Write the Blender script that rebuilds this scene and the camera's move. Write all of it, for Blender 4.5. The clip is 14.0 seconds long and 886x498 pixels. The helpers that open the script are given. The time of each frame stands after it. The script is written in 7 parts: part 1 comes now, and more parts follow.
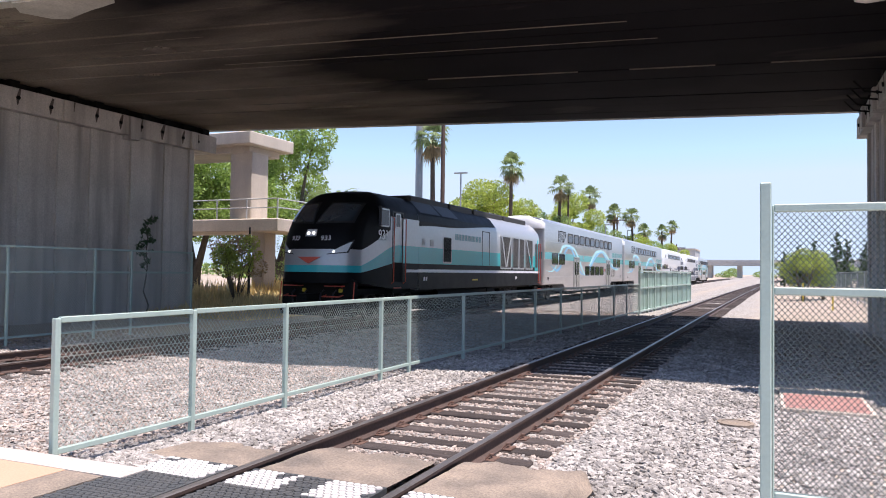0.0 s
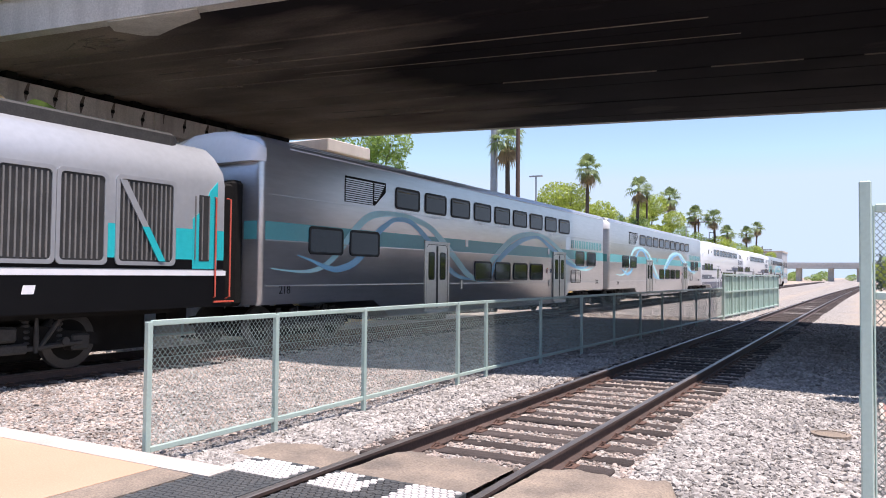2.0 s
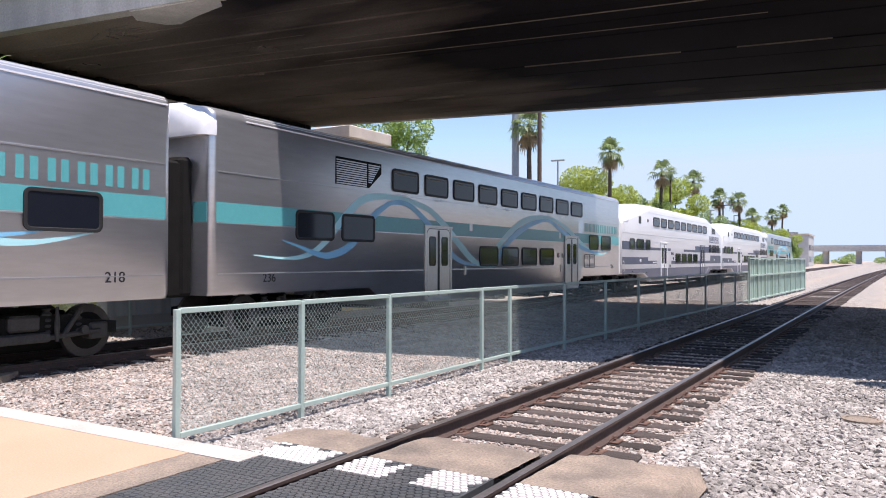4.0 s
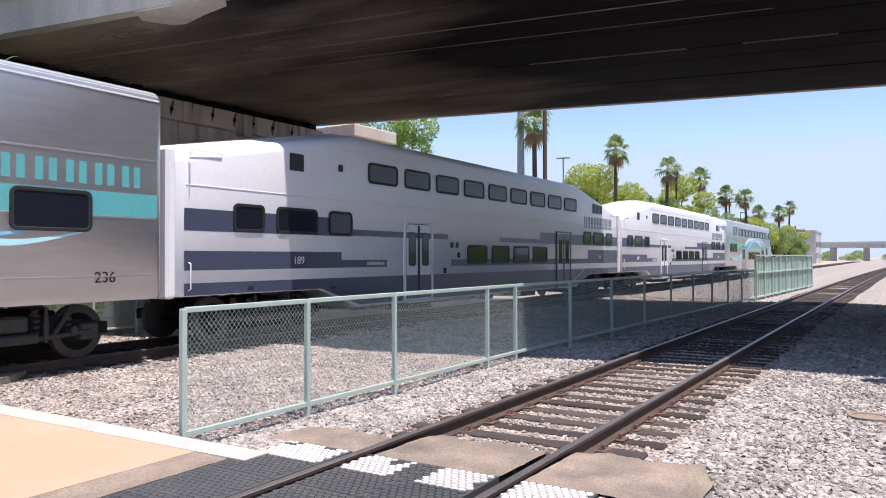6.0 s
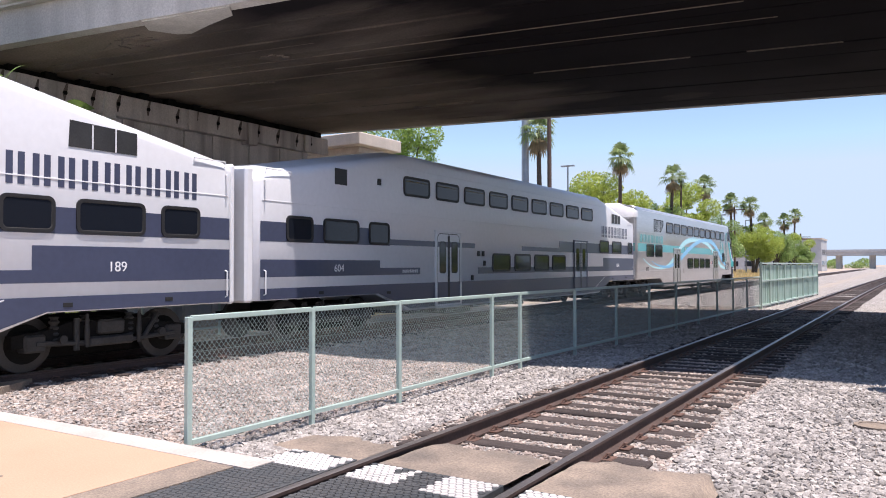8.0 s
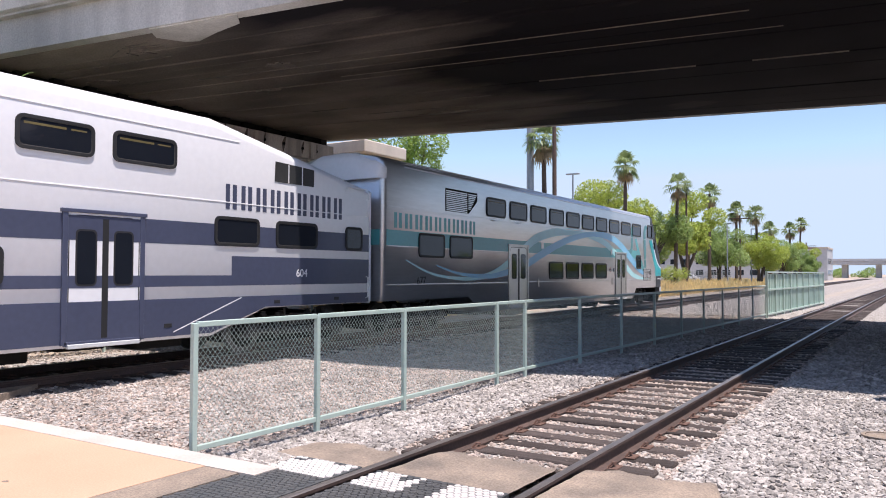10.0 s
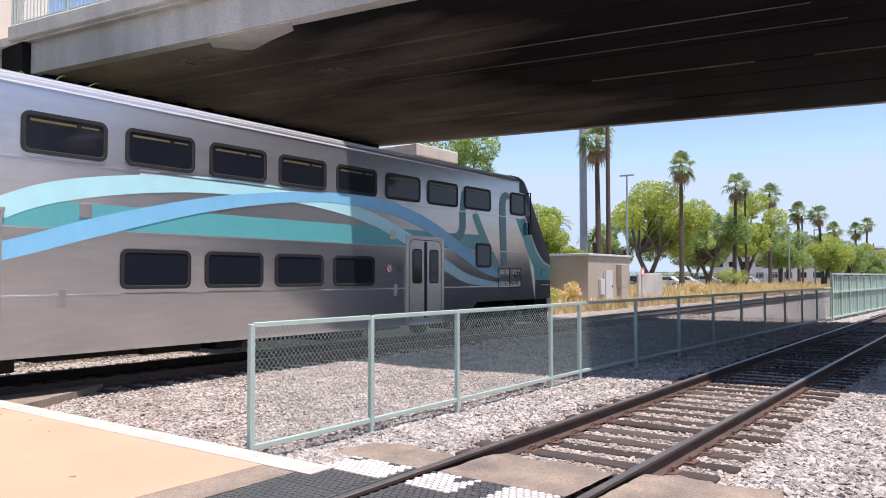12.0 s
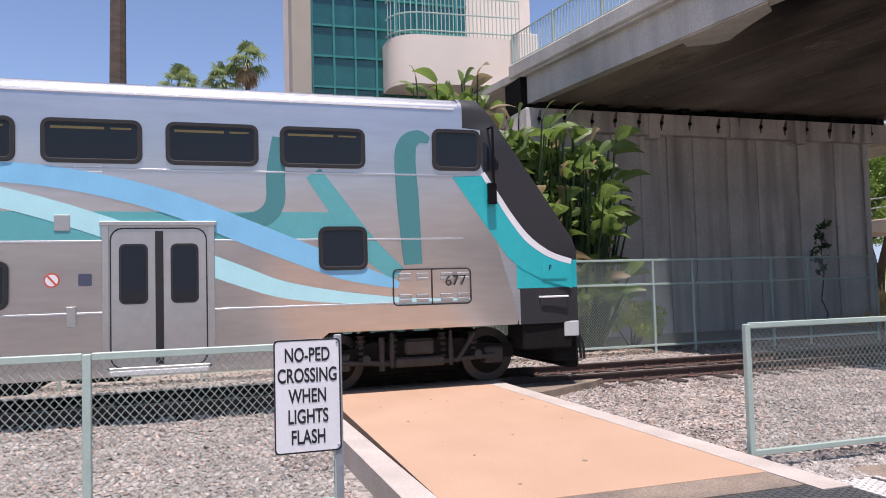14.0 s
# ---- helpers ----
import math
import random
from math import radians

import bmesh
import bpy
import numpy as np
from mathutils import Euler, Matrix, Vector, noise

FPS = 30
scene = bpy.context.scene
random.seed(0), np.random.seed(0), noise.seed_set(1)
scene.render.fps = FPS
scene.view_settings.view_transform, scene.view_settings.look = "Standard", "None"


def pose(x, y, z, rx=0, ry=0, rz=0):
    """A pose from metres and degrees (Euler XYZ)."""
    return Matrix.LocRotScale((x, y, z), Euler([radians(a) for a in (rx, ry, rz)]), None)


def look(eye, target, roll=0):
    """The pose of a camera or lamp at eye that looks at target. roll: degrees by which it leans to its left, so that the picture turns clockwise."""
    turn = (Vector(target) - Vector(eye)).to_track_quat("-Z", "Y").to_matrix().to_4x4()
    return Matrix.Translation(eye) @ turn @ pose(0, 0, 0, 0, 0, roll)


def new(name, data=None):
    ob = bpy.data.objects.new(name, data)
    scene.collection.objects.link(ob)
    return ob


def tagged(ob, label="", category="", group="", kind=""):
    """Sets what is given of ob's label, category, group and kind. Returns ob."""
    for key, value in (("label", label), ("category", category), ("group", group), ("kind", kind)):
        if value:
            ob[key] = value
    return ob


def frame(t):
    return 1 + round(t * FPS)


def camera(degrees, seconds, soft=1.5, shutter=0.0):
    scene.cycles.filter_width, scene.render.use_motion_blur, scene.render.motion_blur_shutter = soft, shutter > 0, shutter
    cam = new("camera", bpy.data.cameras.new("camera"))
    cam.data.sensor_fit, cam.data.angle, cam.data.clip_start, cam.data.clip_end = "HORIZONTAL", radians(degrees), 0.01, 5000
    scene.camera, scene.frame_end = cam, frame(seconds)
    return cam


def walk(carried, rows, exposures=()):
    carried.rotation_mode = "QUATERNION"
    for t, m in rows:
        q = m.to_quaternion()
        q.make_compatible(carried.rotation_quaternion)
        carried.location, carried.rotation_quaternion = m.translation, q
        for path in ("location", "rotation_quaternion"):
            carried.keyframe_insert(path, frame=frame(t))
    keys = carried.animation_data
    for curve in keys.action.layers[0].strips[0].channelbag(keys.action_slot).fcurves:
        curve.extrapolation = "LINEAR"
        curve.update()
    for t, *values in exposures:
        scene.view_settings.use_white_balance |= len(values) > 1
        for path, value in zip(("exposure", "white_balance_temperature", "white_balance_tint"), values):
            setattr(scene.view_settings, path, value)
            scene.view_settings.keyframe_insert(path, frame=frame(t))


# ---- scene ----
cam = camera(62.0, 14.0, soft=1.0, shutter=0.0)
PATH = [
    (0.0, pose(0.000, 0.000, 1.700, 91.67, -0.73, 23.62)),
    (0.5, pose(-0.026, -0.021, 1.705, 92.00, -0.64, 26.20)),
    (1.0, pose(-0.033, -0.016, 1.706, 92.18, -0.56, 27.85)),
    (1.5, pose(-0.033, -0.007, 1.701, 92.19, -0.55, 28.87)),
    (2.0, pose(-0.031, 0.011, 1.703, 91.92, -0.56, 29.45)),
    (2.5, pose(-0.047, 0.011, 1.691, 91.64, -0.47, 29.96)),
    (3.0, pose(-0.068, 0.013, 1.710, 91.22, -0.50, 30.58)),
    (5.5, pose(-0.061, 0.007, 1.708, 90.67, 0.12, 31.49)),
    (6.0, pose(-0.056, 0.011, 1.711, 90.65, 0.08, 31.58)),
    (6.5, pose(-0.060, 0.008, 1.717, 90.71, -0.05, 31.67)),
    (7.0, pose(-0.058, 0.013, 1.713, 90.89, 0.02, 31.83)),
    (7.5, pose(-0.046, -0.002, 1.718, 91.07, 0.00, 31.92)),
    (8.0, pose(-0.046, -0.006, 1.719, 91.25, 0.07, 31.93)),
    (10.5, pose(-0.058, -0.018, 1.714, 91.94, -0.29, 32.60)),
    (11.0, pose(-0.068, -0.017, 1.706, 91.99, -0.40, 33.09)),
    (11.5, pose(-0.064, -0.025, 1.716, 91.98, -0.39, 33.99)),
    (12.0, pose(-0.079, 0.006, 1.685, 92.13, 0.05, 36.33)),
    (12.5, pose(-0.093, -0.012, 1.692, 92.08, 0.31, 40.19)),
    (13.0, pose(-0.145, -0.030, 1.672, 92.18, 1.00, 48.79)),
    (13.5, pose(-0.126, -0.073, 1.675, 92.39, 1.54, 60.18)),
    (14.0, pose(-0.070, -0.077, 1.675, 92.73, 1.55, 72.59)),
]
walk(cam, PATH, [(0.0, 0.68, 6550, 19), (7.0, 0.56, 6550, 19), (12.5, 0.56, 6600, 19), (14.0, 0.24, 6600, 21)])

# ---- world, sun, exposure ----
SUN_TO = Vector((0.27, -0.045, 1.0)).normalized()
world = bpy.data.worlds.new("world")
scene.world = world
world.use_nodes = True
wn = world.node_tree
sky = wn.nodes.new("ShaderNodeTexSky")
sky.sky_type = "NISHITA"
sky.sun_disc = False
sky.sun_elevation = math.asin(SUN_TO.z)
sky.sun_rotation = math.atan2(SUN_TO.x, SUN_TO.y)
sky.altitude = 50
sky.air_density = 0.8
sky.dust_density = 0.2
sky.ozone_density = 1.6
hold = wn.nodes.new("ShaderNodeMix")
hold.data_type, hold.blend_type = "RGBA", "DARKEN"
hold.inputs[0].default_value = 1.0
hold.inputs[7].default_value = (2.9, 3.75, 4.7, 1)
wn.links.new(sky.outputs[0], hold.inputs[6])
wn.links.new(hold.outputs[2], wn.nodes["Background"].inputs[0])
wn.nodes["Background"].inputs[1].default_value = 0.147
sun_data = bpy.data.lights.new("sun", "SUN")
sun_data.energy = 5.0
sun_data.angle = radians(0.55)
sun_data.color = (1.0, 0.96, 0.9)
sun = new("sun", sun_data)
sun.matrix_world = look(SUN_TO * 60, (0, 0, 0))

# ---- materials ----


def nodes_of(name):
    m = bpy.data.materials.new(name)
    m.use_nodes = True
    nt = m.node_tree
    return m, nt, nt.nodes["Principled BSDF"]


def rgb(c):
    return (c[0], c[1], c[2], 1.0)


def mat(name, base, rough=0.6, metal=0.0, vary=0.15, scale=3.0, fine=40.0, bump=0.0, bump_scale=60.0, second=None, obj_random=0.0, island=0.0, stretch=(1, 1, 1), coat=0.0, spec=0.5, dist=0.01):
    """Noise at two scales over a base colour, with fine relief."""
    m, nt, bsdf = nodes_of(name)
    n, l = nt.nodes, nt.links
    tc = n.new("ShaderNodeTexCoord")
    mp = n.new("ShaderNodeMapping")
    mp.inputs["Scale"].default_value = stretch
    l.new(tc.outputs["Object"], mp.inputs["Vector"])
    big = n.new("ShaderNodeTexNoise")
    big.inputs["Scale"].default_value = scale
    big.inputs["Detail"].default_value = 5
    small = n.new("ShaderNodeTexNoise")
    small.inputs["Scale"].default_value = fine
    small.inputs["Detail"].default_value = 4
    l.new(mp.outputs[0], big.inputs["Vector"])
    l.new(mp.outputs[0], small.inputs["Vector"])
    ramp = n.new("ShaderNodeMapRange")
    ramp.inputs[1].default_value, ramp.inputs[2].default_value = 0.3, 0.7
    l.new(big.outputs["Fac"], ramp.inputs[0])
    mix = n.new("ShaderNodeMix")
    mix.data_type = "RGBA"
    dark = second if second else tuple(c * (1 - vary * 1.6) for c in base)
    mix.inputs[6].default_value = rgb(dark)
    mix.inputs[7].default_value = rgb(base)
    l.new(ramp.outputs[0], mix.inputs[0])
    hsv = n.new("ShaderNodeHueSaturation")
    l.new(mix.outputs[2], hsv.inputs["Color"])
    val = n.new("ShaderNodeMapRange")
    val.inputs[1].default_value, val.inputs[2].default_value = 0.25, 0.75
    val.inputs[3].default_value, val.inputs[4].default_value = 1 - vary, 1 + vary
    l.new(small.outputs["Fac"], val.inputs[0])
    last = val.outputs[0]
    for amount, kind in ((obj_random, "o"), (island, "i")):
        if amount:
            src = n.new("ShaderNodeObjectInfo").outputs["Random"] if kind == "o" else n.new("ShaderNodeNewGeometry").outputs["Random Per Island"]
            r = n.new("ShaderNodeMapRange")
            r.inputs[3].default_value, r.inputs[4].default_value = 1 - amount, 1 + amount
            l.new(src, r.inputs[0])
            mul = n.new("ShaderNodeMath")
            mul.operation = "MULTIPLY"
            l.new(last, mul.inputs[0])
            l.new(r.outputs[0], mul.inputs[1])
            last = mul.outputs[0]
    l.new(last, hsv.inputs["Value"])
    l.new(hsv.outputs[0], bsdf.inputs["Base Color"])
    rr = n.new("ShaderNodeMapRange")
    rr.inputs[3].default_value, rr.inputs[4].default_value = max(0.02, rough * 0.8), min(1, rough * 1.2)
    l.new(big.outputs["Fac"], rr.inputs[0])
    l.new(rr.outputs[0], bsdf.inputs["Roughness"])
    bsdf.inputs["Metallic"].default_value = metal
    bsdf.inputs["Coat Weight"].default_value = coat
    bsdf.inputs["Coat Roughness"].default_value = 0.08
    bsdf.inputs["Specular IOR Level"].default_value = spec
    if bump:
        bt = n.new("ShaderNodeTexNoise")
        bt.inputs["Scale"].default_value = bump_scale
        bt.inputs["Detail"].default_value = 4
        l.new(mp.outputs[0], bt.inputs["Vector"])
        b = n.new("ShaderNodeBump")
        b.inputs["Strength"].default_value = bump
        b.inputs["Distance"].default_value = dist
        l.new(bt.outputs["Fac"], b.inputs["Height"])
        l.new(b.outputs[0], bsdf.inputs["Normal"])
    return m


def glow(name, colour, strength):
    m, nt, bsdf = nodes_of(name)
    bsdf.inputs["Base Color"].default_value = rgb(colour)
    bsdf.inputs["Emission Color"].default_value = rgb(colour)
    bsdf.inputs["Emission Strength"].default_value = strength
    return m


def ground_material():
    """Pale crushed stone along the tracks, tan dirt between, dry soil beyond."""
    m, nt, bsdf = nodes_of("ground_gravel")
    n, l = nt.nodes, nt.links
    geo = n.new("ShaderNodeNewGeometry")
    sep = n.new("ShaderNodeSeparateXYZ")
    l.new(geo.outputs["Position"], sep.inputs[0])
    vor = n.new("ShaderNodeTexVoronoi")
    vor.inputs["Scale"].default_value = 17
    l.new(geo.outputs["Position"], vor.inputs["Vector"])
    stone = n.new("ShaderNodeValToRGB")
    stone.color_ramp.elements[0].color = (0.16, 0.145, 0.13, 1)
    stone.color_ramp.elements[1].color = (0.45, 0.41, 0.375, 1)
    sepc = n.new("ShaderNodeSeparateColor")
    l.new(vor.outputs["Color"], sepc.inputs[0])
    l.new(sepc.outputs[0], stone.inputs[0])
    noise_a = n.new("ShaderNodeTexNoise")
    noise_a.inputs["Scale"].default_value = 0.35
    noise_a.inputs["Detail"].default_value = 6
    l.new(geo.outputs["Position"], noise_a.inputs["Vector"])
    dirt = n.new("ShaderNodeValToRGB")
    dirt.color_ramp.elements[0].color = (0.30, 0.24, 0.19, 1)
    dirt.color_ramp.elements[1].color = (0.46, 0.385, 0.31, 1)
    noise_b = n.new("ShaderNodeTexNoise")
    noise_b.inputs["Scale"].default_value = 30
    noise_b.inputs["Detail"].default_value = 5
    l.new(geo.outputs["Position"], noise_b.inputs["Vector"])
    l.new(noise_b.outputs["Fac"], dirt.inputs[0])
    # how far from the near track's middle, and from the far one's
    masks = []
    for cx, inner, outer in ((-3.0, 2.2, 3.6), (-11.3, 4.6, 5.6)):
        s = n.new("ShaderNodeMath")
        s.operation = "SUBTRACT"
        l.new(sep.outputs[0], s.inputs[0])
        s.inputs[1].default_value = cx
        a = n.new("ShaderNodeMath")
        a.operation = "ABSOLUTE"
        l.new(s.outputs[0], a.inputs[0])
        ad = n.new("ShaderNodeMath")
        ad.operation = "MULTIPLY_ADD"
        l.new(noise_a.outputs["Fac"], ad.inputs[0])
        ad.inputs[1].default_value = 3.0
        l.new(a.outputs[0], ad.inputs[2])
        r = n.new("ShaderNodeMapRange")
        r.inputs[1].default_value, r.inputs[2].default_value = inner + 1.5, outer + 1.5
        r.inputs[3].default_value, r.inputs[4].default_value = 1, 0
        l.new(ad.outputs[0], r.inputs[0])
        masks.append(r.outputs[0])
    mx = n.new("ShaderNodeMath")
    mx.operation = "MAXIMUM"
    l.new(masks[0], mx.inputs[0])
    l.new(masks[1], mx.inputs[1])
    mix = n.new("ShaderNodeMix")
    mix.data_type = "RGBA"
    l.new(mx.outputs[0], mix.inputs[0])
    l.new(dirt.outputs[0], mix.inputs[6])
    l.new(stone.outputs[0], mix.inputs[7])
    l.new(mix.outputs[2], bsdf.inputs["Base Color"])
    bsdf.inputs["Roughness"].default_value = 0.9
    bsdf.inputs["Specular IOR Level"].default_value = 0.15
    b = n.new("ShaderNodeBump")
    b.inputs["Strength"].default_value = 0.9
    b.inputs["Distance"].default_value = 0.03
    l.new(vor.outputs["Distance"], b.inputs["Height"])
    b.invert = True
    l.new(b.outputs[0], bsdf.inputs["Normal"])
    return m


def leaf_material(name, a, b):
    m = mat(name, a, 0.5, second=b, vary=0.25, scale=0.8, fine=9, island=0.35)
    bsdf = m.node_tree.nodes["Principled BSDF"]
    tr = m.node_tree.nodes.new("ShaderNodeBsdfTranslucent")
    tr.inputs[0].default_value = rgb([min(1, c * 1.5) for c in a])
    add = m.node_tree.nodes.new("ShaderNodeMixShader")
    add.inputs[0].default_value = 0.35
    out = m.node_tree.nodes["Material Output"]
    m.node_tree.links.new(bsdf.outputs[0], add.inputs[1])
    m.node_tree.links.new(tr.outputs[0], add.inputs[2])
    m.node_tree.links.new(add.outputs[0], out.inputs[0])
    return m


def concrete_material(name, base, streak, amount):
    """Board-marked concrete with vertical dark runs."""
    m = mat(name, base, 0.85, vary=0.18, scale=0.5, fine=22, bump=0.35, bump_scale=25, dist=0.012)
    n, l = m.node_tree.nodes, m.node_tree.links
    bsdf = n["Principled BSDF"]
    src = bsdf.inputs["Base Color"].links[0].from_socket
    geo = n.new("ShaderNodeNewGeometry")
    mp = n.new("ShaderNodeMapping")
    mp.inputs["Scale"].default_value = (1.1, 1.1, 0.09)
    l.new(geo.outputs["Position"], mp.inputs["Vector"])
    t = n.new("ShaderNodeTexNoise")
    t.inputs["Scale"].default_value = 1.6
    t.inputs["Detail"].default_value = 7
    l.new(mp.outputs[0], t.inputs["Vector"])
    r = n.new("ShaderNodeMapRange")
    r.inputs[1].default_value, r.inputs[2].default_value = 0.45, 0.7
    r.inputs[4].default_value = amount
    l.new(t.outputs["Fac"], r.inputs[0])
    mix = n.new("ShaderNodeMix")
    mix.data_type = "RGBA"
    mix.inputs[7].default_value = rgb(streak)
    l.new(r.outputs[0], mix.inputs[0])
    l.new(src, mix.inputs[6])
    l.new(mix.outputs[2], bsdf.inputs["Base Color"])
    return m


def soot_shade_material():
    """Soffit concrete, sooted in long drifts along the beams, paler by their edges; mid-span shade is painted in."""
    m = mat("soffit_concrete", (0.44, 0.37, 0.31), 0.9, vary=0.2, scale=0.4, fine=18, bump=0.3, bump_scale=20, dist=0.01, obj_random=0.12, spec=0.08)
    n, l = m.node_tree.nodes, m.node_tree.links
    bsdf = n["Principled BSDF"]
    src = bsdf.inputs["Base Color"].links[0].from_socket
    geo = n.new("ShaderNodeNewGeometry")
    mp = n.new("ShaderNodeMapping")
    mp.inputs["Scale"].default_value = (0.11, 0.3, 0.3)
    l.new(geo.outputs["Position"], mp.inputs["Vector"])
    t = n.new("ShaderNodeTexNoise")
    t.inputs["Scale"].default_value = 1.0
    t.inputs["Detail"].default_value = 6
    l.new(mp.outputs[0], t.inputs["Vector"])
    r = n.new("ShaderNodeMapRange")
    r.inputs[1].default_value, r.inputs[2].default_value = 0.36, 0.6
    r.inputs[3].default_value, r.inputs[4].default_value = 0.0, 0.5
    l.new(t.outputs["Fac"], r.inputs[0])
    # deep shade under the middle of the span, painted near-black, fading to both sides
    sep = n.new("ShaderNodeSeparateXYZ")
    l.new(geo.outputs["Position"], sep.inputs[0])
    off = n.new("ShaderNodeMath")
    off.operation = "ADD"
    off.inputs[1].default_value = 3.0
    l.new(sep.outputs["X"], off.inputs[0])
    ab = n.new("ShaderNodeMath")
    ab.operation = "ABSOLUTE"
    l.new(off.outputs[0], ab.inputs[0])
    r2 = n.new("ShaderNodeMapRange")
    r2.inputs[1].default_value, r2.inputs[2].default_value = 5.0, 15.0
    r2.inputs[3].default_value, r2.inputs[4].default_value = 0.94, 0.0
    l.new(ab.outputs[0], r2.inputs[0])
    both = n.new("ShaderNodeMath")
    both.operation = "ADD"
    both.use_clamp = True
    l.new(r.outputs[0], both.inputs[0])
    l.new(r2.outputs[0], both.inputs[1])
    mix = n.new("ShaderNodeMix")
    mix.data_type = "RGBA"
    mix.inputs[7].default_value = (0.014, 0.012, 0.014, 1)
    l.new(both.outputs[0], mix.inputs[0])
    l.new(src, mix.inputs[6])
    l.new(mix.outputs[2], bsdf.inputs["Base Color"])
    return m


GROUND = ground_material()
STONE = mat("ballast_stone", (0.42, 0.385, 0.355), 0.85, vary=0.25, scale=2, fine=60, island=0.38, bump=0.4, bump_scale=90, spec=0.15)
STONE_RUST = mat("rust_dusted_stone", (0.43, 0.35, 0.30), 0.9, vary=0.25, scale=2, fine=60, island=0.4, spec=0.15)
STEEL_RAIL = mat("rail_steel_worn", (0.095, 0.06, 0.05), 0.7, 0.1, vary=0.25, scale=2, fine=30, bump=0.2)
RAIL_HEAD = mat("rail_head_worn", (0.30, 0.265, 0.245), 0.42, 0.8, vary=0.1, scale=1.5, fine=20)
TIE = mat("creosoted_timber", (0.085, 0.068, 0.062), 0.85, vary=0.3, scale=3, fine=30, stretch=(1, 8, 8), bump=0.5, bump_scale=30, obj_random=0.35, spec=0.2)
PLATE = mat("rusty_plate", (0.22, 0.13, 0.10), 0.7, 0.4, vary=0.3, scale=8, fine=50)
ORANGE = mat("buff_coated_path", (0.49, 0.322, 0.22), 0.8, vary=0.1, scale=0.9, fine=60, bump=0.15, bump_scale=150, second=(0.44, 0.28, 0.185))
WHITE_LINE = mat("white_edge_paint", (0.52, 0.46, 0.41), 0.7, vary=0.14, scale=2.2, fine=40, second=(0.42, 0.37, 0.33))
RUBBER = mat("rubber_crossing_panel", (0.04, 0.046, 0.05), 0.7, vary=0.25, scale=2, fine=25, second=(0.075, 0.072, 0.07), obj_random=0.12)
RUBBER_WHITE = mat("worn_white_hexagons", (0.6, 0.56, 0.53), 0.75, vary=0.15, scale=5, fine=50, obj_random=0.12)
ASPHALT = mat("dusty_asphalt", (0.30, 0.235, 0.18), 0.9, vary=0.35, scale=2.2, fine=50, second=(0.14, 0.115, 0.095), bump=0.6, bump_scale=70, dist=0.015)
GREEN_METAL = mat("pale_green_painted_steel", (0.40, 0.50, 0.45), 0.45, vary=0.06, scale=3, fine=40)
MESH_WIRE = mat("pale_green_coated_wire", (0.36, 0.43, 0.40), 0.5, vary=0.05)
DARK_GREEN = mat("mid_green_slat_metal", (0.36, 0.50, 0.43), 0.5, vary=0.1, scale=2, fine=30, obj_random=0.08)
BLACK_WIRE = mat("dark_weathered_wire", (0.12, 0.15, 0.145), 0.5, vary=0.05)
CONC_WALL = concrete_material("abutment_concrete", (0.70, 0.65, 0.60), (0.28, 0.25, 0.23), 0.8)
CONC_FASCIA = concrete_material("fascia_concrete", (0.56, 0.53, 0.49), (0.3, 0.28, 0.26), 0.45)
CONC_PALE = concrete_material("pale_concrete", (0.62, 0.54, 0.45), (0.42, 0.36, 0.3), 0.4)
SOOT_SHADE = soot_shade_material()
STAIN = mat("brown_rust_stain", (0.17, 0.135, 0.115), 0.9, vary=0.3, scale=3, fine=30)
LIME = mat("dusty_lime_streak", (0.24, 0.20, 0.17), 0.9, vary=0.3, scale=2, fine=30)
# the pale base colour carries the lens's whitish reflection
LENS = mat("lens_with_pale_reflection", (0.55, 0.58, 0.62), 0.08, vary=0.1, spec=0.8)
WINDSCREEN = mat("windscreen_glass", (0.05, 0.06, 0.07), 0.04, vary=0.1, spec=1.0, coat=1.0)
STUCCO = mat("cream_stucco", (0.72, 0.64, 0.56), 0.85, vary=0.05, scale=0.6, fine=60, bump=0.15, bump_scale=90)
STAINLESS = mat("brushed_stainless", (0.59, 0.595, 0.61), 0.3, 0.82, vary=0.06, scale=0.7, fine=5, stretch=(1, 0.4, 3), bump=0.05, bump_scale=3, dist=0.01)
WHITE_PAINT = mat("white_coach_paint", (0.77, 0.77, 0.785), 0.35, vary=0.03, scale=0.5, fine=8, second=(0.745, 0.745, 0.76), coat=0.3)
NAVY = mat("slate_blue_paint", (0.06, 0.07, 0.118), 0.4, vary=0.08, scale=0.8, fine=10, coat=0.2)
TEAL = mat("teal_vinyl", (0.10, 0.40, 0.42), 0.35, vary=0.05, scale=0.7, fine=10, coat=0.2)
TEAL_BRIGHT = mat("bright_teal_paint", (0.01, 0.46, 0.50), 0.35, vary=0.05, scale=0.7, fine=10, coat=0.3)
TEAL_DARK = mat("deep_teal_vinyl", (0.06, 0.24, 0.25), 0.35, vary=0.05, coat=0.2)
AQUA = mat("pale_aqua_vinyl", (0.45, 0.80, 0.84), 0.35, vary=0.04, coat=0.2)
SKYBLUE = mat("light_blue_vinyl", (0.22, 0.55, 0.80), 0.35, vary=0.04, coat=0.2)
SILVER = mat("silver_grey_paint", (0.44, 0.45, 0.47), 0.35, 0.4, vary=0.05, scale=0.6, fine=8, coat=0.3)
BLACK_PAINT = mat("black_satin_paint", (0.006, 0.006, 0.007), 0.5, vary=0.1, spec=0.12)
CAB_BLACK = mat("matt_dark_grey_cab_paint", (0.028, 0.027, 0.03), 0.55, vary=0.1, scale=1.5, fine=20)
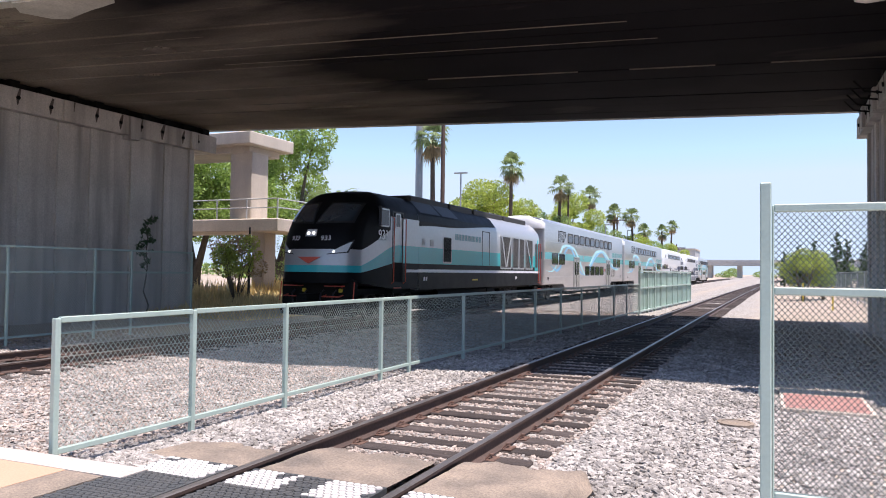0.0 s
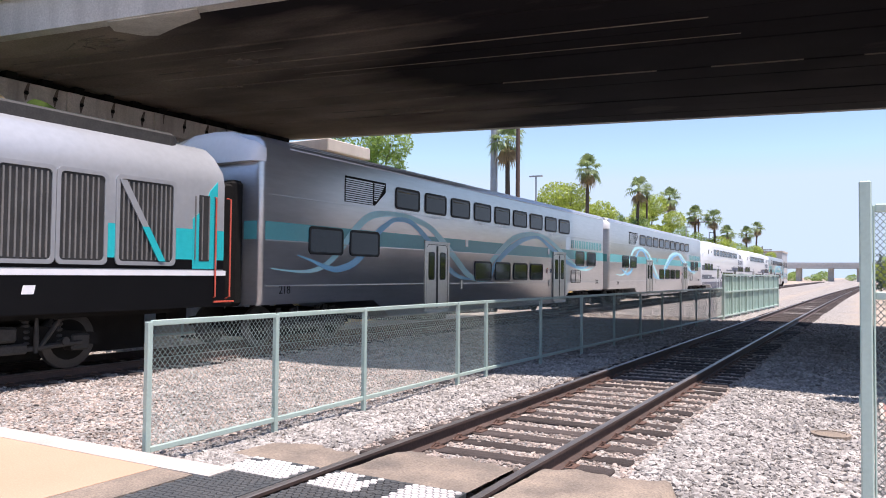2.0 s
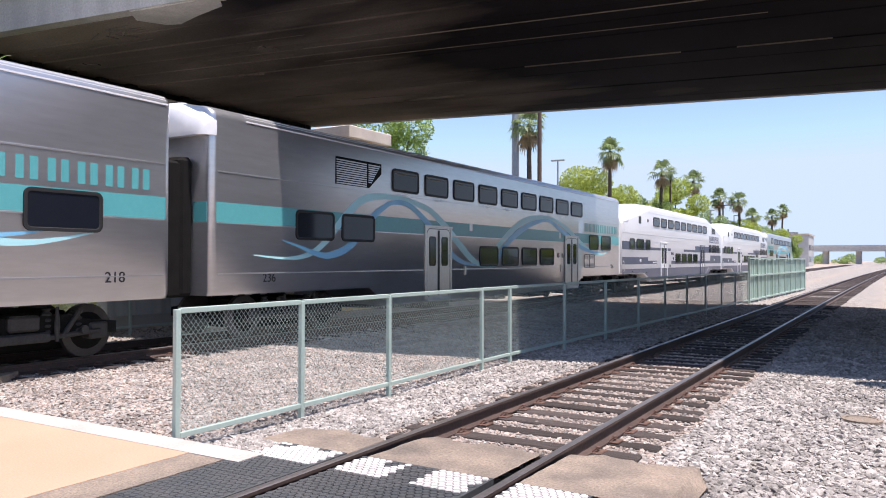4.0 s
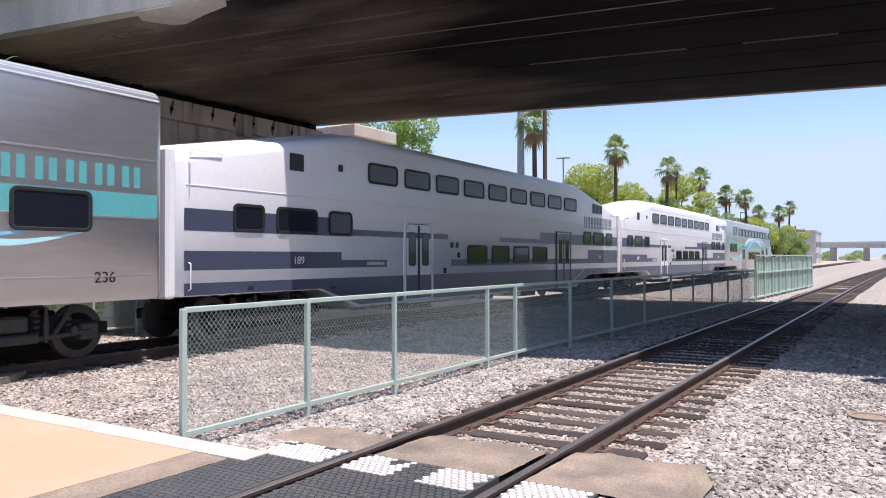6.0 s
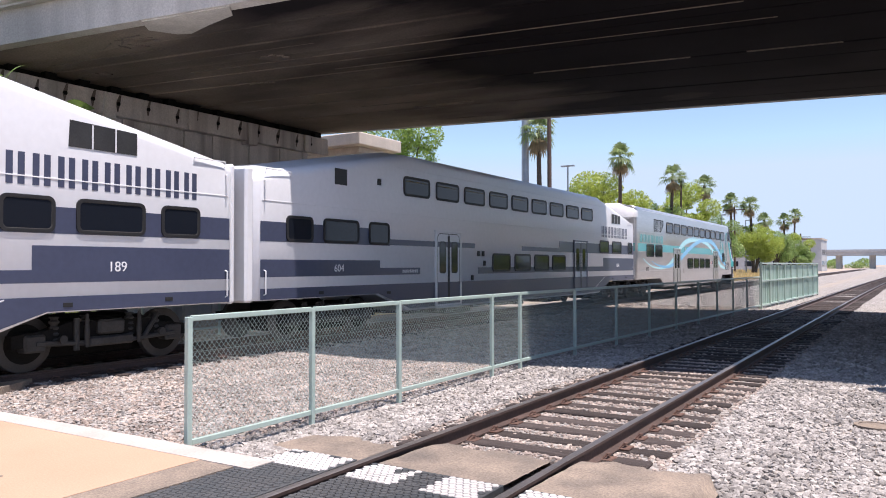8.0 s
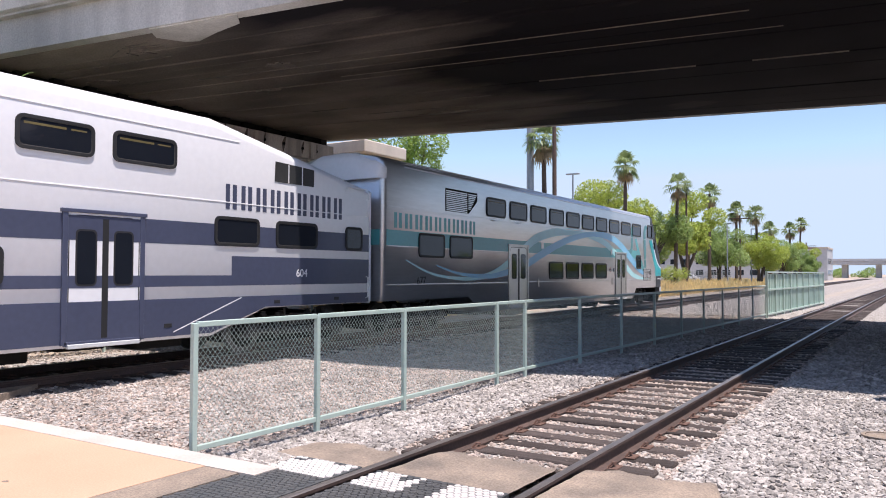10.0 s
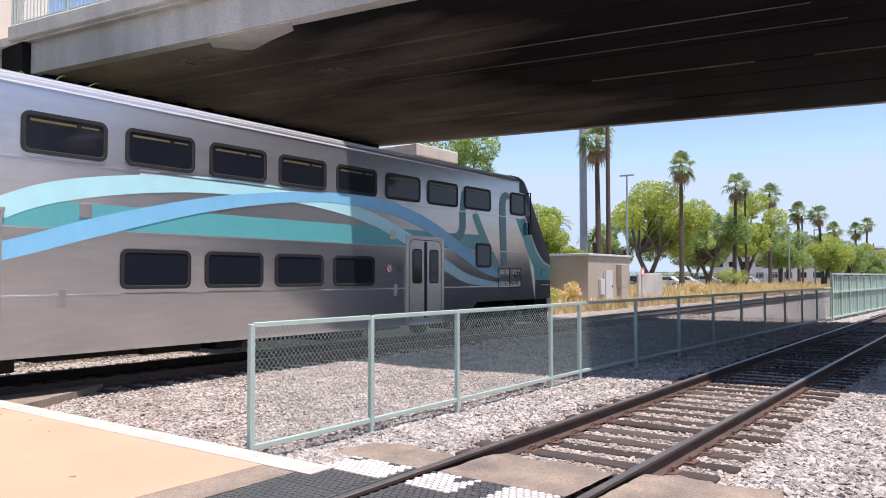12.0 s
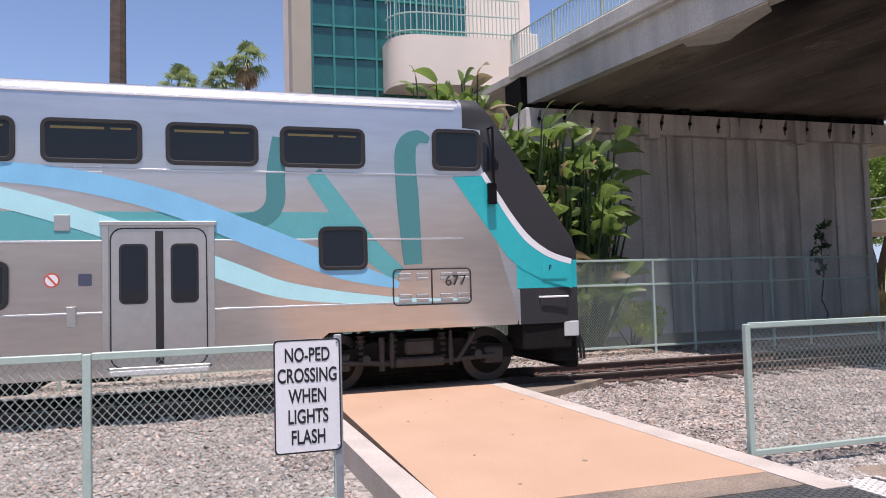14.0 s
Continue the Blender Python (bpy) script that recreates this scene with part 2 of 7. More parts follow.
# near-black: underframe grime, and the painted shade in the abutment gap
UNDER = mat("underframe_grime_and_gap_shade", (0.014, 0.013, 0.012), 0.85, vary=0.3, scale=4, fine=40, spec=0.15)
WHEEL = mat("worn_wheel_steel", (0.08, 0.075, 0.072), 0.6, 0.4, vary=0.15)
FIN = mat("pale_radiator_fin", (0.24, 0.23, 0.22), 0.5, 0.3, vary=0.12)
CASTING = mat("grey_truck_casting", (0.05, 0.047, 0.044), 0.65, 0.2, vary=0.25, scale=5, fine=30)
GLASS = mat("dark_coach_glass", (0.012, 0.015, 0.022), 0.06, vary=0.05, spec=0.35)
RUBBER_SEAL = mat("black_rubber_seal", (0.015, 0.015, 0.016), 0.6, vary=0.05)
STAINLESS_DOOR = mat("door_stainless", (0.52, 0.50, 0.48), 0.33, 0.8, vary=0.06, scale=1.5, fine=8)
GRILLE = mat("dark_grille", (0.05, 0.05, 0.05), 0.5, 0.3, vary=0.15)
RED_PAINT = mat("red_orange_paint", (0.62, 0.10, 0.06), 0.45, vary=0.08)
YELLOW = mat("yellow_paint", (0.75, 0.55, 0.05), 0.5, vary=0.1)
INK = mat("black_lettering", (0.015, 0.015, 0.02), 0.5, vary=0.05)
SIGN_WHITE = mat("white_sign_sheet", (0.80, 0.80, 0.82), 0.4, vary=0.03)
HEADLAMP = glow("lit_headlamp", (1.0, 0.97, 0.9), 1.6)
BARK = mat("palm_bark", (0.12, 0.09, 0.07), 0.9, vary=0.3, scale=2, fine=14, stretch=(1, 1, 6), bump=0.6, bump_scale=12, dist=0.03)
TREE_BARK = mat("tree_bark", (0.14, 0.11, 0.085), 0.9, vary=0.3, scale=3, fine=18, bump=0.5)
PALM_LEAF = leaf_material("fan_palm_leaf", (0.21, 0.27, 0.11), (0.11, 0.16, 0.06))
PALM_DRY = leaf_material("dry_palm_leaf", (0.34, 0.26, 0.15), (0.22, 0.16, 0.09))
LEAF_LIME = leaf_material("lime_green_leaf", (0.36, 0.42, 0.09), (0.22, 0.29, 0.05))
LEAF_OAK = leaf_material("fresh_green_leaf", (0.26, 0.36, 0.09), (0.13, 0.20, 0.04))
FADED_RED = mat("faded_red_paint", (0.40, 0.20, 0.17), 0.75, vary=0.2, scale=4, fine=40)
LEAF_GREEN = leaf_material("mid_green_leaf", (0.27, 0.36, 0.12), (0.15, 0.22, 0.06))
LEAF_DARK = leaf_material("dark_green_leaf", (0.05, 0.09, 0.035), (0.025, 0.05, 0.02))
LEAF_BROAD = leaf_material("broad_glossy_leaf", (0.17, 0.25, 0.06), (0.07, 0.12, 0.03))
DRY_GRASS = leaf_material("dry_grass", (0.64, 0.51, 0.26), (0.45, 0.35, 0.15))
POLE_GREY = mat("galvanised_pole", (0.34, 0.37, 0.41), 0.5, 0.4, vary=0.1, scale=2, fine=30)
POLE_BROWN = mat("rust_brown_pole", (0.11, 0.07, 0.055), 0.8, vary=0.2)
CABINET = mat("tan_painted_block", (0.40, 0.355, 0.29), 0.75, vary=0.06, scale=1, fine=30, bump=0.1)
CABINET_LIGHT = mat("light_grey_painted_steel", (0.56, 0.57, 0.57), 0.5, vary=0.06)
TEAL_GLASS = mat("teal_curtain_glass", (0.015, 0.12, 0.12), 0.08, vary=0.15, scale=0.5, fine=3, spec=0.8)
TEAL_FRAME = mat("teal_window_frame", (0.03, 0.22, 0.21), 0.4, vary=0.05)
CLAY_PIPE = mat("white_pipe_paint", (0.72, 0.66, 0.64), 0.6, vary=0.12, scale=2, fine=20)
BACK_BUILDING = mat("hazy_building", (0.50, 0.50, 0.50), 0.8, vary=0.1, scale=0.1, fine=1)
LAMP_STRIP = mat("dull_yellow_strip", (0.15, 0.115, 0.04), 0.5, vary=0.15)

# ---- mesh helpers ----


class Shape:
    """Collects vertices and faces, with a material slot per face."""

    def __init__(self):
        self.v, self.f, self.m, self.slot, self.cuts = [], [], [], 0, []

    def add(self, verts, faces):
        k = len(self.v)
        self.cuts.append((k, len(self.f)))
        self.v += [tuple(p) for p in verts]
        self.f += [tuple(i + k for i in f) for f in faces]
        self.m += [self.slot] * len(faces)
        return self

    def box(self, x0, x1, y0, y1, z0, z1, c=0.0, turn=None):
        if c <= 0:
            vs = [(x, y, z) for x in (x0, x1) for y in (y0, y1) for z in (z0, z1)]
            fs = [(0, 1, 3, 2), (4, 6, 7, 5), (0, 4, 5, 1), (2, 3, 7, 6), (0, 2, 6, 4), (1, 5, 7, 3)]
        else:
            lo, hi = (x0, y0, z0), (x1, y1, z1)
            vs, ix = [], {}
            for s in [(a, b, d) for a in (0, 1) for b in (0, 1) for d in (0, 1)]:
                for ax in range(3):
                    p = []
                    for k in range(3):
                        base = hi[k] if s[k] else lo[k]
                        p.append(base if k == ax else base + (-c if s[k] else c))
                    ix[s, ax] = len(vs)
                    vs.append(tuple(p))
            fs = []
            for ax in range(3):
                o = [k for k in range(3) if k != ax]
                for side in (0, 1):
                    ring = []
                    for a, b in ((0, 0), (0, 1), (1, 1), (1, 0)):
                        s = [0, 0, 0]
                        s[ax], s[o[0]], s[o[1]] = side, a, b
                        ring.append(ix[tuple(s), ax])
                    fs.append(tuple(ring))
                for a in (0, 1):
                    for b in (0, 1):
                        s0, s1 = [0, 0, 0], [0, 0, 0]
                        s0[o[0]] = s1[o[0]] = a
                        s0[o[1]] = s1[o[1]] = b
                        s1[ax] = 1
                        s0, s1 = tuple(s0), tuple(s1)
                        fs.append((ix[s0, o[0]], ix[s1, o[0]], ix[s1, o[1]], ix[s0, o[1]]))
            for s in [(a, b, d) for a in (0, 1) for b in (0, 1) for d in (0, 1)]:
                fs.append((ix[s, 0], ix[s, 1], ix[s, 2]))
        if turn is not None:
            vs = [turn @ Vector(p) for p in vs]
        return self.add(vs, fs)

    def prism(self, poly, axis, a, b):
        """A polygon of (p, q) drawn out along an axis from a to b."""
        def put(p, q, d):
            return {0: (d, p, q), 1: (p, d, q), 2: (p, q, d)}[axis]
        n = len(poly)
        vs = [put(p, q, a) for p, q in poly] + [put(p, q, b) for p, q in poly]
        fs = [tuple(range(n)), tuple(range(2 * n - 1, n - 1, -1))] + [(i, (i + 1) % n, n + (i + 1) % n, n + i) for i in range(n)]
        return self.add(vs, fs)

    def tube(self, path, radii, n=8, cap=True):
        path = [Vector(p) for p in path]
        if not isinstance(radii, (list, tuple)):
            radii = [radii] * len(path)
        vs = []
        for i, p in enumerate(path):
            d = (path[min(i + 1, len(path) - 1)] - path[max(i - 1, 0)]).normalized()
            u = d.cross(Vector((0, 0, 1)) if abs(d.z) < 0.9 else Vector((1, 0, 0))).normalized()
            w = d.cross(u)
            for k in range(n):
                t = 2 * math.pi * (k + 0.5) / n
                vs.append(p + (u * math.cos(t) + w * math.sin(t)) * radii[i])
        fs = [(i * n + k, i * n + (k + 1) % n, (i + 1) * n + (k + 1) % n, (i + 1) * n + k) for i in range(len(path) - 1) for k in range(n)]
        if cap:
            fs += [tuple(range(n)), tuple(range((len(path) - 1) * n, len(path) * n))]
        return self.add(vs, fs)

    def loft(self, rings, close=True, caps=True):
        n = len(rings[0])
        vs = [p for r in rings for p in r]
        last = n if close else n - 1
        fs = [(i * n + k, i * n + (k + 1) % n, (i + 1) * n + (k + 1) % n, (i + 1) * n + k) for i in range(len(rings) - 1) for k in range(last)]
        if caps:
            fs += [tuple(range(n)), tuple(range((len(rings) - 1) * n, len(rings) * n))]
        return self.add(vs, fs)

    def disc(self, centre, axis_x, r_out, x0, x1, n=20):
        """A wheel-like disc about the x axis."""
        cy, cz = centre
        ring = lambda x, r: [(x, cy + r * math.cos(2 * math.pi * k / n), cz + r * math.sin(2 * math.pi * k / n)) for k in range(n)]
        return self.loft([ring(x0, r_out * 0.96), ring(x0 + 0.1 * (x1 - x0), r_out), ring(x1 - 0.1 * (x1 - x0), r_out), ring(x1, r_out * 0.96)])


def make_mesh(name, shape, mats, smooth=False, fix=True):
    me = bpy.data.meshes.new(name)
    me.from_pydata([tuple(p) for p in shape.v], [], shape.f)
    for m in mats if isinstance(mats, (list, tuple)) else [mats]:
        me.materials.append(m)
    me.polygons.foreach_set("material_index", shape.m)
    if fix:
        bm = bmesh.new()
        bm.from_mesh(me)
        bmesh.ops.recalc_face_normals(bm, faces=bm.faces)
        bm.to_mesh(me)
        bm.free()
    if smooth:
        me.polygons.foreach_set("use_smooth", [True] * len(me.polygons))
        me.set_sharp_from_angle(angle=radians(38))
    me.update()
    return me


def part(name, shape, mats, parent=None, label="", smooth=False, fix=True):
    ob = new(name, make_mesh(name, shape, mats, smooth, fix))
    if parent is not None:
        ob.parent = parent
    if label:
        tagged(ob, label)
    return ob


def parts(name, shape, mats, parent, label=""):
    """Each piece of a shape as a part of its own."""
    # whitish reflection of this cover is in its pale colour
    ends = shape.cuts[1:] + [(len(shape.v), len(shape.f))]
    for (v0, f0), (v1, f1) in zip(shape.cuts, ends):
        s = Shape()
        s.v = shape.v[v0:v1]
        s.f = [tuple(i - v0 for i in f) for f in shape.f[f0:f1]]
        s.m = shape.m[f0:f1]
        part(name, s, mats, parent, label)


def thing(name, label, category, group="", kind="", at=None):
    ob = new(name)
    ob.empty_display_size = 0.2
    if at is not None:
        ob.matrix_basis = at
    return tagged(ob, label, category, group, kind)


def rounded(y0, y1, z0, z1, r, n=4):
    """A rectangle with round corners, as (y, z) points."""
    pts = []
    for cy, cz, a in ((y1 - r, z1 - r, 0), (y0 + r, z1 - r, 90), (y0 + r, z0 + r, 180), (y1 - r, z0 + r, 270)):
        for k in range(n + 1):
            t = radians(a + 90 * k / n)
            pts.append((cy + r * math.cos(t), cz + r * math.sin(t)))
    return pts


def text_shape(words, size, mats, name, parent, m, depth=0.003, stretch=1.0, bold=0.0):
    """Lettering in the built-in font, turned into a mesh part."""
    cu = bpy.data.curves.new(name, "FONT")
    cu.body, cu.size, cu.extrude, cu.align_x, cu.offset = words, size, depth, "CENTER", bold
    tmp = bpy.data.objects.new(name, cu)
    scene.collection.objects.link(tmp)
    me = bpy.data.meshes.new_from_object(tmp.evaluated_get(bpy.context.evaluated_depsgraph_get()))
    bpy.data.objects.remove(tmp)
    bpy.data.curves.remove(cu)
    me.materials.clear()
    me.materials.append(mats)
    ob = new(name, me)
    ob.parent = parent
    ob.matrix_basis = m @ Matrix.Diagonal((stretch, 1, 1, 1))
    return ob


# ---- ground ----


def smoothstep(a, b, t):
    t = min(1, max(0, (t - a) / (b - a)))
    return t * t * (3 - 2 * t)


def near_track_x(y):
    """The middle of the near track, which bears slowly to the east."""
    return -3.36 + 0.0105 * max(0, y - 6) + 0.00009 * max(0, y - 20) ** 2


def ground_z(x, y):
    z = -0.25
    z += 0.06 * math.exp(-((x - near_track_x(y)) / 2.4) ** 4)
    z += 0.05 * math.exp(-((x + 12.8) / 2.3) ** 4)
    z += 0.03 * noise.noise((x * 0.5, y * 0.5, 3.1))
    bank = smoothstep(-17.5, -24, x) * smoothstep(20, 30, y) * (1 - smoothstep(170, 200, y))
    z += bank * (0.5 + 0.25 * noise.noise((x * 0.15, y * 0.15, 0.7)))
    return z


def build_ground():
    xs = [-1500, -700, -300, -150, -90, -60, -45] + [-38 + 0.75 * k for k in range(60)] + [8, 10, 14, 20, 30, 60, 150, 400, 1500]
    ys = [-1200, -400, -120, -50, -25, -14] + [-9 + 0.75 * k for k in range(100)] + [67 + 4 * k for k in range(30)] + [200, 260, 400, 800, 2500]
    s = Shape()
    s.v = [(x, y, ground_z(x, y)) for y in ys for x in xs]
    n = len(xs)
    s.f = [(j * n + i, j * n + i + 1, (j + 1) * n + i + 1, (j + 1) * n + i) for j in range(len(ys) - 1) for i in range(n - 1)]
    s.m = [0] * len(s.f)
    ob = part("ground", s, GROUND, smooth=True)
    tagged(ob, "pale crushed stone and tan dirt ground along the railway", "ground", kind="structure")


build_ground()

# ---- crossing path ----


def build_path():
    s = Shape().prism([(-11.95, 1.6), (-5.35, 1.6), (-5.35, 4.43), (-11.95, 4.3)], 2, -0.35, 0.0)
    path = tagged(part("pavement", s, ORANGE), "buff coated concrete crossing path with white edges", "path", kind="structure")
    # white edge strips, a touch proud, running slightly askew like the path's far side
    for ya, yb, x1 in ((4.44, 4.74, -4.75), (1.34, 1.6, -5.45)):
        e = Shape()
        e.prism([(-12.05, ya - 0.145), (x1, ya), (x1, yb), (-12.05, yb - 0.17)], 2, -0.35, 0.004)
        part("edge_strip", e, WHITE_LINE, path, "white painted concrete edge")
    a = Shape().prism([(-5.35, 0.6), (-4.93, 0.6), (-4.93, 4.44), (-5.35, 4.44)], 2, -0.35, -0.004)
    part("asphalt_joint", a, ASPHALT, path, "worn grey asphalt joint")
    b = Shape().prism([(-12.3, 0.9), (-11.95, 0.9), (-11.95, 4.4), (-12.1, 5.1), (-12.3, 5.3)], 2, -0.35, -0.006)
    part("asphalt_end", b, ASPHALT, path)
    c = Shape().prism([(-11.95, 4.31), (-11.0, 4.52), (-10.85, 4.75), (-11.2, 5.4), (-11.7, 6.3), (-11.95, 6.6)], 2, -0.35, -0.09)
    part("asphalt_patch", c, ASPHALT, path, "grey asphalt patch beside the far rail")
    spot = Shape()
    rng = random.Random(4)
    for k in range(14):
        px, py, r = rng.uniform(-11.5, -5.8), rng.uniform(1.9, 4.2), rng.uniform(0.012, 0.035)
        spot.prism([(px + r * q * math.cos(a), py + r * q * math.sin(a)) for a, q in [(1.05 * i, rng.uniform(0.5, 1.2)) for i in range(6)]], 2, -0.01, 0.0035)
    parts("dark_spot", spot, ASPHALT, path, "small dark stain")
    return path


build_path()


def hexagon_panel(name, x0, x1, y0, y1, parent, white):
    """A rubber crossing panel with rows of raised hexagons."""
    s = Shape().box(x0, x1, y0, y1, -0.18, -0.012, 0.004)
    r = 0.036
    j = 0
    y = y0 + r
    while y < y1 - r * 0.6:
        x = x0 + r * (1.0 if j % 2 == 0 else 1.9)
        while x < x1 - r * 0.7:
            s.slot = 1 if white(x, y) else 0
            ring = [(x + r * 0.95 * math.cos(radians(60 * k + 30)) * q, y + r * 0.95 * math.sin(radians(60 * k + 30)) * q, z) for q, z in ((0.98, -0.013), (0.86, -0.003)) for k in range(6)]
            s.add(ring, [(k, (k + 1) % 6, 6 + (k + 1) % 6, 6 + k) for k in range(6)] + [(6, 7, 8, 9, 10, 11)])
            x += r * 1.8
        y += r * 1.56
        j += 1
    return part(name, s, [RUBBER, RUBBER_WHITE], parent, fix=False)


def build_crossing():
    deck = thing("rail_crossing_deck", "black rubber crossing deck with white worn hexagon edge band", "crossing deck", kind="structure")
    def white(x, y):
        band = y > 4.72 and y < 5.2
        worn = noise.noise((x * 4, y * 4, 5)) > 0.47 or abs(x + 3.34) < 0.14
        return band and not worn
    yy = [0.6, 2.0, 3.4, 4.2, 5.2]
    cx = near_track_x(5)
    for x0, x1 in ((-4.92, cx - 0.83), (cx - 0.63, cx + 0.02), (cx + 0.03, cx + 0.63), (cx + 0.84, -1.92)):
        for a, b in zip(yy, yy[1:]):
            hexagon_panel("rubber_panel", x0, x1, a + 0.008, b, deck, white)
    # dusty asphalt ramps north of the panels
    for x0, x1, y1 in ((-5.25, cx - 0.83, 6.0), (cx - 0.62, cx + 0.62, 6.35), (cx + 0.84, -1.35, 6.6)):
        n = 26
        rows = []
        for j in range(15):
            t = j / 14
            row = []
            for i in range(n + 1):
                u = i / n
                edge = y1 + 0.16 * noise.noise((x0 * 3 + u * 3.1, 1.7, 0)) + 0.1 * noise.noise((x0 * 3 + u * 13, 4.7, 0)) - 0.12 * (2 * abs(u - 0.5)) ** 6
                y = 5.205 + t * (edge - 5.205)
                z = -0.022 - 0.16 * smoothstep(0.86, 1.0, t) - 0.02 * t - (0.12 * smoothstep(0.9, 1.0, u) if x1 > -1.5 else 0) + 0.010 * noise.noise((x0 + u * 4, y * 3, 2.0)) + 0.008 * noise.noise((x0 + u * 22, y * 14, 2.0))
                row.append((x0 + u * (x1 - x0), y, z))
            rows.append(row)
        part("asphalt_ramp", Shape().loft(rows, close=False, caps=False), ASPHALT, deck, "cracked dusty asphalt ramp", smooth=True)
    pad = Shape().box(-1.9, 3.2, 0.6, 5.15, -0.3, -0.015, 0.01)
    part("concrete_pad", pad, WHITE_LINE, deck, "pale concrete landing pad")


build_crossing()

# ---- tracks ----

RAIL_PROFILE = [(-0.07, -0.17), (0.07, -0.17), (0.07, -0.155), (0.012, -0.135), (0.012, -0.045), (0.036, -0.035), (0.036, -0.008), (0.026, 0.0), (-0.026, 0.0), (-0.036, -0.008), (-0.036, -0.035), (-0.012, -0.045), (-0.012, -0.135), (-0.07, -0.155)]


def build_track(label, mid, y0, y1, tie_y0, tie_y1, clips_to):
    track = thing("railway_track", label, "railway track", kind="structure")
    ys = [y0 + (y1 - y0) * (k / 40) for k in range(41)]
    for side in (-0.7525, 0.7525):
        s = Shape()
        s.loft([[(mid(y) + side + p, y, q) for p, q in RAIL_PROFILE] for y in ys])
        for i, f in enumerate(s.f[:-2]):
            s.m[i] = 1 if (i % len(RAIL_PROFILE)) in (6, 7, 8) else 0
        part("rail", s, [STEEL_RAIL, RAIL_HEAD], track, "rusty steel rail with polished head")
    tie = make_mesh("sleeper", Shape().box(-1.3, 1.3, -0.115, 0.115, -0.36, -0.168, 0.015), TIE)
    plate = Shape()
    for side in (-0.7525, 0.7525):
        plate.box(side - 0.17, side + 0.17, -0.09, 0.09, -0.17, -0.152, 0.004)
        for q in (-0.1, 0.1):
            plate.tube([(side + q * 0.75, -0.07, -0.15), (side + q * 1.1, -0.05, -0.105), (side + q * 1.15, 0.02, -0.12), (side + q * 0.8, 0.06, -0.135)], 0.013, 5)
    plate_mesh = make_mesh("tie_plate", plate, PLATE)
    rng = random.Random(2)
    y = tie_y0
    while y < tie_y1:
        t = new("sleeper", tie)
        t.parent = track
        t.matrix_basis = pose(mid(y) + rng.uniform(-0.05, 0.05), y, rng.uniform(-0.012, 0.012), 0, 0, rng.uniform(-1.5, 1.5))
        if y < clips_to:
            p = new("tie_plate", plate_mesh)
            p.parent = track
            p.matrix_basis = pose(mid(y), y, 0)
        y += 0.50
    far = Shape()
    while y < y1:
        far.box(mid(y) - 1.3, mid(y) + 1.3, y - 0.115, y + 0.115, -0.36, -0.168)
        y += 0.5
    if far.f:
        tagged(part("far_sleepers", far, TIE, track), kind="stuff")
    return track


build_track("weathered single track with timber sleepers in pale ballast", near_track_x, -30, 260, 6.45, 70, 26)
build_track("far running track with rusty rails under the overpass", lambda y: -12.8, -90, 320, -12, 60, 22)


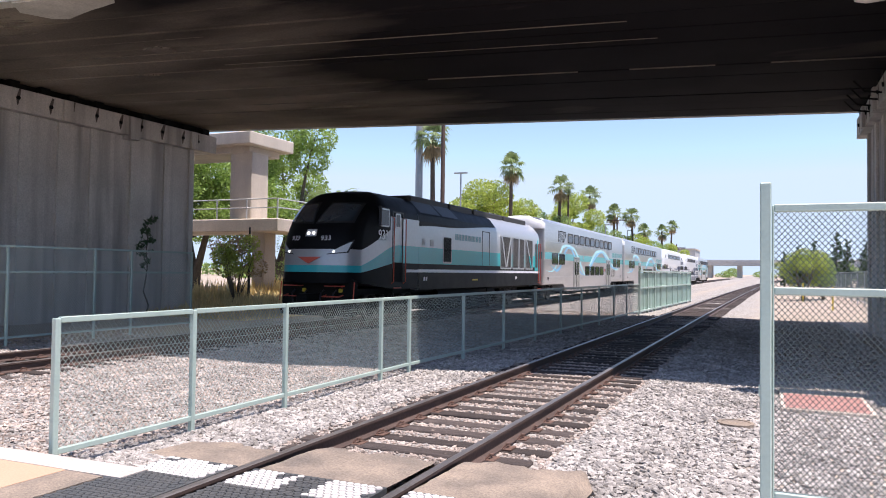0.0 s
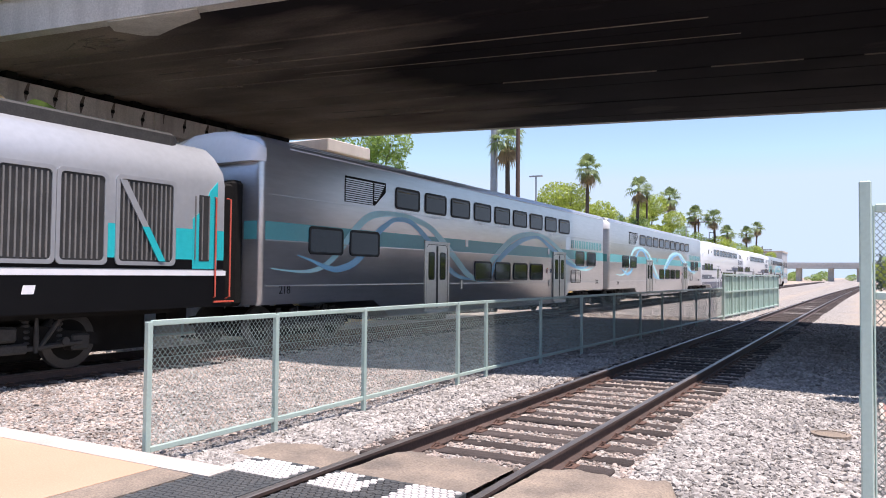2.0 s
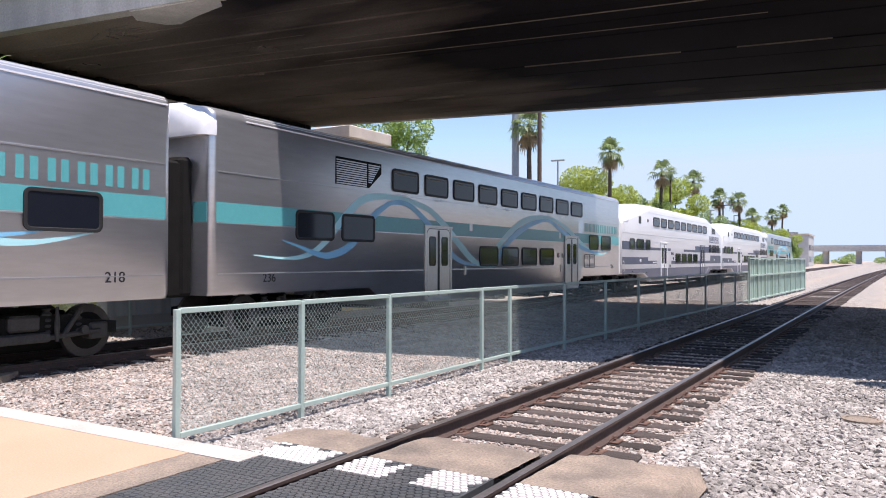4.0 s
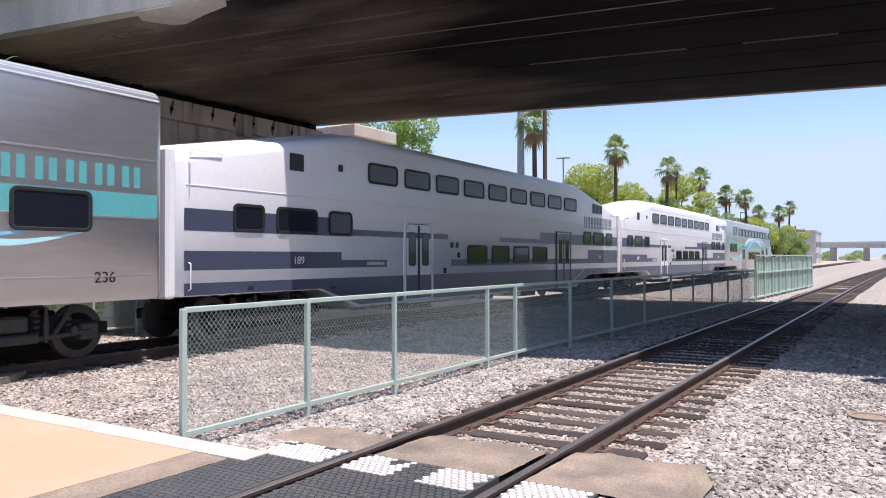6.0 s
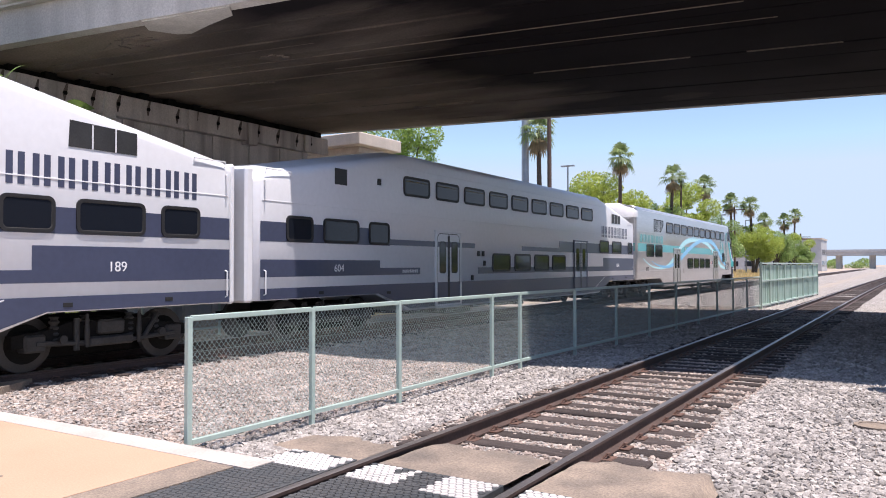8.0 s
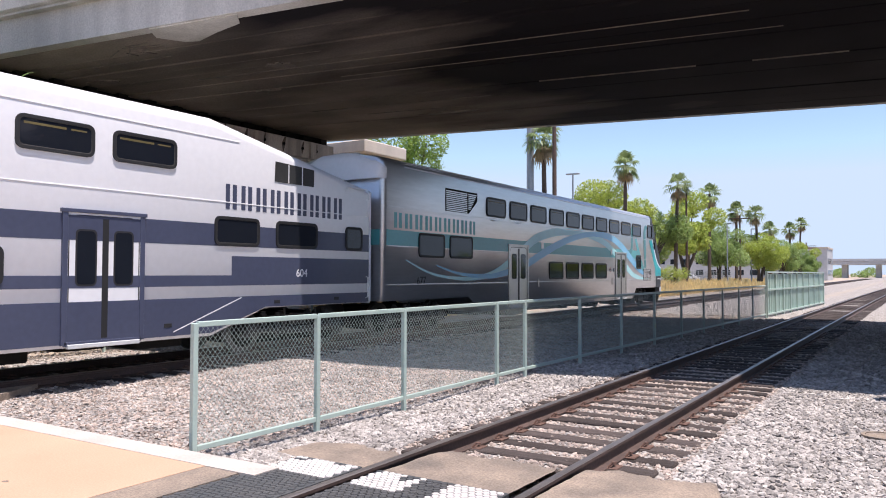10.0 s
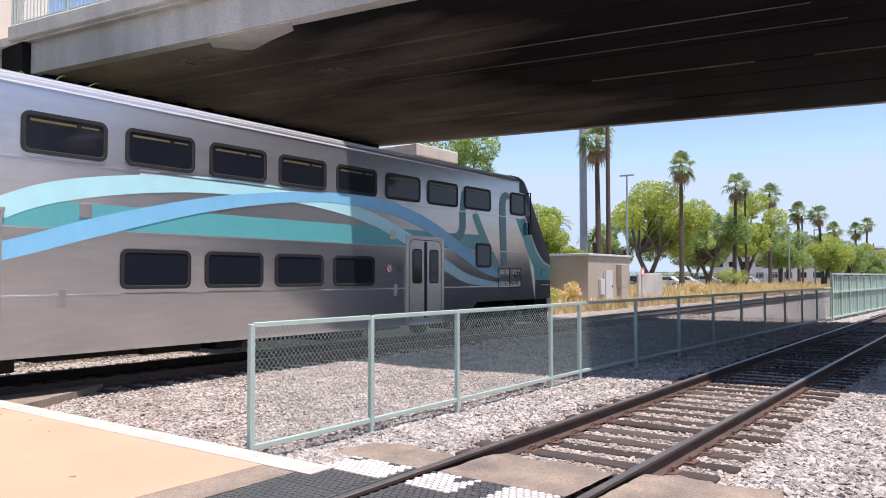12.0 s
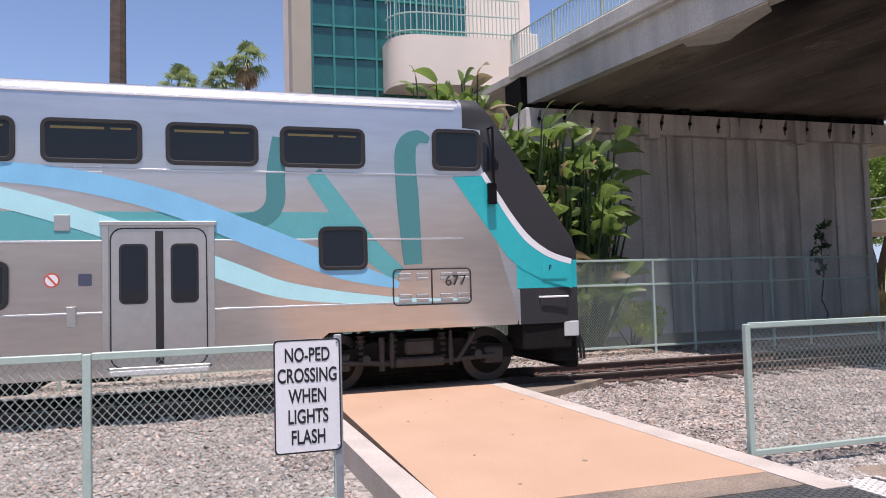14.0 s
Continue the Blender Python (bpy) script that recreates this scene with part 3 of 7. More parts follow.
def build_stones():
    """Loose crushed stones over the near ballast."""
    rng = np.random.default_rng(3)
    phi = (1 + 5 ** 0.5) / 2
    ico = np.array([(-1, phi, 0), (1, phi, 0), (-1, -phi, 0), (1, -phi, 0), (0, -1, phi), (0, 1, phi), (0, -1, -phi), (0, 1, -phi), (phi, 0, -1), (phi, 0, 1), (-phi, 0, -1), (-phi, 0, 1)]) / 1.9
    tri = np.array([(0, 11, 5), (0, 5, 1), (0, 1, 7), (0, 7, 10), (0, 10, 11), (1, 5, 9), (5, 11, 4), (11, 10, 2), (10, 7, 6), (7, 1, 8), (3, 9, 4), (3, 4, 2), (3, 2, 6), (3, 6, 8), (3, 8, 9), (4, 9, 5), (2, 4, 11), (6, 2, 10), (8, 6, 7), (9, 8, 1)])
    octa = np.array([(1, 0.25, 0), (-1, -0.2, 0.1), (0.2, 1, 0), (-0.25, -1, 0), (0.2, 0.1, 1), (-0.1, 0.15, -1)])
    tri8 = np.array([(0, 2, 4), (2, 1, 4), (1, 3, 4), (3, 0, 4), (2, 0, 5), (1, 2, 5), (3, 1, 5), (0, 3, 5)])
    def scatter(count, x0, x1, y0, y1, power, r0, r1):
        u = rng.random(count) ** power
        return np.stack([rng.uniform(x0, x1, count), y0 + (y1 - y0) * u, rng.uniform(r0, r1, count)], -1)
    fine = 50000
    p = np.concatenate([scatter(fine, -6.3, 2.6, 5.2, 15, 1.35, 0.014, 0.036), scatter(26000, -6.3, 2.6, 13.5, 34, 1.3, 0.02, 0.048), scatter(26000, -12.0, -6.0, 4.6, 14, 1.0, 0.014, 0.034), scatter(16000, -11.9, -6.0, -6, 1.25, 1.0, 0.014, 0.034), scatter(6000, -18, -13.7, -6, 16, 1.0, 0.02, 0.04), scatter(24000, -12.0, -6.2, 13.5, 36, 1.2, 0.022, 0.05)])
    keep = []
    for i, (x, y, r) in enumerate(p):
        mid = near_track_x(y)
        if -12.1 < x < -5.0 and 1.2 < y < 4.9:
            continue
        if x > -5.4 and y < 6.0 + 0.3 * noise.noise((x * 2, 0, 0)):
            if x < -1.4 or y < 5.2:
                continue
        if abs(abs(x + 12.8) - 0.7525) < 0.1:
            continue
        if abs(abs(x - mid) - 0.7525) < 0.09:
            continue
        if abs(x - mid) < 1.34 and abs(((y - 6.45 + 0.25) % 0.5) - 0.25) < 0.135 and rng.random() < 0.96:
            continue
        keep.append(i)
    near = np.array(keep) < fine
    p = p[keep]
    crib = np.array([abs(x - near_track_x(y)) < 1.4 for x, y, r in p])
    p[crib, 2] *= 0.7
    n = len(p)
    # flakes mostly lie flat: any turn about the upright, a modest tilt
    turn, lean, way = rng.uniform(0, 2 * math.pi, n), rng.normal(0, 0.38, n), rng.uniform(0, 2 * math.pi, n)
    w, a, b, c = np.cos(turn / 2) * np.cos(lean / 2), np.cos(way) * np.sin(lean / 2), np.sin(way) * np.sin(lean / 2), np.sin(turn / 2) * np.cos(lean / 2)
    size = np.sqrt(w * w + a * a + b * b + c * c)
    w, a, b, c = w / size, a / size, b / size, c / size
    rot = np.stack([1 - 2 * (b * b + c * c), 2 * (a * b - w * c), 2 * (a * c + w * b), 2 * (a * b + w * c), 1 - 2 * (a * a + c * c), 2 * (b * c - w * a), 2 * (a * c - w * b), 2 * (b * c + w * a), 1 - 2 * (a * a + b * b)], -1).reshape(n, 3, 3)
    z = np.array([ground_z(x, y) for x, y, r in p]) + p[:, 2] * 0.3
    dusty = (crib & (rng.random(n) < 0.85)) | ((p[:, 0] < -6.4) & (rng.random(n) < 0.5))
    for pick, base, tris in ((near, ico, tri), (~near, octa, tri8)):
        m, k = int(pick.sum()), len(base)
        sc = rng.uniform(0.75, 1.45, (m, 1, 3)) * np.array([1.15, 0.95, 0.62])
        verts = base[None] * (1 + rng.uniform(-0.42, 0.42, (m, k, 1))) * sc
        verts = np.einsum("nij,nkj->nki", rot[pick], verts) * p[pick, 2][:, None, None]
        verts += np.stack([p[pick, 0], p[pick, 1], z[pick]], -1)[:, None, :]
        faces = (tris[None] + (np.arange(m) * k)[:, None, None]).reshape(-1, 3)
        me = bpy.data.meshes.new("ballast_stones")
        me.from_pydata(verts.reshape(-1, 3).tolist(), [], faces.tolist())
        me.materials.append(STONE)
        me.materials.append(STONE_RUST)
        me.polygons.foreach_set("material_index", np.repeat(dusty[pick].astype(np.int32), len(tris)))
        tagged(new("ballast_stones", me), "loose pale crushed ballast stones", "ballast", kind="stuff")


build_stones()

# ---- overpass ----

SOFFIT = 7.6


def near_edge(x):
    return 11.5 + 0.145 * (x + 12.4)


def far_edge(x):
    return 28.2 + 0.205 * (x + 9.1)


def build_overpass():
    bridge = thing("overpass", "grey concrete road overpass with sooted, shade-painted underside", "bridge", kind="structure")
    x0, x1 = -24.0, 16.0
    count = 13
    for k in range(count):
        a, b = k / count, (k + 1) / count
        s = Shape()
        def row(x, t):
            return near_edge(x) + 0.35 + (far_edge(x) - near_edge(x) - 0.35) * t
        g = 0.028
        poly = [(x0, row(x0, a) + g), (x1, row(x1, a) + g), (x1, row(x1, b) - g), (x0, row(x0, b) - g)]
        poly2 = [(x0, row(x0, a) + g * 2), (x1, row(x1, a) + g * 2), (x1, row(x1, b) - g * 2), (x0, row(x0, b) - g * 2)]
        dz = 0.012 * math.sin(k * 2.3) + 0.125 * (a + b) / 2
        vs = [(p, q, SOFFIT + dz) for p, q in poly2] + [(p, q, SOFFIT + 0.04 + dz) for p, q in poly] + [(p, q, SOFFIT + 0.9) for p, q in poly]
        s.add(vs, [(0, 1, 2, 3), (8, 9, 10, 11)] + [(i, (i + 1) % 4, 4 + (i + 1) % 4, 4 + i) for i in range(4)] + [(4 + i, 4 + (i + 1) % 4, 8 + (i + 1) % 4, 8 + i) for i in range(4)])
        part("deck_beam", s, SOOT_SHADE, bridge, "sooted concrete deck beam with painted-in shade")
    # pale lime seams along some of the beam joints, and patches where the concrete has spalled
    runs = [(1.45, -21.5, -17.0), (2.45, -21.5, -13.2), (3.42, -18.5, -3.0), (4.6, -14.5, -2.5)]
    for k in range(1, count):
        rng = random.Random(k)
        xs = -20 + rng.uniform(0, 6)
        while xs < 2.5:
            xe = min(3.0, xs + rng.uniform(2, 7))
            if rng.random() < 0.2 and k > 5:
                runs.append((k, xs, xe))
            xs = xe + rng.uniform(0.3, 3)
    for k, xs, xe in runs:
        row = lambda x: near_edge(x) + 0.35 + (far_edge(x) - near_edge(x) - 0.35) * k / count
        n = max(3, int((xe - xs) / 0.5))
        top, low = [], []
        for i in range(n + 1):
            x = xs + (xe - xs) * i / n
            w = 0.003 + 0.008 * abs(noise.noise((x * 1.7, k * 5.1, 0)))
            top.append((x, row(x) + w))
            low.append((x, row(x) - w))
        part("lime_seam", Shape().prism(low + top[::-1], 2, SOFFIT + 0.125 * k / count - 0.018, SOFFIT + 0.06 + 0.125 * k / count), LIME, bridge, "thin pale lime seam")
    for px, py, ra, rb, sd in ((-15.1, 15.1, 0.42, 0.34, 1), (-21.2, 13.6, 0.6, 0.3, 6), (-14.4, 22.8, 1.3, 0.07, 7), (-17.6, 17.0, 0.5, 0.1, 8)):
        rng = random.Random(sd)
        ring = [(px + ra * math.cos(t) * q, py + 0.15 * ra * math.cos(t) * q + rb * math.sin(t) * q) for t, q in [(6.283 * i / 18, rng.uniform(0.55, 1.15)) for i in range(18)]]
        part("spalled_patch", Shape().prism(ring, 2, SOFFIT - 0.022, SOFFIT + 0.03), LIME, bridge, "pale spalled concrete patch")
    part("spalled_corner", Shape().prism([(-15.5, 11.1), (-12.9, 11.5), (-13.3, 11.95), (-14.3, 12.12), (-15.2, 12.34), (-15.55, 12.2), (-15.9, 11.6)], 2, SOFFIT - 0.03, SOFFIT + 0.03), CONC_FASCIA, bridge, "pale broken corner patch by the edge girder")
    rng = random.Random(21)
    for k in range(13):
        a, L = rng.uniform(0.2, 2.9), rng.uniform(0.5, 1.3)
        cx, cy, w = -17.4 + rng.uniform(-0.4, 0.5), 11.75 + rng.uniform(-0.1, 0.35), rng.uniform(0.012, 0.03)
        tip = (cx + L * math.cos(a), cy + 0.55 * L * math.sin(a))
        part("dust_web", Shape().prism([(cx - w, cy), (cx + w, cy + w), tip], 2, SOFFIT - 0.012 - 0.0007 * k, SOFFIT + 0.02), LIME, bridge, "pale dusty web strand")
    d = Shape()
    d.prism([(x0 - 12, near_edge(x0 - 12) - 0.2), (x1 + 20, near_edge(x1 + 20) - 0.2), (x1 + 20, far_edge(x1 + 20) + 1.6), (x0 - 12, far_edge(x0 - 12) + 2.4)], 2, SOFFIT + 0.9, SOFFIT + 1.15)
    part("deck_slab", d, CONC_FASCIA, bridge)
    # near fascia: edge girder, overhanging kerb
    f = Shape()
    prof = [(0.0, 0.0), (0.35, 0.0), (0.35, 1.44), (-0.26, 1.44), (-0.3, 1.40), (-0.3, 1.02), (-0.26, 0.98), (0.0, 0.9)]
    f.loft([[(x, near_edge(x) + p, SOFFIT + q) for p, q in prof] for x in (x0 + 1.0, -14, -2, x1 + 20)])
    part("fascia", f, CONC_FASCIA, bridge, "weathered grey concrete edge girder")
    f2 = Shape()
    f2.loft([[(x, far_edge(x) + p, SOFFIT + q) for p, q in ((0, 0.125), (0.3, 0.125), (0.3, 1.05), (3.6, 1.25), (3.6, 2.1), (3.3, 2.1), (3.2, 1.45), (0, 1.4))] for x in (x0, -14, -2, x1 + 20)])
    part("far_parapet", f2, CONC_FASCIA, bridge)
    # spider webs and stains are left to the material; a railing of pickets on the kerb
    zt = SOFFIT + 1.44
    r = Shape()
    xa, xb = -23.0, 8.0
    for h in (0.10, 1.05):
        r.tube([(xa, near_edge(xa) - 0.12, zt + h), (xb, near_edge(xb) - 0.12, zt + h)], 0.03, 6)
    part("railing_rail", r, GREEN_METAL, bridge, "pale green top rail")
    picket = make_mesh("picket", Shape().box(-0.012, 0.012, -0.012, 0.012, 0.1, 1.05), GREEN_METAL)
    x = xa + 0.1
    while x < -4:
        p = new("picket", picket)
        p.parent = bridge
        p.matrix_basis = pose(x, near_edge(x) - 0.12, zt)
        x += 0.16
    post = make_mesh("railing_post", Shape().box(-0.045, 0.045, -0.045, 0.045, 0.0, 1.12, 0.008), GREEN_METAL)
    x = xa
    while x < 4:
        p = new("railing_post", post)
        p.parent = bridge
        p.matrix_basis = pose(x, near_edge(x) - 0.12, zt)
        x += 2.4


build_overpass()


def build_abutment(name, label, xf, sign, y0, y1, cap_y0, cap_y1):
    """A wall along the tracks: xf its face, sign the way that it faces."""
    wall = thing(name, label, "abutment wall", kind="structure")
    s = Shape()
    rng = random.Random(7)
    # face broken into shallow vertical bays
    y = y0
    pts = []
    k = 0
    while y < y1 - 0.2:
        w = rng.uniform(0.35, 1.1)
        d = (0.0, 0.05, 0.0, 0.085)[k % 4] * 1.0
        pts += [(xf + sign * d, y), (xf + sign * d, min(y1, y + w))]
        y += w
        k += 1
    poly = [(xf - sign * 1.6, y0)] + pts + [(xf - sign * 1.6, y1)]
    s.prism(poly, 2, -0.5, SOFFIT - 0.95)
    part("wall_face", s, CONC_WALL, wall, "rain-streaked board-marked concrete")
    c = Shape().box(min(xf - sign * 1.4, xf + sign * 0.32), max(xf - sign * 1.4, xf + sign * 0.32), cap_y0, cap_y1, SOFFIT - 0.95, SOFFIT - 0.22, 0.02)
    part("bearing_seat", c, CONC_WALL, wall, "stained concrete bearing seat")
    b = Shape()
    y = cap_y0 + 0.5
    while y < cap_y1 - 0.4:
        b.box(min(xf, xf + sign * 0.26), max(xf, xf + sign * 0.26), y, y + 0.35, SOFFIT - 0.24, SOFFIT + 0.02)
        y += 1.1
    # long near-black block stands in for the shade in the gap under the deck
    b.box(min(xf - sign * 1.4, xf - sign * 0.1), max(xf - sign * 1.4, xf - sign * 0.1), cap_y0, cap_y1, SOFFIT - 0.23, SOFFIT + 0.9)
    parts("bearing_pad", b, UNDER, wall, "dark bearing pads, and a dark block for the gap's shade")
    h, drip, blocks = Shape(), Shape(), Shape()
    y = cap_y0 + 0.45
    k = 0
    while y < cap_y1 - 0.3:
        zc = SOFFIT - 0.55 + rng.uniform(-0.05, 0.05)
        h.tube([(xf + sign * 0.31, y, zc), (xf + sign * 0.37, y, zc - 0.01)], 0.065, 8)
        w = rng.uniform(0.05, 0.1)
        drip.prism([(y - w, zc), (y - 0.3 * w, zc - 0.1 - 2.2 * w), (y + 0.2 * w, zc - 0.06 - 2.5 * w), (y + w, zc), (y + 1.6 * w, zc + 0.3), (y + 0.6 * w, zc + 0.3)], 0, xf + sign * 0.315, xf + sign * 0.326)
        if k % 3 == 1:
            c = y + rng.uniform(0.3, 0.5)
            lo = SOFFIT - rng.uniform(0.95, 1.12)
            blocks.box(min(xf, xf + sign * 0.42), max(xf, xf + sign * 0.42), c, c + rng.uniform(0.25, 0.5), lo, SOFFIT - 0.24, 0.015)
        y += rng.uniform(0.8, 1.2)
        k += 1
    parts("anchor_stub", h, UNDER, wall, "dark rusty anchor stubs")
    parts("rust_drip", drip, STAIN, wall, "dark rust drip below an anchor")
    parts("seat_block", blocks, CONC_WALL, wall, "projecting concrete block")
    return wall


build_abutment("wall_west", "tall rain-streaked concrete abutment wall beside the far track", -22.3, 1, 9.0, 24.3, 9.8, 25.4)
build_abutment("wall_east", "tall concrete abutment wall in shade beside the ballast", 3.35, -1, 12.2, 29.6, 13.9, 30.4)

# ---- fences ----


def chain_panel(y0, y1, z0, z1, pitch, r):
    """Woven wire between two heights, in the plane x = 0."""
    s = Shape()
    h = z1 - z0
    def wire(ya, za, yb, zb, dx):
        d = Vector((0, yb - ya, zb - za)).normalized()
        u = Vector((0, -d.z, d.y)) * r
        w = Vector((r, 0, 0))
        c = Vector((dx, 0, 0))
        ring = [w, u, -w, -u]
        vs = [Vector((0, ya, za)) + q + c for q in ring] + [Vector((0, yb, zb)) + q + c for q in ring]
        s.add(vs, [(k, (k + 1) % 4, 4 + (k + 1) % 4, 4 + k) for k in range(4)])
    slope = 1.15
    k = y0 - h / slope
    while k < y1:
        for flip in (0, 1):
            a, b = k, k + h / slope
            za, zb = z0, z1
            if a < y0:
                za += (y0 - a) * slope
                a = y0
            if b > y1:
                zb -= (b - y1) * slope
                b = y1
            if b - a > 0.01:
                if flip:
                    wire(a, z0 + z1 - za, b, z0 + z1 - zb, r)
                else:
                    wire(a, za, b, zb, -r)
        k += pitch
    return s


def build_fence(name, label, posts, z0, z1, rails, wire, metal, pitch=0.062, r=0.0025, post_w=0.03, bottom=None, group=""):
    """posts: plan points; rails: heights of the long rails above the base."""
    f = thing(name, label, "fence", group)
    for (xa, ya) in posts:
        part("post", Shape().box(xa - post_w, xa + post_w, ya - post_w, ya + post_w, z0 - 0.3, z1, 0.006), metal, f)
    for (xa, ya), (xb, yb) in zip(posts, posts[1:]):
        L = math.hypot(xb - xa, yb - ya)
        m = Matrix.Translation((xa, ya, 0)) @ Matrix.Rotation(-math.atan2(xb - xa, yb - ya), 4, "Z")
        for h in rails:
            ob = part("rail", Shape().box(-0.024, 0.024, post_w, L - post_w, h - 0.028, h + 0.028, 0.006), metal, f)
            ob.matrix_basis = m
        ob = part("wire_mesh", chain_panel(post_w, L - post_w, rails[0], rails[-1], pitch, r), wire, f, fix=False)
        ob.matrix_basis = m
    return f


def line_posts(a, b, spots):
    return [(a[0] + (b[0] - a[0]) * (y - a[1]) / (b[1] - a[1]), y) for y in spots]


near_posts = line_posts((-6.15, 4.95), (-6.12, 12.45), (4.95, 6.77, 8.58, 11.35, 12.45)) + line_posts((-6.12, 12.45), (-5.35, 34.8), (14.95, 17.4, 19.85, 22.3, 24.75, 27.2, 29.65, 32.1, 34.7))
build_fence("chain_link_fence", "low pale green chain-link fence between the tracks", near_posts, -0.2, 1.2, (-0.06, 1.185), MESH_WIRE, GREEN_METAL)
build_fence("chain_link_fence", "low pale green chain-link fence beside the crossing path", [(-5.95, y) for y in (0.86, -0.94, -2.75, -4.55, -6.4)], -0.2, 1.24, (0.0, 1.22), MESH_WIRE, GREEN_METAL)
build_fence("tall_fence", "tall pale green chain-link fence in front of the abutment", [(-16.55, y) for y in (-16.5, -13.8, -11.1, -8.4, -5.7, -3.0, -0.3, 2.4, 5.1, 7.9, 10.75, 11.95, 14.45, 15.7, 18.1)], -0.2, 2.18, (-0.03, 1.53, 2.15), MESH_WIRE, GREEN_METAL, pitch=0.07, r=0.0035)


def build_slat_fence():
    f = thing("slatted_fence", "tall green slatted metal fence beside the far ballast", "fence")
    pa, pb = Vector((-5.35, 35.0, 0)), Vector((-4.62, 52.0, 0))
    n = 9
    for k in range(n + 1):
        p = pa.lerp(pb, k / n)
        part("post", Shape().box(p.x - 0.05, p.x + 0.05, p.y - 0.05, p.y + 0.05, -0.4, 1.82, 0.008), GREEN_METAL, f)
    slat = make_mesh("slat", Shape().box(-0.012, 0.012, -0.135, 0.135, -0.12, 1.7, 0.004), DARK_GREEN)
    for k in range(45):
        p = pa.lerp(pb, (k + 0.5) / 45)
        ob = new("slat", slat)
        ob.parent = f
        ob.matrix_basis = pose(p.x - 0.04, p.y, 0, 0, 0, -2.5)
    for h in (1.0, 1.78, -0.08):
        r = Shape()
        r.loft([[(p.x + a, p.y, h + b) for a, b in ((-0.05, -0.035), (0.05, -0.035), (0.05, 0.035), (-0.05, 0.035))] for p in (pa, pb)])
        part("rail", r, GREEN_METAL, f)


build_slat_fence()


def build_gate():
    g = thing("metal_gate", "tall pale green gate panel with dark chain-link infill", "gate", at=pose(0.05, 0, 0))
    part("gate_post", Shape().box(-0.082, -0.016, 4.95, 5.03, -0.3, 2.27, 0.008), GREEN_METAL, g)
    for x0, x1, z0, z1 in ((-0.013, -0.001, 0.32, 2.13), (2.35, 2.41, 0.32, 2.13)):
        part("frame_upright", Shape().box(x0, x1, 4.97, 5.02, z0, z1, 0.006), GREEN_METAL, g)
    for z in (0.35, 1.60, 2.11):
        part("frame_rail", Shape().box(-0.001, 2.35, 4.97, 5.02, z - 0.024, z + 0.024, 0.006), GREEN_METAL, g)
    ob = part("wire_mesh", chain_panel(0.0, 2.35, 0.36, 2.1, 0.034, 0.0021), BLACK_WIRE, g, "dark woven wire infill", fix=False)
    ob.matrix_basis = pose(0, 4.995, 0, 0, 0, -90)
    part("latch", Shape().box(-0.09, -0.07, 4.96, 5.02, 0.95, 1.02, 0.004), GREEN_METAL, g)


build_gate()


def build_sign():
    s = thing("warning_sign", "white metal sign with black capitals on a fence post", "sign")
    p = Shape().prism(rounded(0.37, 0.885, 0.40, 1.275, 0.035), 0, -5.91, -5.903)
    part("sign_plate", p, SIGN_WHITE, s, "white sheet with rounded corners")
    rim = Shape()
    outer, inner = rounded(0.37, 0.885, 0.40, 1.275, 0.035), rounded(0.382, 0.873, 0.412, 1.263, 0.028)
    rim.loft([[(-5.9025, a, b) for a, b in outer], [(-5.9015, a, b) for a, b in inner]], caps=False)
    part("border", rim, INK, s)
    part("sign_post", Shape().box(-5.94, -5.912, 0.84, 0.90, -0.3, 1.3, 0.005), POLE_GREY, s)
    for k, w in enumerate(("NO-PED", "CROSSING", "WHEN", "LIGHTS", "FLASH")):
        text_shape(w, 0.15, INK, "lettering", s, pose(-5.901, 0.6275, 1.105 - 0.158 * k, 90, 0, 90), 0.001, 0.64, 0.003)
    parts("bolt", Shape().tube([(-5.903, 0.86, 1.24), (-5.897, 0.86, 1.24)], 0.009, 8).tube([(-5.903, 0.86, 0.44), (-5.897, 0.86, 0.44)], 0.009, 8), POLE_GREY, s)


build_sign()

# ---- train ----

LENGTH = 25.91
HALF = 1.5


def side_window(car, u0, u1, z0, z1, r=0.12, name="window"):
    """A flush dark pane in a black rubber seal on the side towards the path."""
    x = HALF
    ring = rounded(u0, u1, z0, z1, r)
    inner = rounded(u0 + 0.05, u1 - 0.05, z0 + 0.05, z1 - 0.05, max(0.03, r - 0.04))
    s = Shape()
    s.loft([[(x + 0.002, a, b) for a, b in ring], [(x + 0.032, a, b) for a, b in ring], [(x + 0.032, a, b) for a, b in inner], [(x + 0.012, a, b) for a, b in inner]], caps=False)
    w = part(name, s, RUBBER_SEAL, car, "dark coach window in a black seal")
    part("pane", Shape().prism(inner, 0, x + 0.008, x + 0.019), GLASS, w)
    bead = rounded(u0 + 0.062, u1 - 0.062, z0 + 0.062, z1 - 0.062, max(0.025, r - 0.05))
    part("glazing_bead", Shape().loft([[(x + 0.0195, a, b) for a, b in inner], [(x + 0.026, a, b) for a, b in inner], [(x + 0.022, a, b) for a, b in bead]], caps=False), CASTING, w)
    if z0 > 3.2 and u1 - u0 > 1:
        part("ceiling_light_strip", Shape().box(x + 0.017, x + 0.0215, u0 + 0.12, u0 + 0.62 * (u1 - u0), z1 - 0.145, z1 - 0.11).box(x + 0.017, x + 0.0215, u0 + 0.68 * (u1 - u0), u1 - 0.14, z1 - 0.14, z1 - 0.115), LAMP_STRIP, w, "dull yellow interior light strip")


def decal(car, name, poly, material, x=HALF + 0.004, label=""):
    return part(name, Shape().prism(poly, 0, x - 0.003, x), material, car, label)


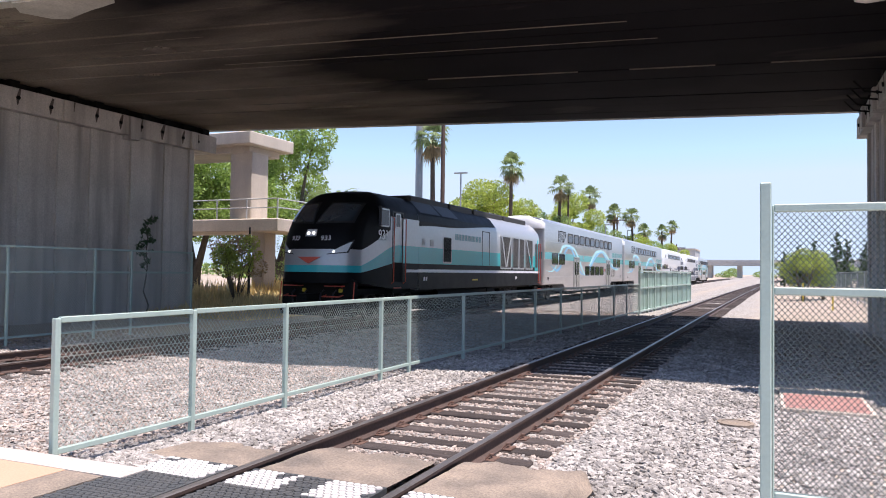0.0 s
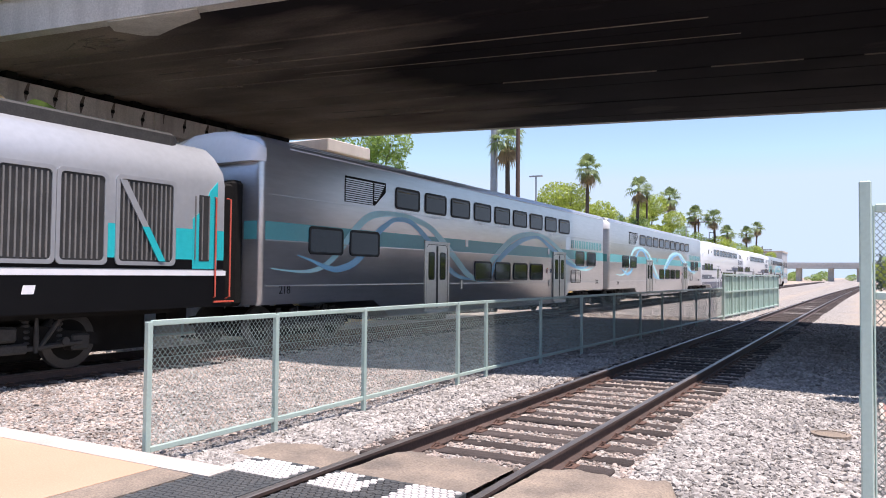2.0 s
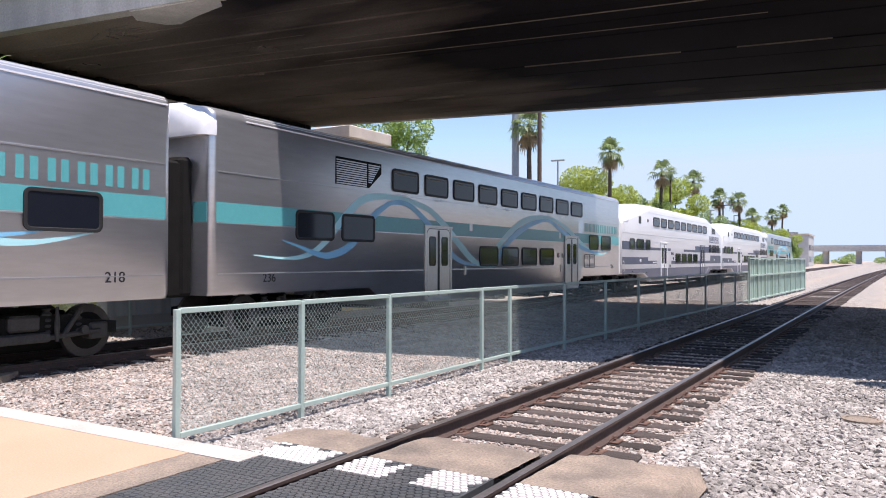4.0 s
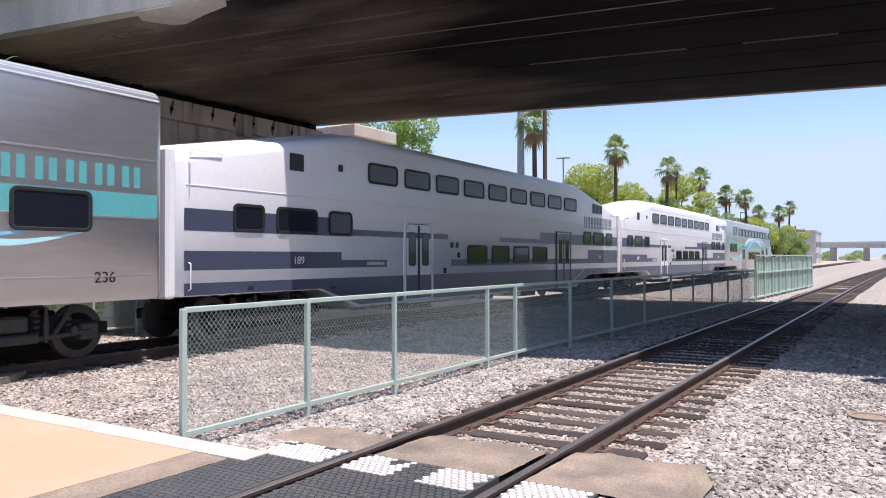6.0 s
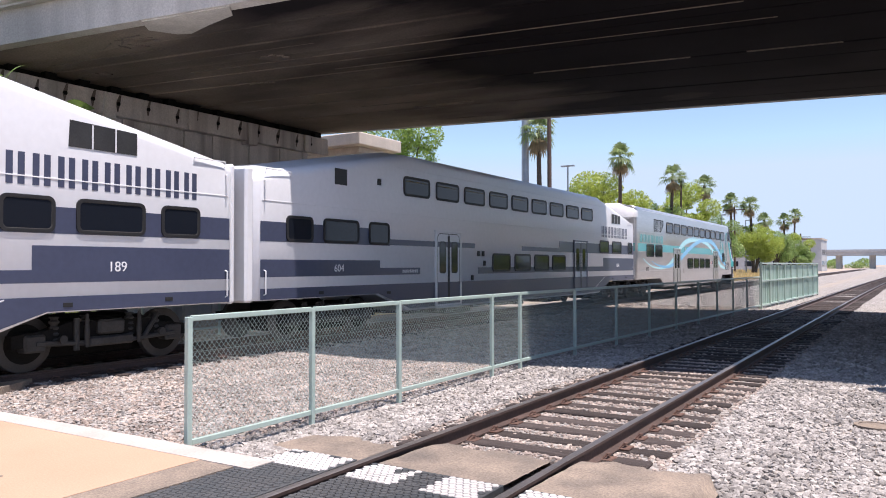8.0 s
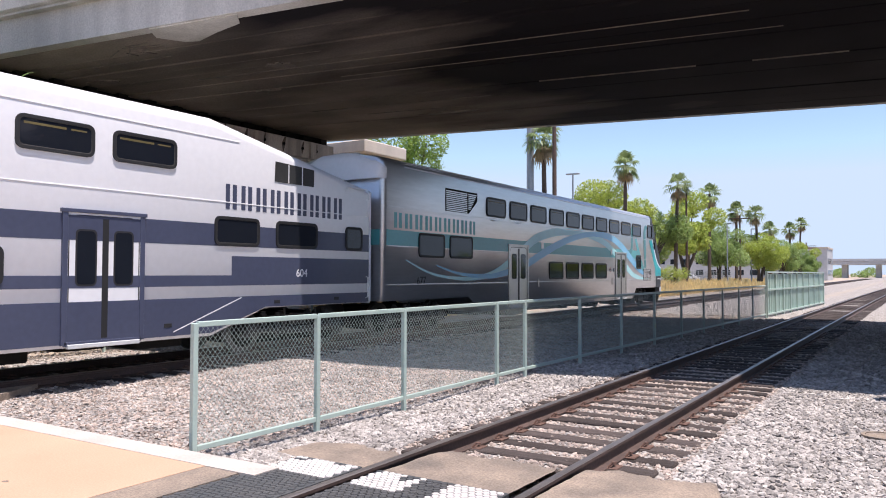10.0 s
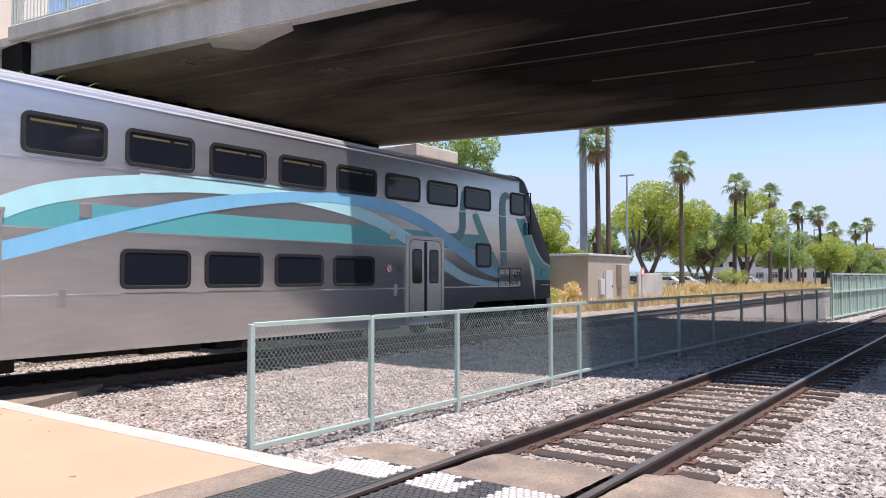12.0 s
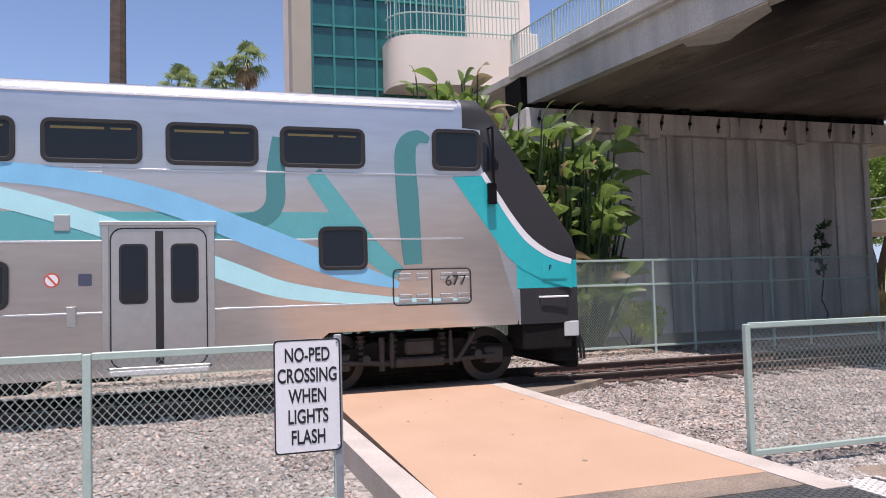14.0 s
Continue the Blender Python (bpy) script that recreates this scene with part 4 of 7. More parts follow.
def ribbon(car, pts, widths, material, x, name="ribbon"):
    """A swept stripe through (u, z) points with a width at each."""
    fine, n = [], 8
    P = [Vector((0, *p)) for p in pts]
    for i in range(len(P) - 1):
        p0, p1, p2, p3 = P[max(i - 1, 0)], P[i], P[i + 1], P[min(i + 2, len(P) - 1)]
        for k in range(n if i < len(P) - 2 else n + 1):
            t = k / n
            q = 0.5 * (2 * p1 + (p2 - p0) * t + (2 * p0 - 5 * p1 + 4 * p2 - p3) * t * t + (3 * p1 - p0 - 3 * p2 + p3) * t ** 3)
            fine.append((q, widths[i] * (1 - t) + widths[i + 1] * t))
    rings = []
    for i, (q, w) in enumerate(fine):
        d = (fine[min(i + 1, len(fine) - 1)][0] - fine[max(i - 1, 0)][0]).normalized()
        nrm = Vector((0, -d.z, d.y)) * w * 0.5
        a, b = q + nrm, q - nrm
        rings.append([(x - 0.003, a.y, a.z), (x, a.y, a.z), (x, b.y, b.z), (x - 0.003, b.y, b.z)])
    return part(name, Shape().loft(rings), material, car, "swept livery stripe")


def side_door(car, u0, u1, z0, z1, material, frame_material=None):
    d = part("door", Shape().box(HALF - 0.02, HALF + 0.022, u0, u1, z0, z1, 0.006), material, car, "paired sliding doors")
    mid = (u0 + u1) / 2
    part("centre_seal", Shape().box(HALF, HALF + 0.028, mid - 0.055, mid + 0.055, z0 + 0.08, z1 - 0.1), RUBBER_SEAL, d)
    fr = Shape()
    for a, b in ((u0 - 0.05, u0 + 0.04), (u1 - 0.04, u1 + 0.05)):
        fr.box(HALF - 0.01, HALF + 0.04, a, b, z0, z1 + 0.02, 0.006)
    fr.box(HALF - 0.01, HALF + 0.05, u0 - 0.08, u1 + 0.08, z1 - 0.02, z1 + 0.04, 0.006)
    fr.box(HALF - 0.01, HALF + 0.04, u0, u1, z0 - 0.02, z0 + 0.05, 0.006)
    part("door_frame", fr, frame_material or material, d)
    outer, inner = rounded(u0 + 0.05, u1 - 0.05, z0 + 0.03, z1 - 0.05, 0.17), rounded(u0 + 0.07, u1 - 0.07, z0 + 0.05, z1 - 0.07, 0.155)
    part("door_edge_seal", Shape().loft([[(HALF + 0.0235, p, q) for p, q in outer], [(HALF + 0.0235, p, q) for p, q in inner]], caps=False), RUBBER_SEAL, d)
    part("sill_step", Shape().box(HALF - 0.02, HALF + 0.07, u0 + 0.05, u1 - 0.05, z0 - 0.06, z0 + 0.01, 0.008), CABINET_LIGHT, d, "pale ribbed door sill")
    for a, b in ((u0 + 0.17, mid - 0.15), (mid + 0.15, u1 - 0.17)):
        part("door_pane", Shape().prism(rounded(a, b, z0 + 0.93, z1 - 0.28, 0.08), 0, HALF + 0.02, HALF + 0.027), RUBBER_SEAL, d)
        part("door_glass", Shape().prism(rounded(a + 0.03, b - 0.03, z0 + 0.96, z1 - 0.31, 0.06), 0, HALF + 0.022, HALF + 0.0295), GLASS, d)


def lettering_blocks(car, u0, u1, z0, z1, material, count=9):
    """The operator's name as a row of plain blocks of its size and colour."""
    w = (u1 - u0) / count
    s = Shape()
    for k in range(count):
        for f in (0.12, 0.56):
            a = u0 + (k + f) * w
            s.prism([(a, z0), (a + 0.26 * w, z0), (a + 0.26 * w, z1), (a, z1)], 0, HALF + 0.002, HALF + 0.006)
    parts("lettering", s, material, car, "row of plain letter blocks")


def bogie(car, uc, motions_list, base=2.59, r=0.46):
    b = part("bogie", bogie_shape(uc, base, r), [UNDER, CASTING], car, "dark two-axle bogie")
    for sgn in (-0.5, 0.5):
        y = uc + sgn * base
        s = Shape()
        for side in (-1, 1):
            x0, x1 = (0.68, 0.82) if side > 0 else (-0.82, -0.68)
            s.slot = 0
            s.disc((0, 0), 0, r, x0, x1, 24)
            s.slot = 1
            s.disc((0, 0), 0, r * 0.70, side * 0.805, side * 0.825, 20)
            s.slot = 0
            s.disc((0, 0), 0, r * 0.2, side * 0.80, side * 0.87, 12)
            for k in range(4):
                t = math.pi * k / 2
                s.tube([(side * 0.83, 0.1 * math.cos(t), 0.1 * math.sin(t)), (side * 0.855, 0.1 * math.cos(t), 0.1 * math.sin(t))], 0.02, 6)
        s.slot = 1
        s.tube([(-0.7, 0, 0), (0.7, 0, 0)], 0.09, 10)
        w = part("wheelset", s, [WHEEL, UNDER], car, "worn steel wheels on an axle", smooth=True)
        w.matrix_basis = pose(0, y, r)
        motions_list.append((w, y, r))
    return b


def bogie_shape(uc, base, r):
    s = Shape()
    for side in (-1, 1):
        x0, x1 = (0.92, 1.12) if side > 0 else (-1.12, -0.92)
        prof = [(uc - base / 2 - 0.35, 0.42), (uc - base / 2 - 0.35, 0.62), (uc - base / 2 + 0.2, 0.68), (uc - 0.75, 0.78), (uc + 0.75, 0.78), (uc + base / 2 - 0.2, 0.68), (uc + base / 2 + 0.35, 0.62), (uc + base / 2 + 0.35, 0.42), (uc + base / 2 - 0.3, 0.46), (uc + 0.5, 0.5), (uc - 0.5, 0.5), (uc - base / 2 + 0.3, 0.46)]
        s.slot = 0
        s.prism(prof, 0, x0, x1)
        s.slot = 1
        for q in (-base / 2, base / 2):
            s.box(min(x0, x1) - 0.02, max(x0, x1) + 0.05, uc + q - 0.17, uc + q + 0.17, 0.34, 0.62, 0.03)
        xe = 1.16 * side
        s.box(min(xe - 0.06, xe + 0.06), max(xe - 0.06, xe + 0.06), uc - 0.42, uc + 0.42, 0.36, 0.52, 0.03)
        s.box(min(xe - 0.1, xe + 0.06), max(xe - 0.1, xe + 0.06), uc - 0.25, uc + 0.25, 0.55, 0.80, 0.04)
        s.tube([(xe, uc - 0.62, 0.32), (xe, uc - 0.62, 0.85)], 0.05, 8)
        s.tube([(xe, uc + 0.62, 0.4), (xe, uc + 0.95, 0.85)], 0.04, 8)
        for q in (-0.95, -0.42, 0.42, 0.95):
            s.tube([(xe - 0.1 * side, uc + q * base / 2.6, 0.5 + 0.024 * k) for k in range(17)], [0.085 if k % 4 < 2 else 0.055 for k in range(17)], 8)
        for q in (-0.18, 0.2):
            s.tube([(xe + 0.05 * side, uc + q * base, 0.36), (xe + 0.05 * side, uc + q * base, 0.6), (xe + 0.05 * side, uc + q * base, 0.92)], [0.03, 0.045, 0.025], 8)
            s.tube([(xe + 0.03 * side, uc + q * base * 1.9, 0.52), (xe + 0.09 * side, uc + q * base * 1.9, 0.52)], 0.07, 8)
        s.tube([(xe, uc - base / 2, 0.48), (xe, uc - 0.3, 0.42), (xe, uc + 0.3, 0.42), (xe, uc + base / 2, 0.48)], 0.045, 6)
        s.slot = 0
    s.box(-0.9, 0.9, uc - 0.3, uc + 0.3, 0.35, 0.8)
    s.box(-0.62, 0.62, uc - 1.05, uc + 1.05, 0.16, 0.82, 0.04)
    return s


def shell_ring(u, zb, zt, w=HALF, shoulder=0.38, flat=0.0):
    """A coach's cross-section: upright sides, a rolled shoulder, a low arched roof."""
    pts = [(w - 0.06, zb), (w, zb + 0.08), (w, zt - shoulder)]
    for k in range(1, 7):
        t = radians(90 * k / 6)
        pts.append((w - 0.34 * (1 - math.cos(t)), zt - shoulder + 0.24 * math.sin(t)))
    pts.append((w * 0.4, zt - 0.03))
    pts.append((0, zt))
    return [(x, u, z) for x, z in pts] + [(-x, u, z) for x, z in reversed(pts[:-1])]


WHEELS = []


def underfloor(car, a, b):
    s = Shape()
    rng = random.Random(5)
    y = a
    while y < b - 0.6:
        w = rng.uniform(0.6, 1.8)
        s.box(-1.25, rng.uniform(1.0, 1.3), y, min(b, y + w), rng.uniform(0.28, 0.4), 0.7, 0.03)
        y += w + rng.uniform(0.1, 0.5)
    parts("underfloor_box", s, UNDER, car)


def stainless_car(label, number, cab=False, end=0.92):
    car = thing("passenger_car", label, "train car", "cars of the passing train")
    L = LENGTH
    last = 23.68 if cab else L - 0.42
    # bottom line: high over the bogies, low in the middle
    stations = [(end, 0.98), (end + 0.012, 0.98), (end + 0.04, 0.98), (end + 0.08, 0.98), (end + 0.14, 0.98), (5.3, 0.98), (6.1, 0.5), (19.7, 0.5), (20.9, 0.5) if cab else (20.0, 0.72), (21.5, 0.98) if cab else (20.6, 0.98), (last - 0.14, 0.98), (last - 0.08, 0.98), (last - 0.04, 0.98), (last - 0.012, 0.98), (last, 0.98)]
    def half_width(u):
        """Rounded upright corners at the coach ends."""
        d = min(u - end, 9.0 if cab else last - u)
        return HALF - 0.12 * (1 - math.sqrt(max(0.0, 1 - (1 - min(1.0, d / 0.14)) ** 2)))
    def skew(u, z):
        return u + (max(0.0, 4.48 - z) * 0.2836 if cab and u > last - 0.1 else 0.0)
    body = Shape().loft([[(x, skew(y, z), z) for x, y, z in shell_ring(u, zb, 4.86, half_width(u))] for u, zb in stations])
    part("body", body, STAINLESS, car, "brushed stainless car body", smooth=True)
    cap = Shape().loft([[(x, u, max(z, 4.12)) for x, u, z in shell_ring(u, 3.9, z, w, 0.5)] for u, z, w in ((end - 0.16, 4.52, 1.3), (end - 0.11, 4.72, 1.40), (end - 0.04, 4.84, 1.45), (end + 0.04, 4.875, 1.49), (end + 0.13, 4.876, 1.506))])
    part("roof_end_cap", cap, WHITE_PAINT, car, "white rounded roof end", smooth=True)
    gang = Shape().box(-0.95, 0.95, end - 0.94, end + 0.02, 0.95, 3.6, 0.05)
    gang.box(-1.0, 1.0, end - 0.32, end + 0.02, 0.95, 3.7, 0.08)
    if not cab:
        gang.box(-0.95, 0.95, L - 0.44, L + 0.0, 0.95, 3.6, 0.05)
        gang.box(-1.0, 1.0, L - 0.44, L - 0.2, 0.95, 3.7, 0.08)
    parts("gangway", gang, UNDER, car, "dark gangway bellows")
    # roof drip rails
    d = Shape()
    for k, z in enumerate((4.505, 4.585, 4.64)):
        d.tube([(HALF - 0.005 - 0.05 * k, end + 0.9, z), (HALF - 0.005 - 0.05 * k, last - 0.1, z)], 0.022, 5)
    parts("drip_rail", d, WHITE_PAINT, car, "pale roof edge rails")
    for z in (3.42, 2.40, 1.40):
        part("belt_rail", Shape().box(HALF - 0.01, HALF + 0.010, end + 0.16, last - (0.0 if cab else 0.16), z - 0.016, z + 0.016, 0.004), STAINLESS, car)
    # livery
    decal(car, "livery_band", [(end + 0.13, 2.42), (last - (2.0 if cab else 0.13), 2.42), (last - (2.0 if cab else 0.13), 2.82), (end + 0.13, 2.82)], TEAL, label="teal band")
    part("end_band", Shape().box(1.0, HALF - 0.12, end - 0.005, end + 0.01, 2.42, 2.82), TEAL, car, "teal band round the coach end")
    if cab:
        ribbon(car, [(1.9, 2.05), (3.0, 1.72), (4.2, 1.57), (5.6, 1.55), (7.0, 1.76), (8.6, 2.35), (10, 2.95), (12, 3.28), (14, 3.34), (15.5, 3.25), (17, 3.03), (18.45, 2.58), (20.1, 1.92), (21, 1.62), (22.5, 1.44), (23.8, 1.42)], [0.03, 0.06, 0.09, 0.13, 0.2, 0.3, 0.32, 0.3, 0.26, 0.26, 0.28, 0.3, 0.3, 0.24, 0.12, 0.03], AQUA, HALF + 0.008)
        ribbon(car, [(3.4, 1.92), (4.4, 1.72), (5.6, 1.62), (7.0, 1.64), (9, 1.98), (10.8, 2.5), (12.6, 2.95), (14.2, 3.22), (15.6, 3.36), (17, 3.36), (18.15, 3.23), (19.3, 2.93), (20.45, 2.46), (21.7, 1.96), (22.6, 1.68)], [0.03, 0.07, 0.12, 0.17, 0.26, 0.3, 0.26, 0.22, 0.2, 0.28, 0.3, 0.33, 0.36, 0.33, 0.1], SKYBLUE, HALF + 0.012)
        # nose swoops
        ribbon(car, [(23.15, 3.98), (22.95, 4.03), (22.76, 3.8), (22.78, 3.0), (22.84, 2.0)], [0.1, 0.22, 0.34, 0.36, 0.3], TEAL_DARK, HALF + 0.008)
        ribbon(car, [(20.8, 3.95), (20.74, 3.4), (20.72, 2.95), (20.5, 2.72), (20.1, 2.68)], [0.2, 0.28, 0.28, 0.26, 0.2], TEAL_DARK, HALF + 0.008)
        ribbon(car, [(21.3, 3.42), (21.7, 2.85), (22.15, 2.25), (22.6, 1.85)], [0.26, 0.3, 0.34, 0.25], TEAL, HALF + 0.006)
        lettering_blocks(car, 1.32, 5.68, 2.88, 3.28, TEAL)
        text_shape(number, 0.3, INK, "car_number", car, pose(HALF + 0.006, 2.65, 1.40, 90, 0, 90))
        text_shape(number, 0.24, CASTING, "car_number", car, pose(HALF + 0.03, 23.53, 1.65, 90, 0, 90))
    else:
        ribbon(car, [(1.25, 1.78), (2.2, 1.72), (2.9, 1.8), (3.5, 2.1), (4.34, 2.81), (4.98, 3.2), (5.82, 3.33), (6.69, 3.33), (8.0, 3.12), (8.93, 2.68), (9.96, 2.05), (10.6, 1.7), (11.3, 1.51), (12.2, 1.48)], [0.02, 0.06, 0.12, 0.16, 0.22, 0.2, 0.15, 0.14, 0.17, 0.24, 0.26, 0.22, 0.12, 0.03], AQUA, HALF + 0.008)
        ribbon(car, [(2.1, 2.1), (2.59, 1.99), (3.22, 1.82), (3.72, 1.80), (4.47, 2.05), (5.31, 2.75), (5.83, 3.05), (6.24, 3.2), (7.0, 3.18), (7.83, 2.8), (8.6, 2.32), (9.44, 1.8), (10.1, 1.6), (10.9, 1.52)], [0.02, 0.06, 0.12, 0.16, 0.2, 0.2, 0.15, 0.12, 0.14, 0.19, 0.2, 0.18, 0.12, 0.03], SKYBLUE, HALF + 0.012)
        ribbon(car, [(12.3, 2.1), (13.35, 2.66), (14.4, 3.07), (15.6, 3.27), (16.6, 3.3), (17.5, 3.22), (18.64, 2.94), (19.75, 2.56), (20.85, 2.19), (21.85, 2.01), (22.9, 1.95), (23.95, 2.13)], [0.2, 0.24, 0.22, 0.17, 0.13, 0.14, 0.18, 0.22, 0.22, 0.16, 0.09, 0.02], AQUA, HALF + 0.008)
        ribbon(car, [(12.35, 1.62), (12.65, 2.0), (13.7, 2.55), (14.95, 2.97), (16.1, 3.17), (16.9, 3.17), (18.15, 2.82), (19.55, 2.4), (20.5, 2.18), (21.5, 2.06), (22.4, 2.05), (23.2, 2.15)], [0.16, 0.2, 0.24, 0.2, 0.12, 0.12, 0.2, 0.2, 0.17, 0.12, 0.07, 0.02], SKYBLUE, HALF + 0.012)
        lettering_blocks(car, 20.6, 25.1, 2.92, 3.28, TEAL)
        text_shape(number, 0.26, INK, "car_number", car, pose(HALF + 0.006, 24.35, 1.3, 90, 0, 90))
        text_shape(number, 0.26, INK, "car_number", car, pose(HALF + 0.006, 1.7, 1.22, 90, 0, 90))
    # windows
    for k in range(10 if cab else 9):
        side_window(car, (6.30 + 1.612 * k) if cab else (6.20 + 1.608 * k), (7.60 + 1.612 * k) if cab else (7.48 + 1.608 * k), 3.50, 4.12)
    for k in range(4):
        side_window(car, 11.08 + 1.605 * k, 12.38 + 1.605 * k, 1.48, 2.14)
    for a, b in ((2.5, 3.82), (4.1, 5.42)):
        side_window(car, a, b, 2.13, 2.80)
    if cab:
        side_window(car, 21.36, 22.11, 1.93, 2.6)
        side_window(car, 23.2, 24.02, 3.5, 4.17)
    else:
        for a, b in ((21.2, 22.4), (22.78, 24.1)):
            side_window(car, a, b, 2.13, 2.80)
    for a, b in ((7.85, 9.24), (18.4, 19.8)):
        side_door(car, a, b, 0.58, 2.64, STAINLESS_DOOR)
    # louvres near the end
    lv = Shape()
    for k in range(11):
        z = 3.52 + k * 0.055
        lv.box(HALF, HALF + 0.02, 3.9, 5.08, z, z + 0.028)
        if k > 1:
            lv.box(HALF, HALF + 0.02, 5.16, 5.2 + 0.045 * k, z, z + 0.028)
    part("louvre_recess", Shape().prism([(3.87, 3.5), (5.2, 3.5), (5.72, 3.9), (5.72, 4.16), (3.87, 4.16)], 0, HALF - 0.01, HALF + 0.006), UNDER, car, "dark recess behind the slats")
    parts("louvre", lv, STAINLESS, car, "slatted air grille")
    # small plates, vents and pictogram stickers beside the doors
    p = Shape()
    for u, z, w, h in ((10.1, 1.22, 0.12, 0.28), (17.9, 1.22, 0.12, 0.28), (10.4, 2.6, 0.2, 0.22), (17.75, 2.55, 0.2, 0.22)):
        p.box(HALF, HALF + 0.016, u, u + w, z, z + h, 0.004)
    parts("service_plate", p, STAINLESS_DOOR, car)
    st = Shape()
    for u in (6.6, 8.3, 11.4, 13.0, 16.2, 18.0):
        st.box(HALF + 0.001, HALF + 0.004, u, u + 0.36, 3.37, 3.46)
    parts("white_sticker", st, SIGN_WHITE, car)
    part("blue_sticker", Shape().prism(rounded(18.05, 18.22, 1.78, 1.95, 0.02), 0, HALF + 0.002, HALF + 0.012), NAVY, car)
    part("red_sticker", Shape().prism(rounded(17.62, 17.82, 1.77, 1.97, 0.098, 5), 0, HALF + 0.002, HALF + 0.012), RED_PAINT, car)
    part("sticker_centre", Shape().prism(rounded(17.64, 17.80, 1.79, 1.95, 0.079, 5), 0, HALF + 0.010, HALF + 0.0135), SIGN_WHITE, car)
    part("sticker_bar", Shape().prism([(17.66, 1.92), (17.68, 1.94), (17.78, 1.82), (17.76, 1.80)], 0, HALF + 0.012, HALF + 0.015), RED_PAINT, car)
    vent = Shape()
    vs = 22.5 if cab else 20.6
    fr = rounded(vs, vs + 1.3, 1.35, 1.93, 0.08)
    fi = rounded(vs + 0.02, vs + 1.28, 1.37, 1.91, 0.065)
    rim = Shape().loft([[(HALF, p, q) for p, q in fr], [(HALF + 0.016, p, q) for p, q in fr], [(HALF + 0.016, p, q) for p, q in fi], [(HALF, p, q) for p, q in fi]], caps=False)
    rim.box(HALF, HALF + 0.015, vs + 0.63, vs + 0.65, 1.36, 1.92)
    part("vent_frame", rim, CASTING, car, "dark framed rounded vent panel")
    for i in range(2):
        for j in range(4):
            u, z = vs + 0.1 + (0.0, 0.28, 0.68, 0.96)[j], 1.41 + 0.33 * i
            vent.box(HALF, HALF + 0.02, u, u + 0.2, z, z + 0.05, 0.006)
            vent.box(HALF, HALF + 0.02, u, u + 0.2, z + 0.07, z + 0.12, 0.006)
    parts("vent_cover", vent, STAINLESS_DOOR, car)
    bogie(car, 2.95, WHEELS)
    bogie(car, 23.0, WHEELS)
    underfloor(car, 6.3, 19.4)
    if cab:
        cab_nose(car)
    return car


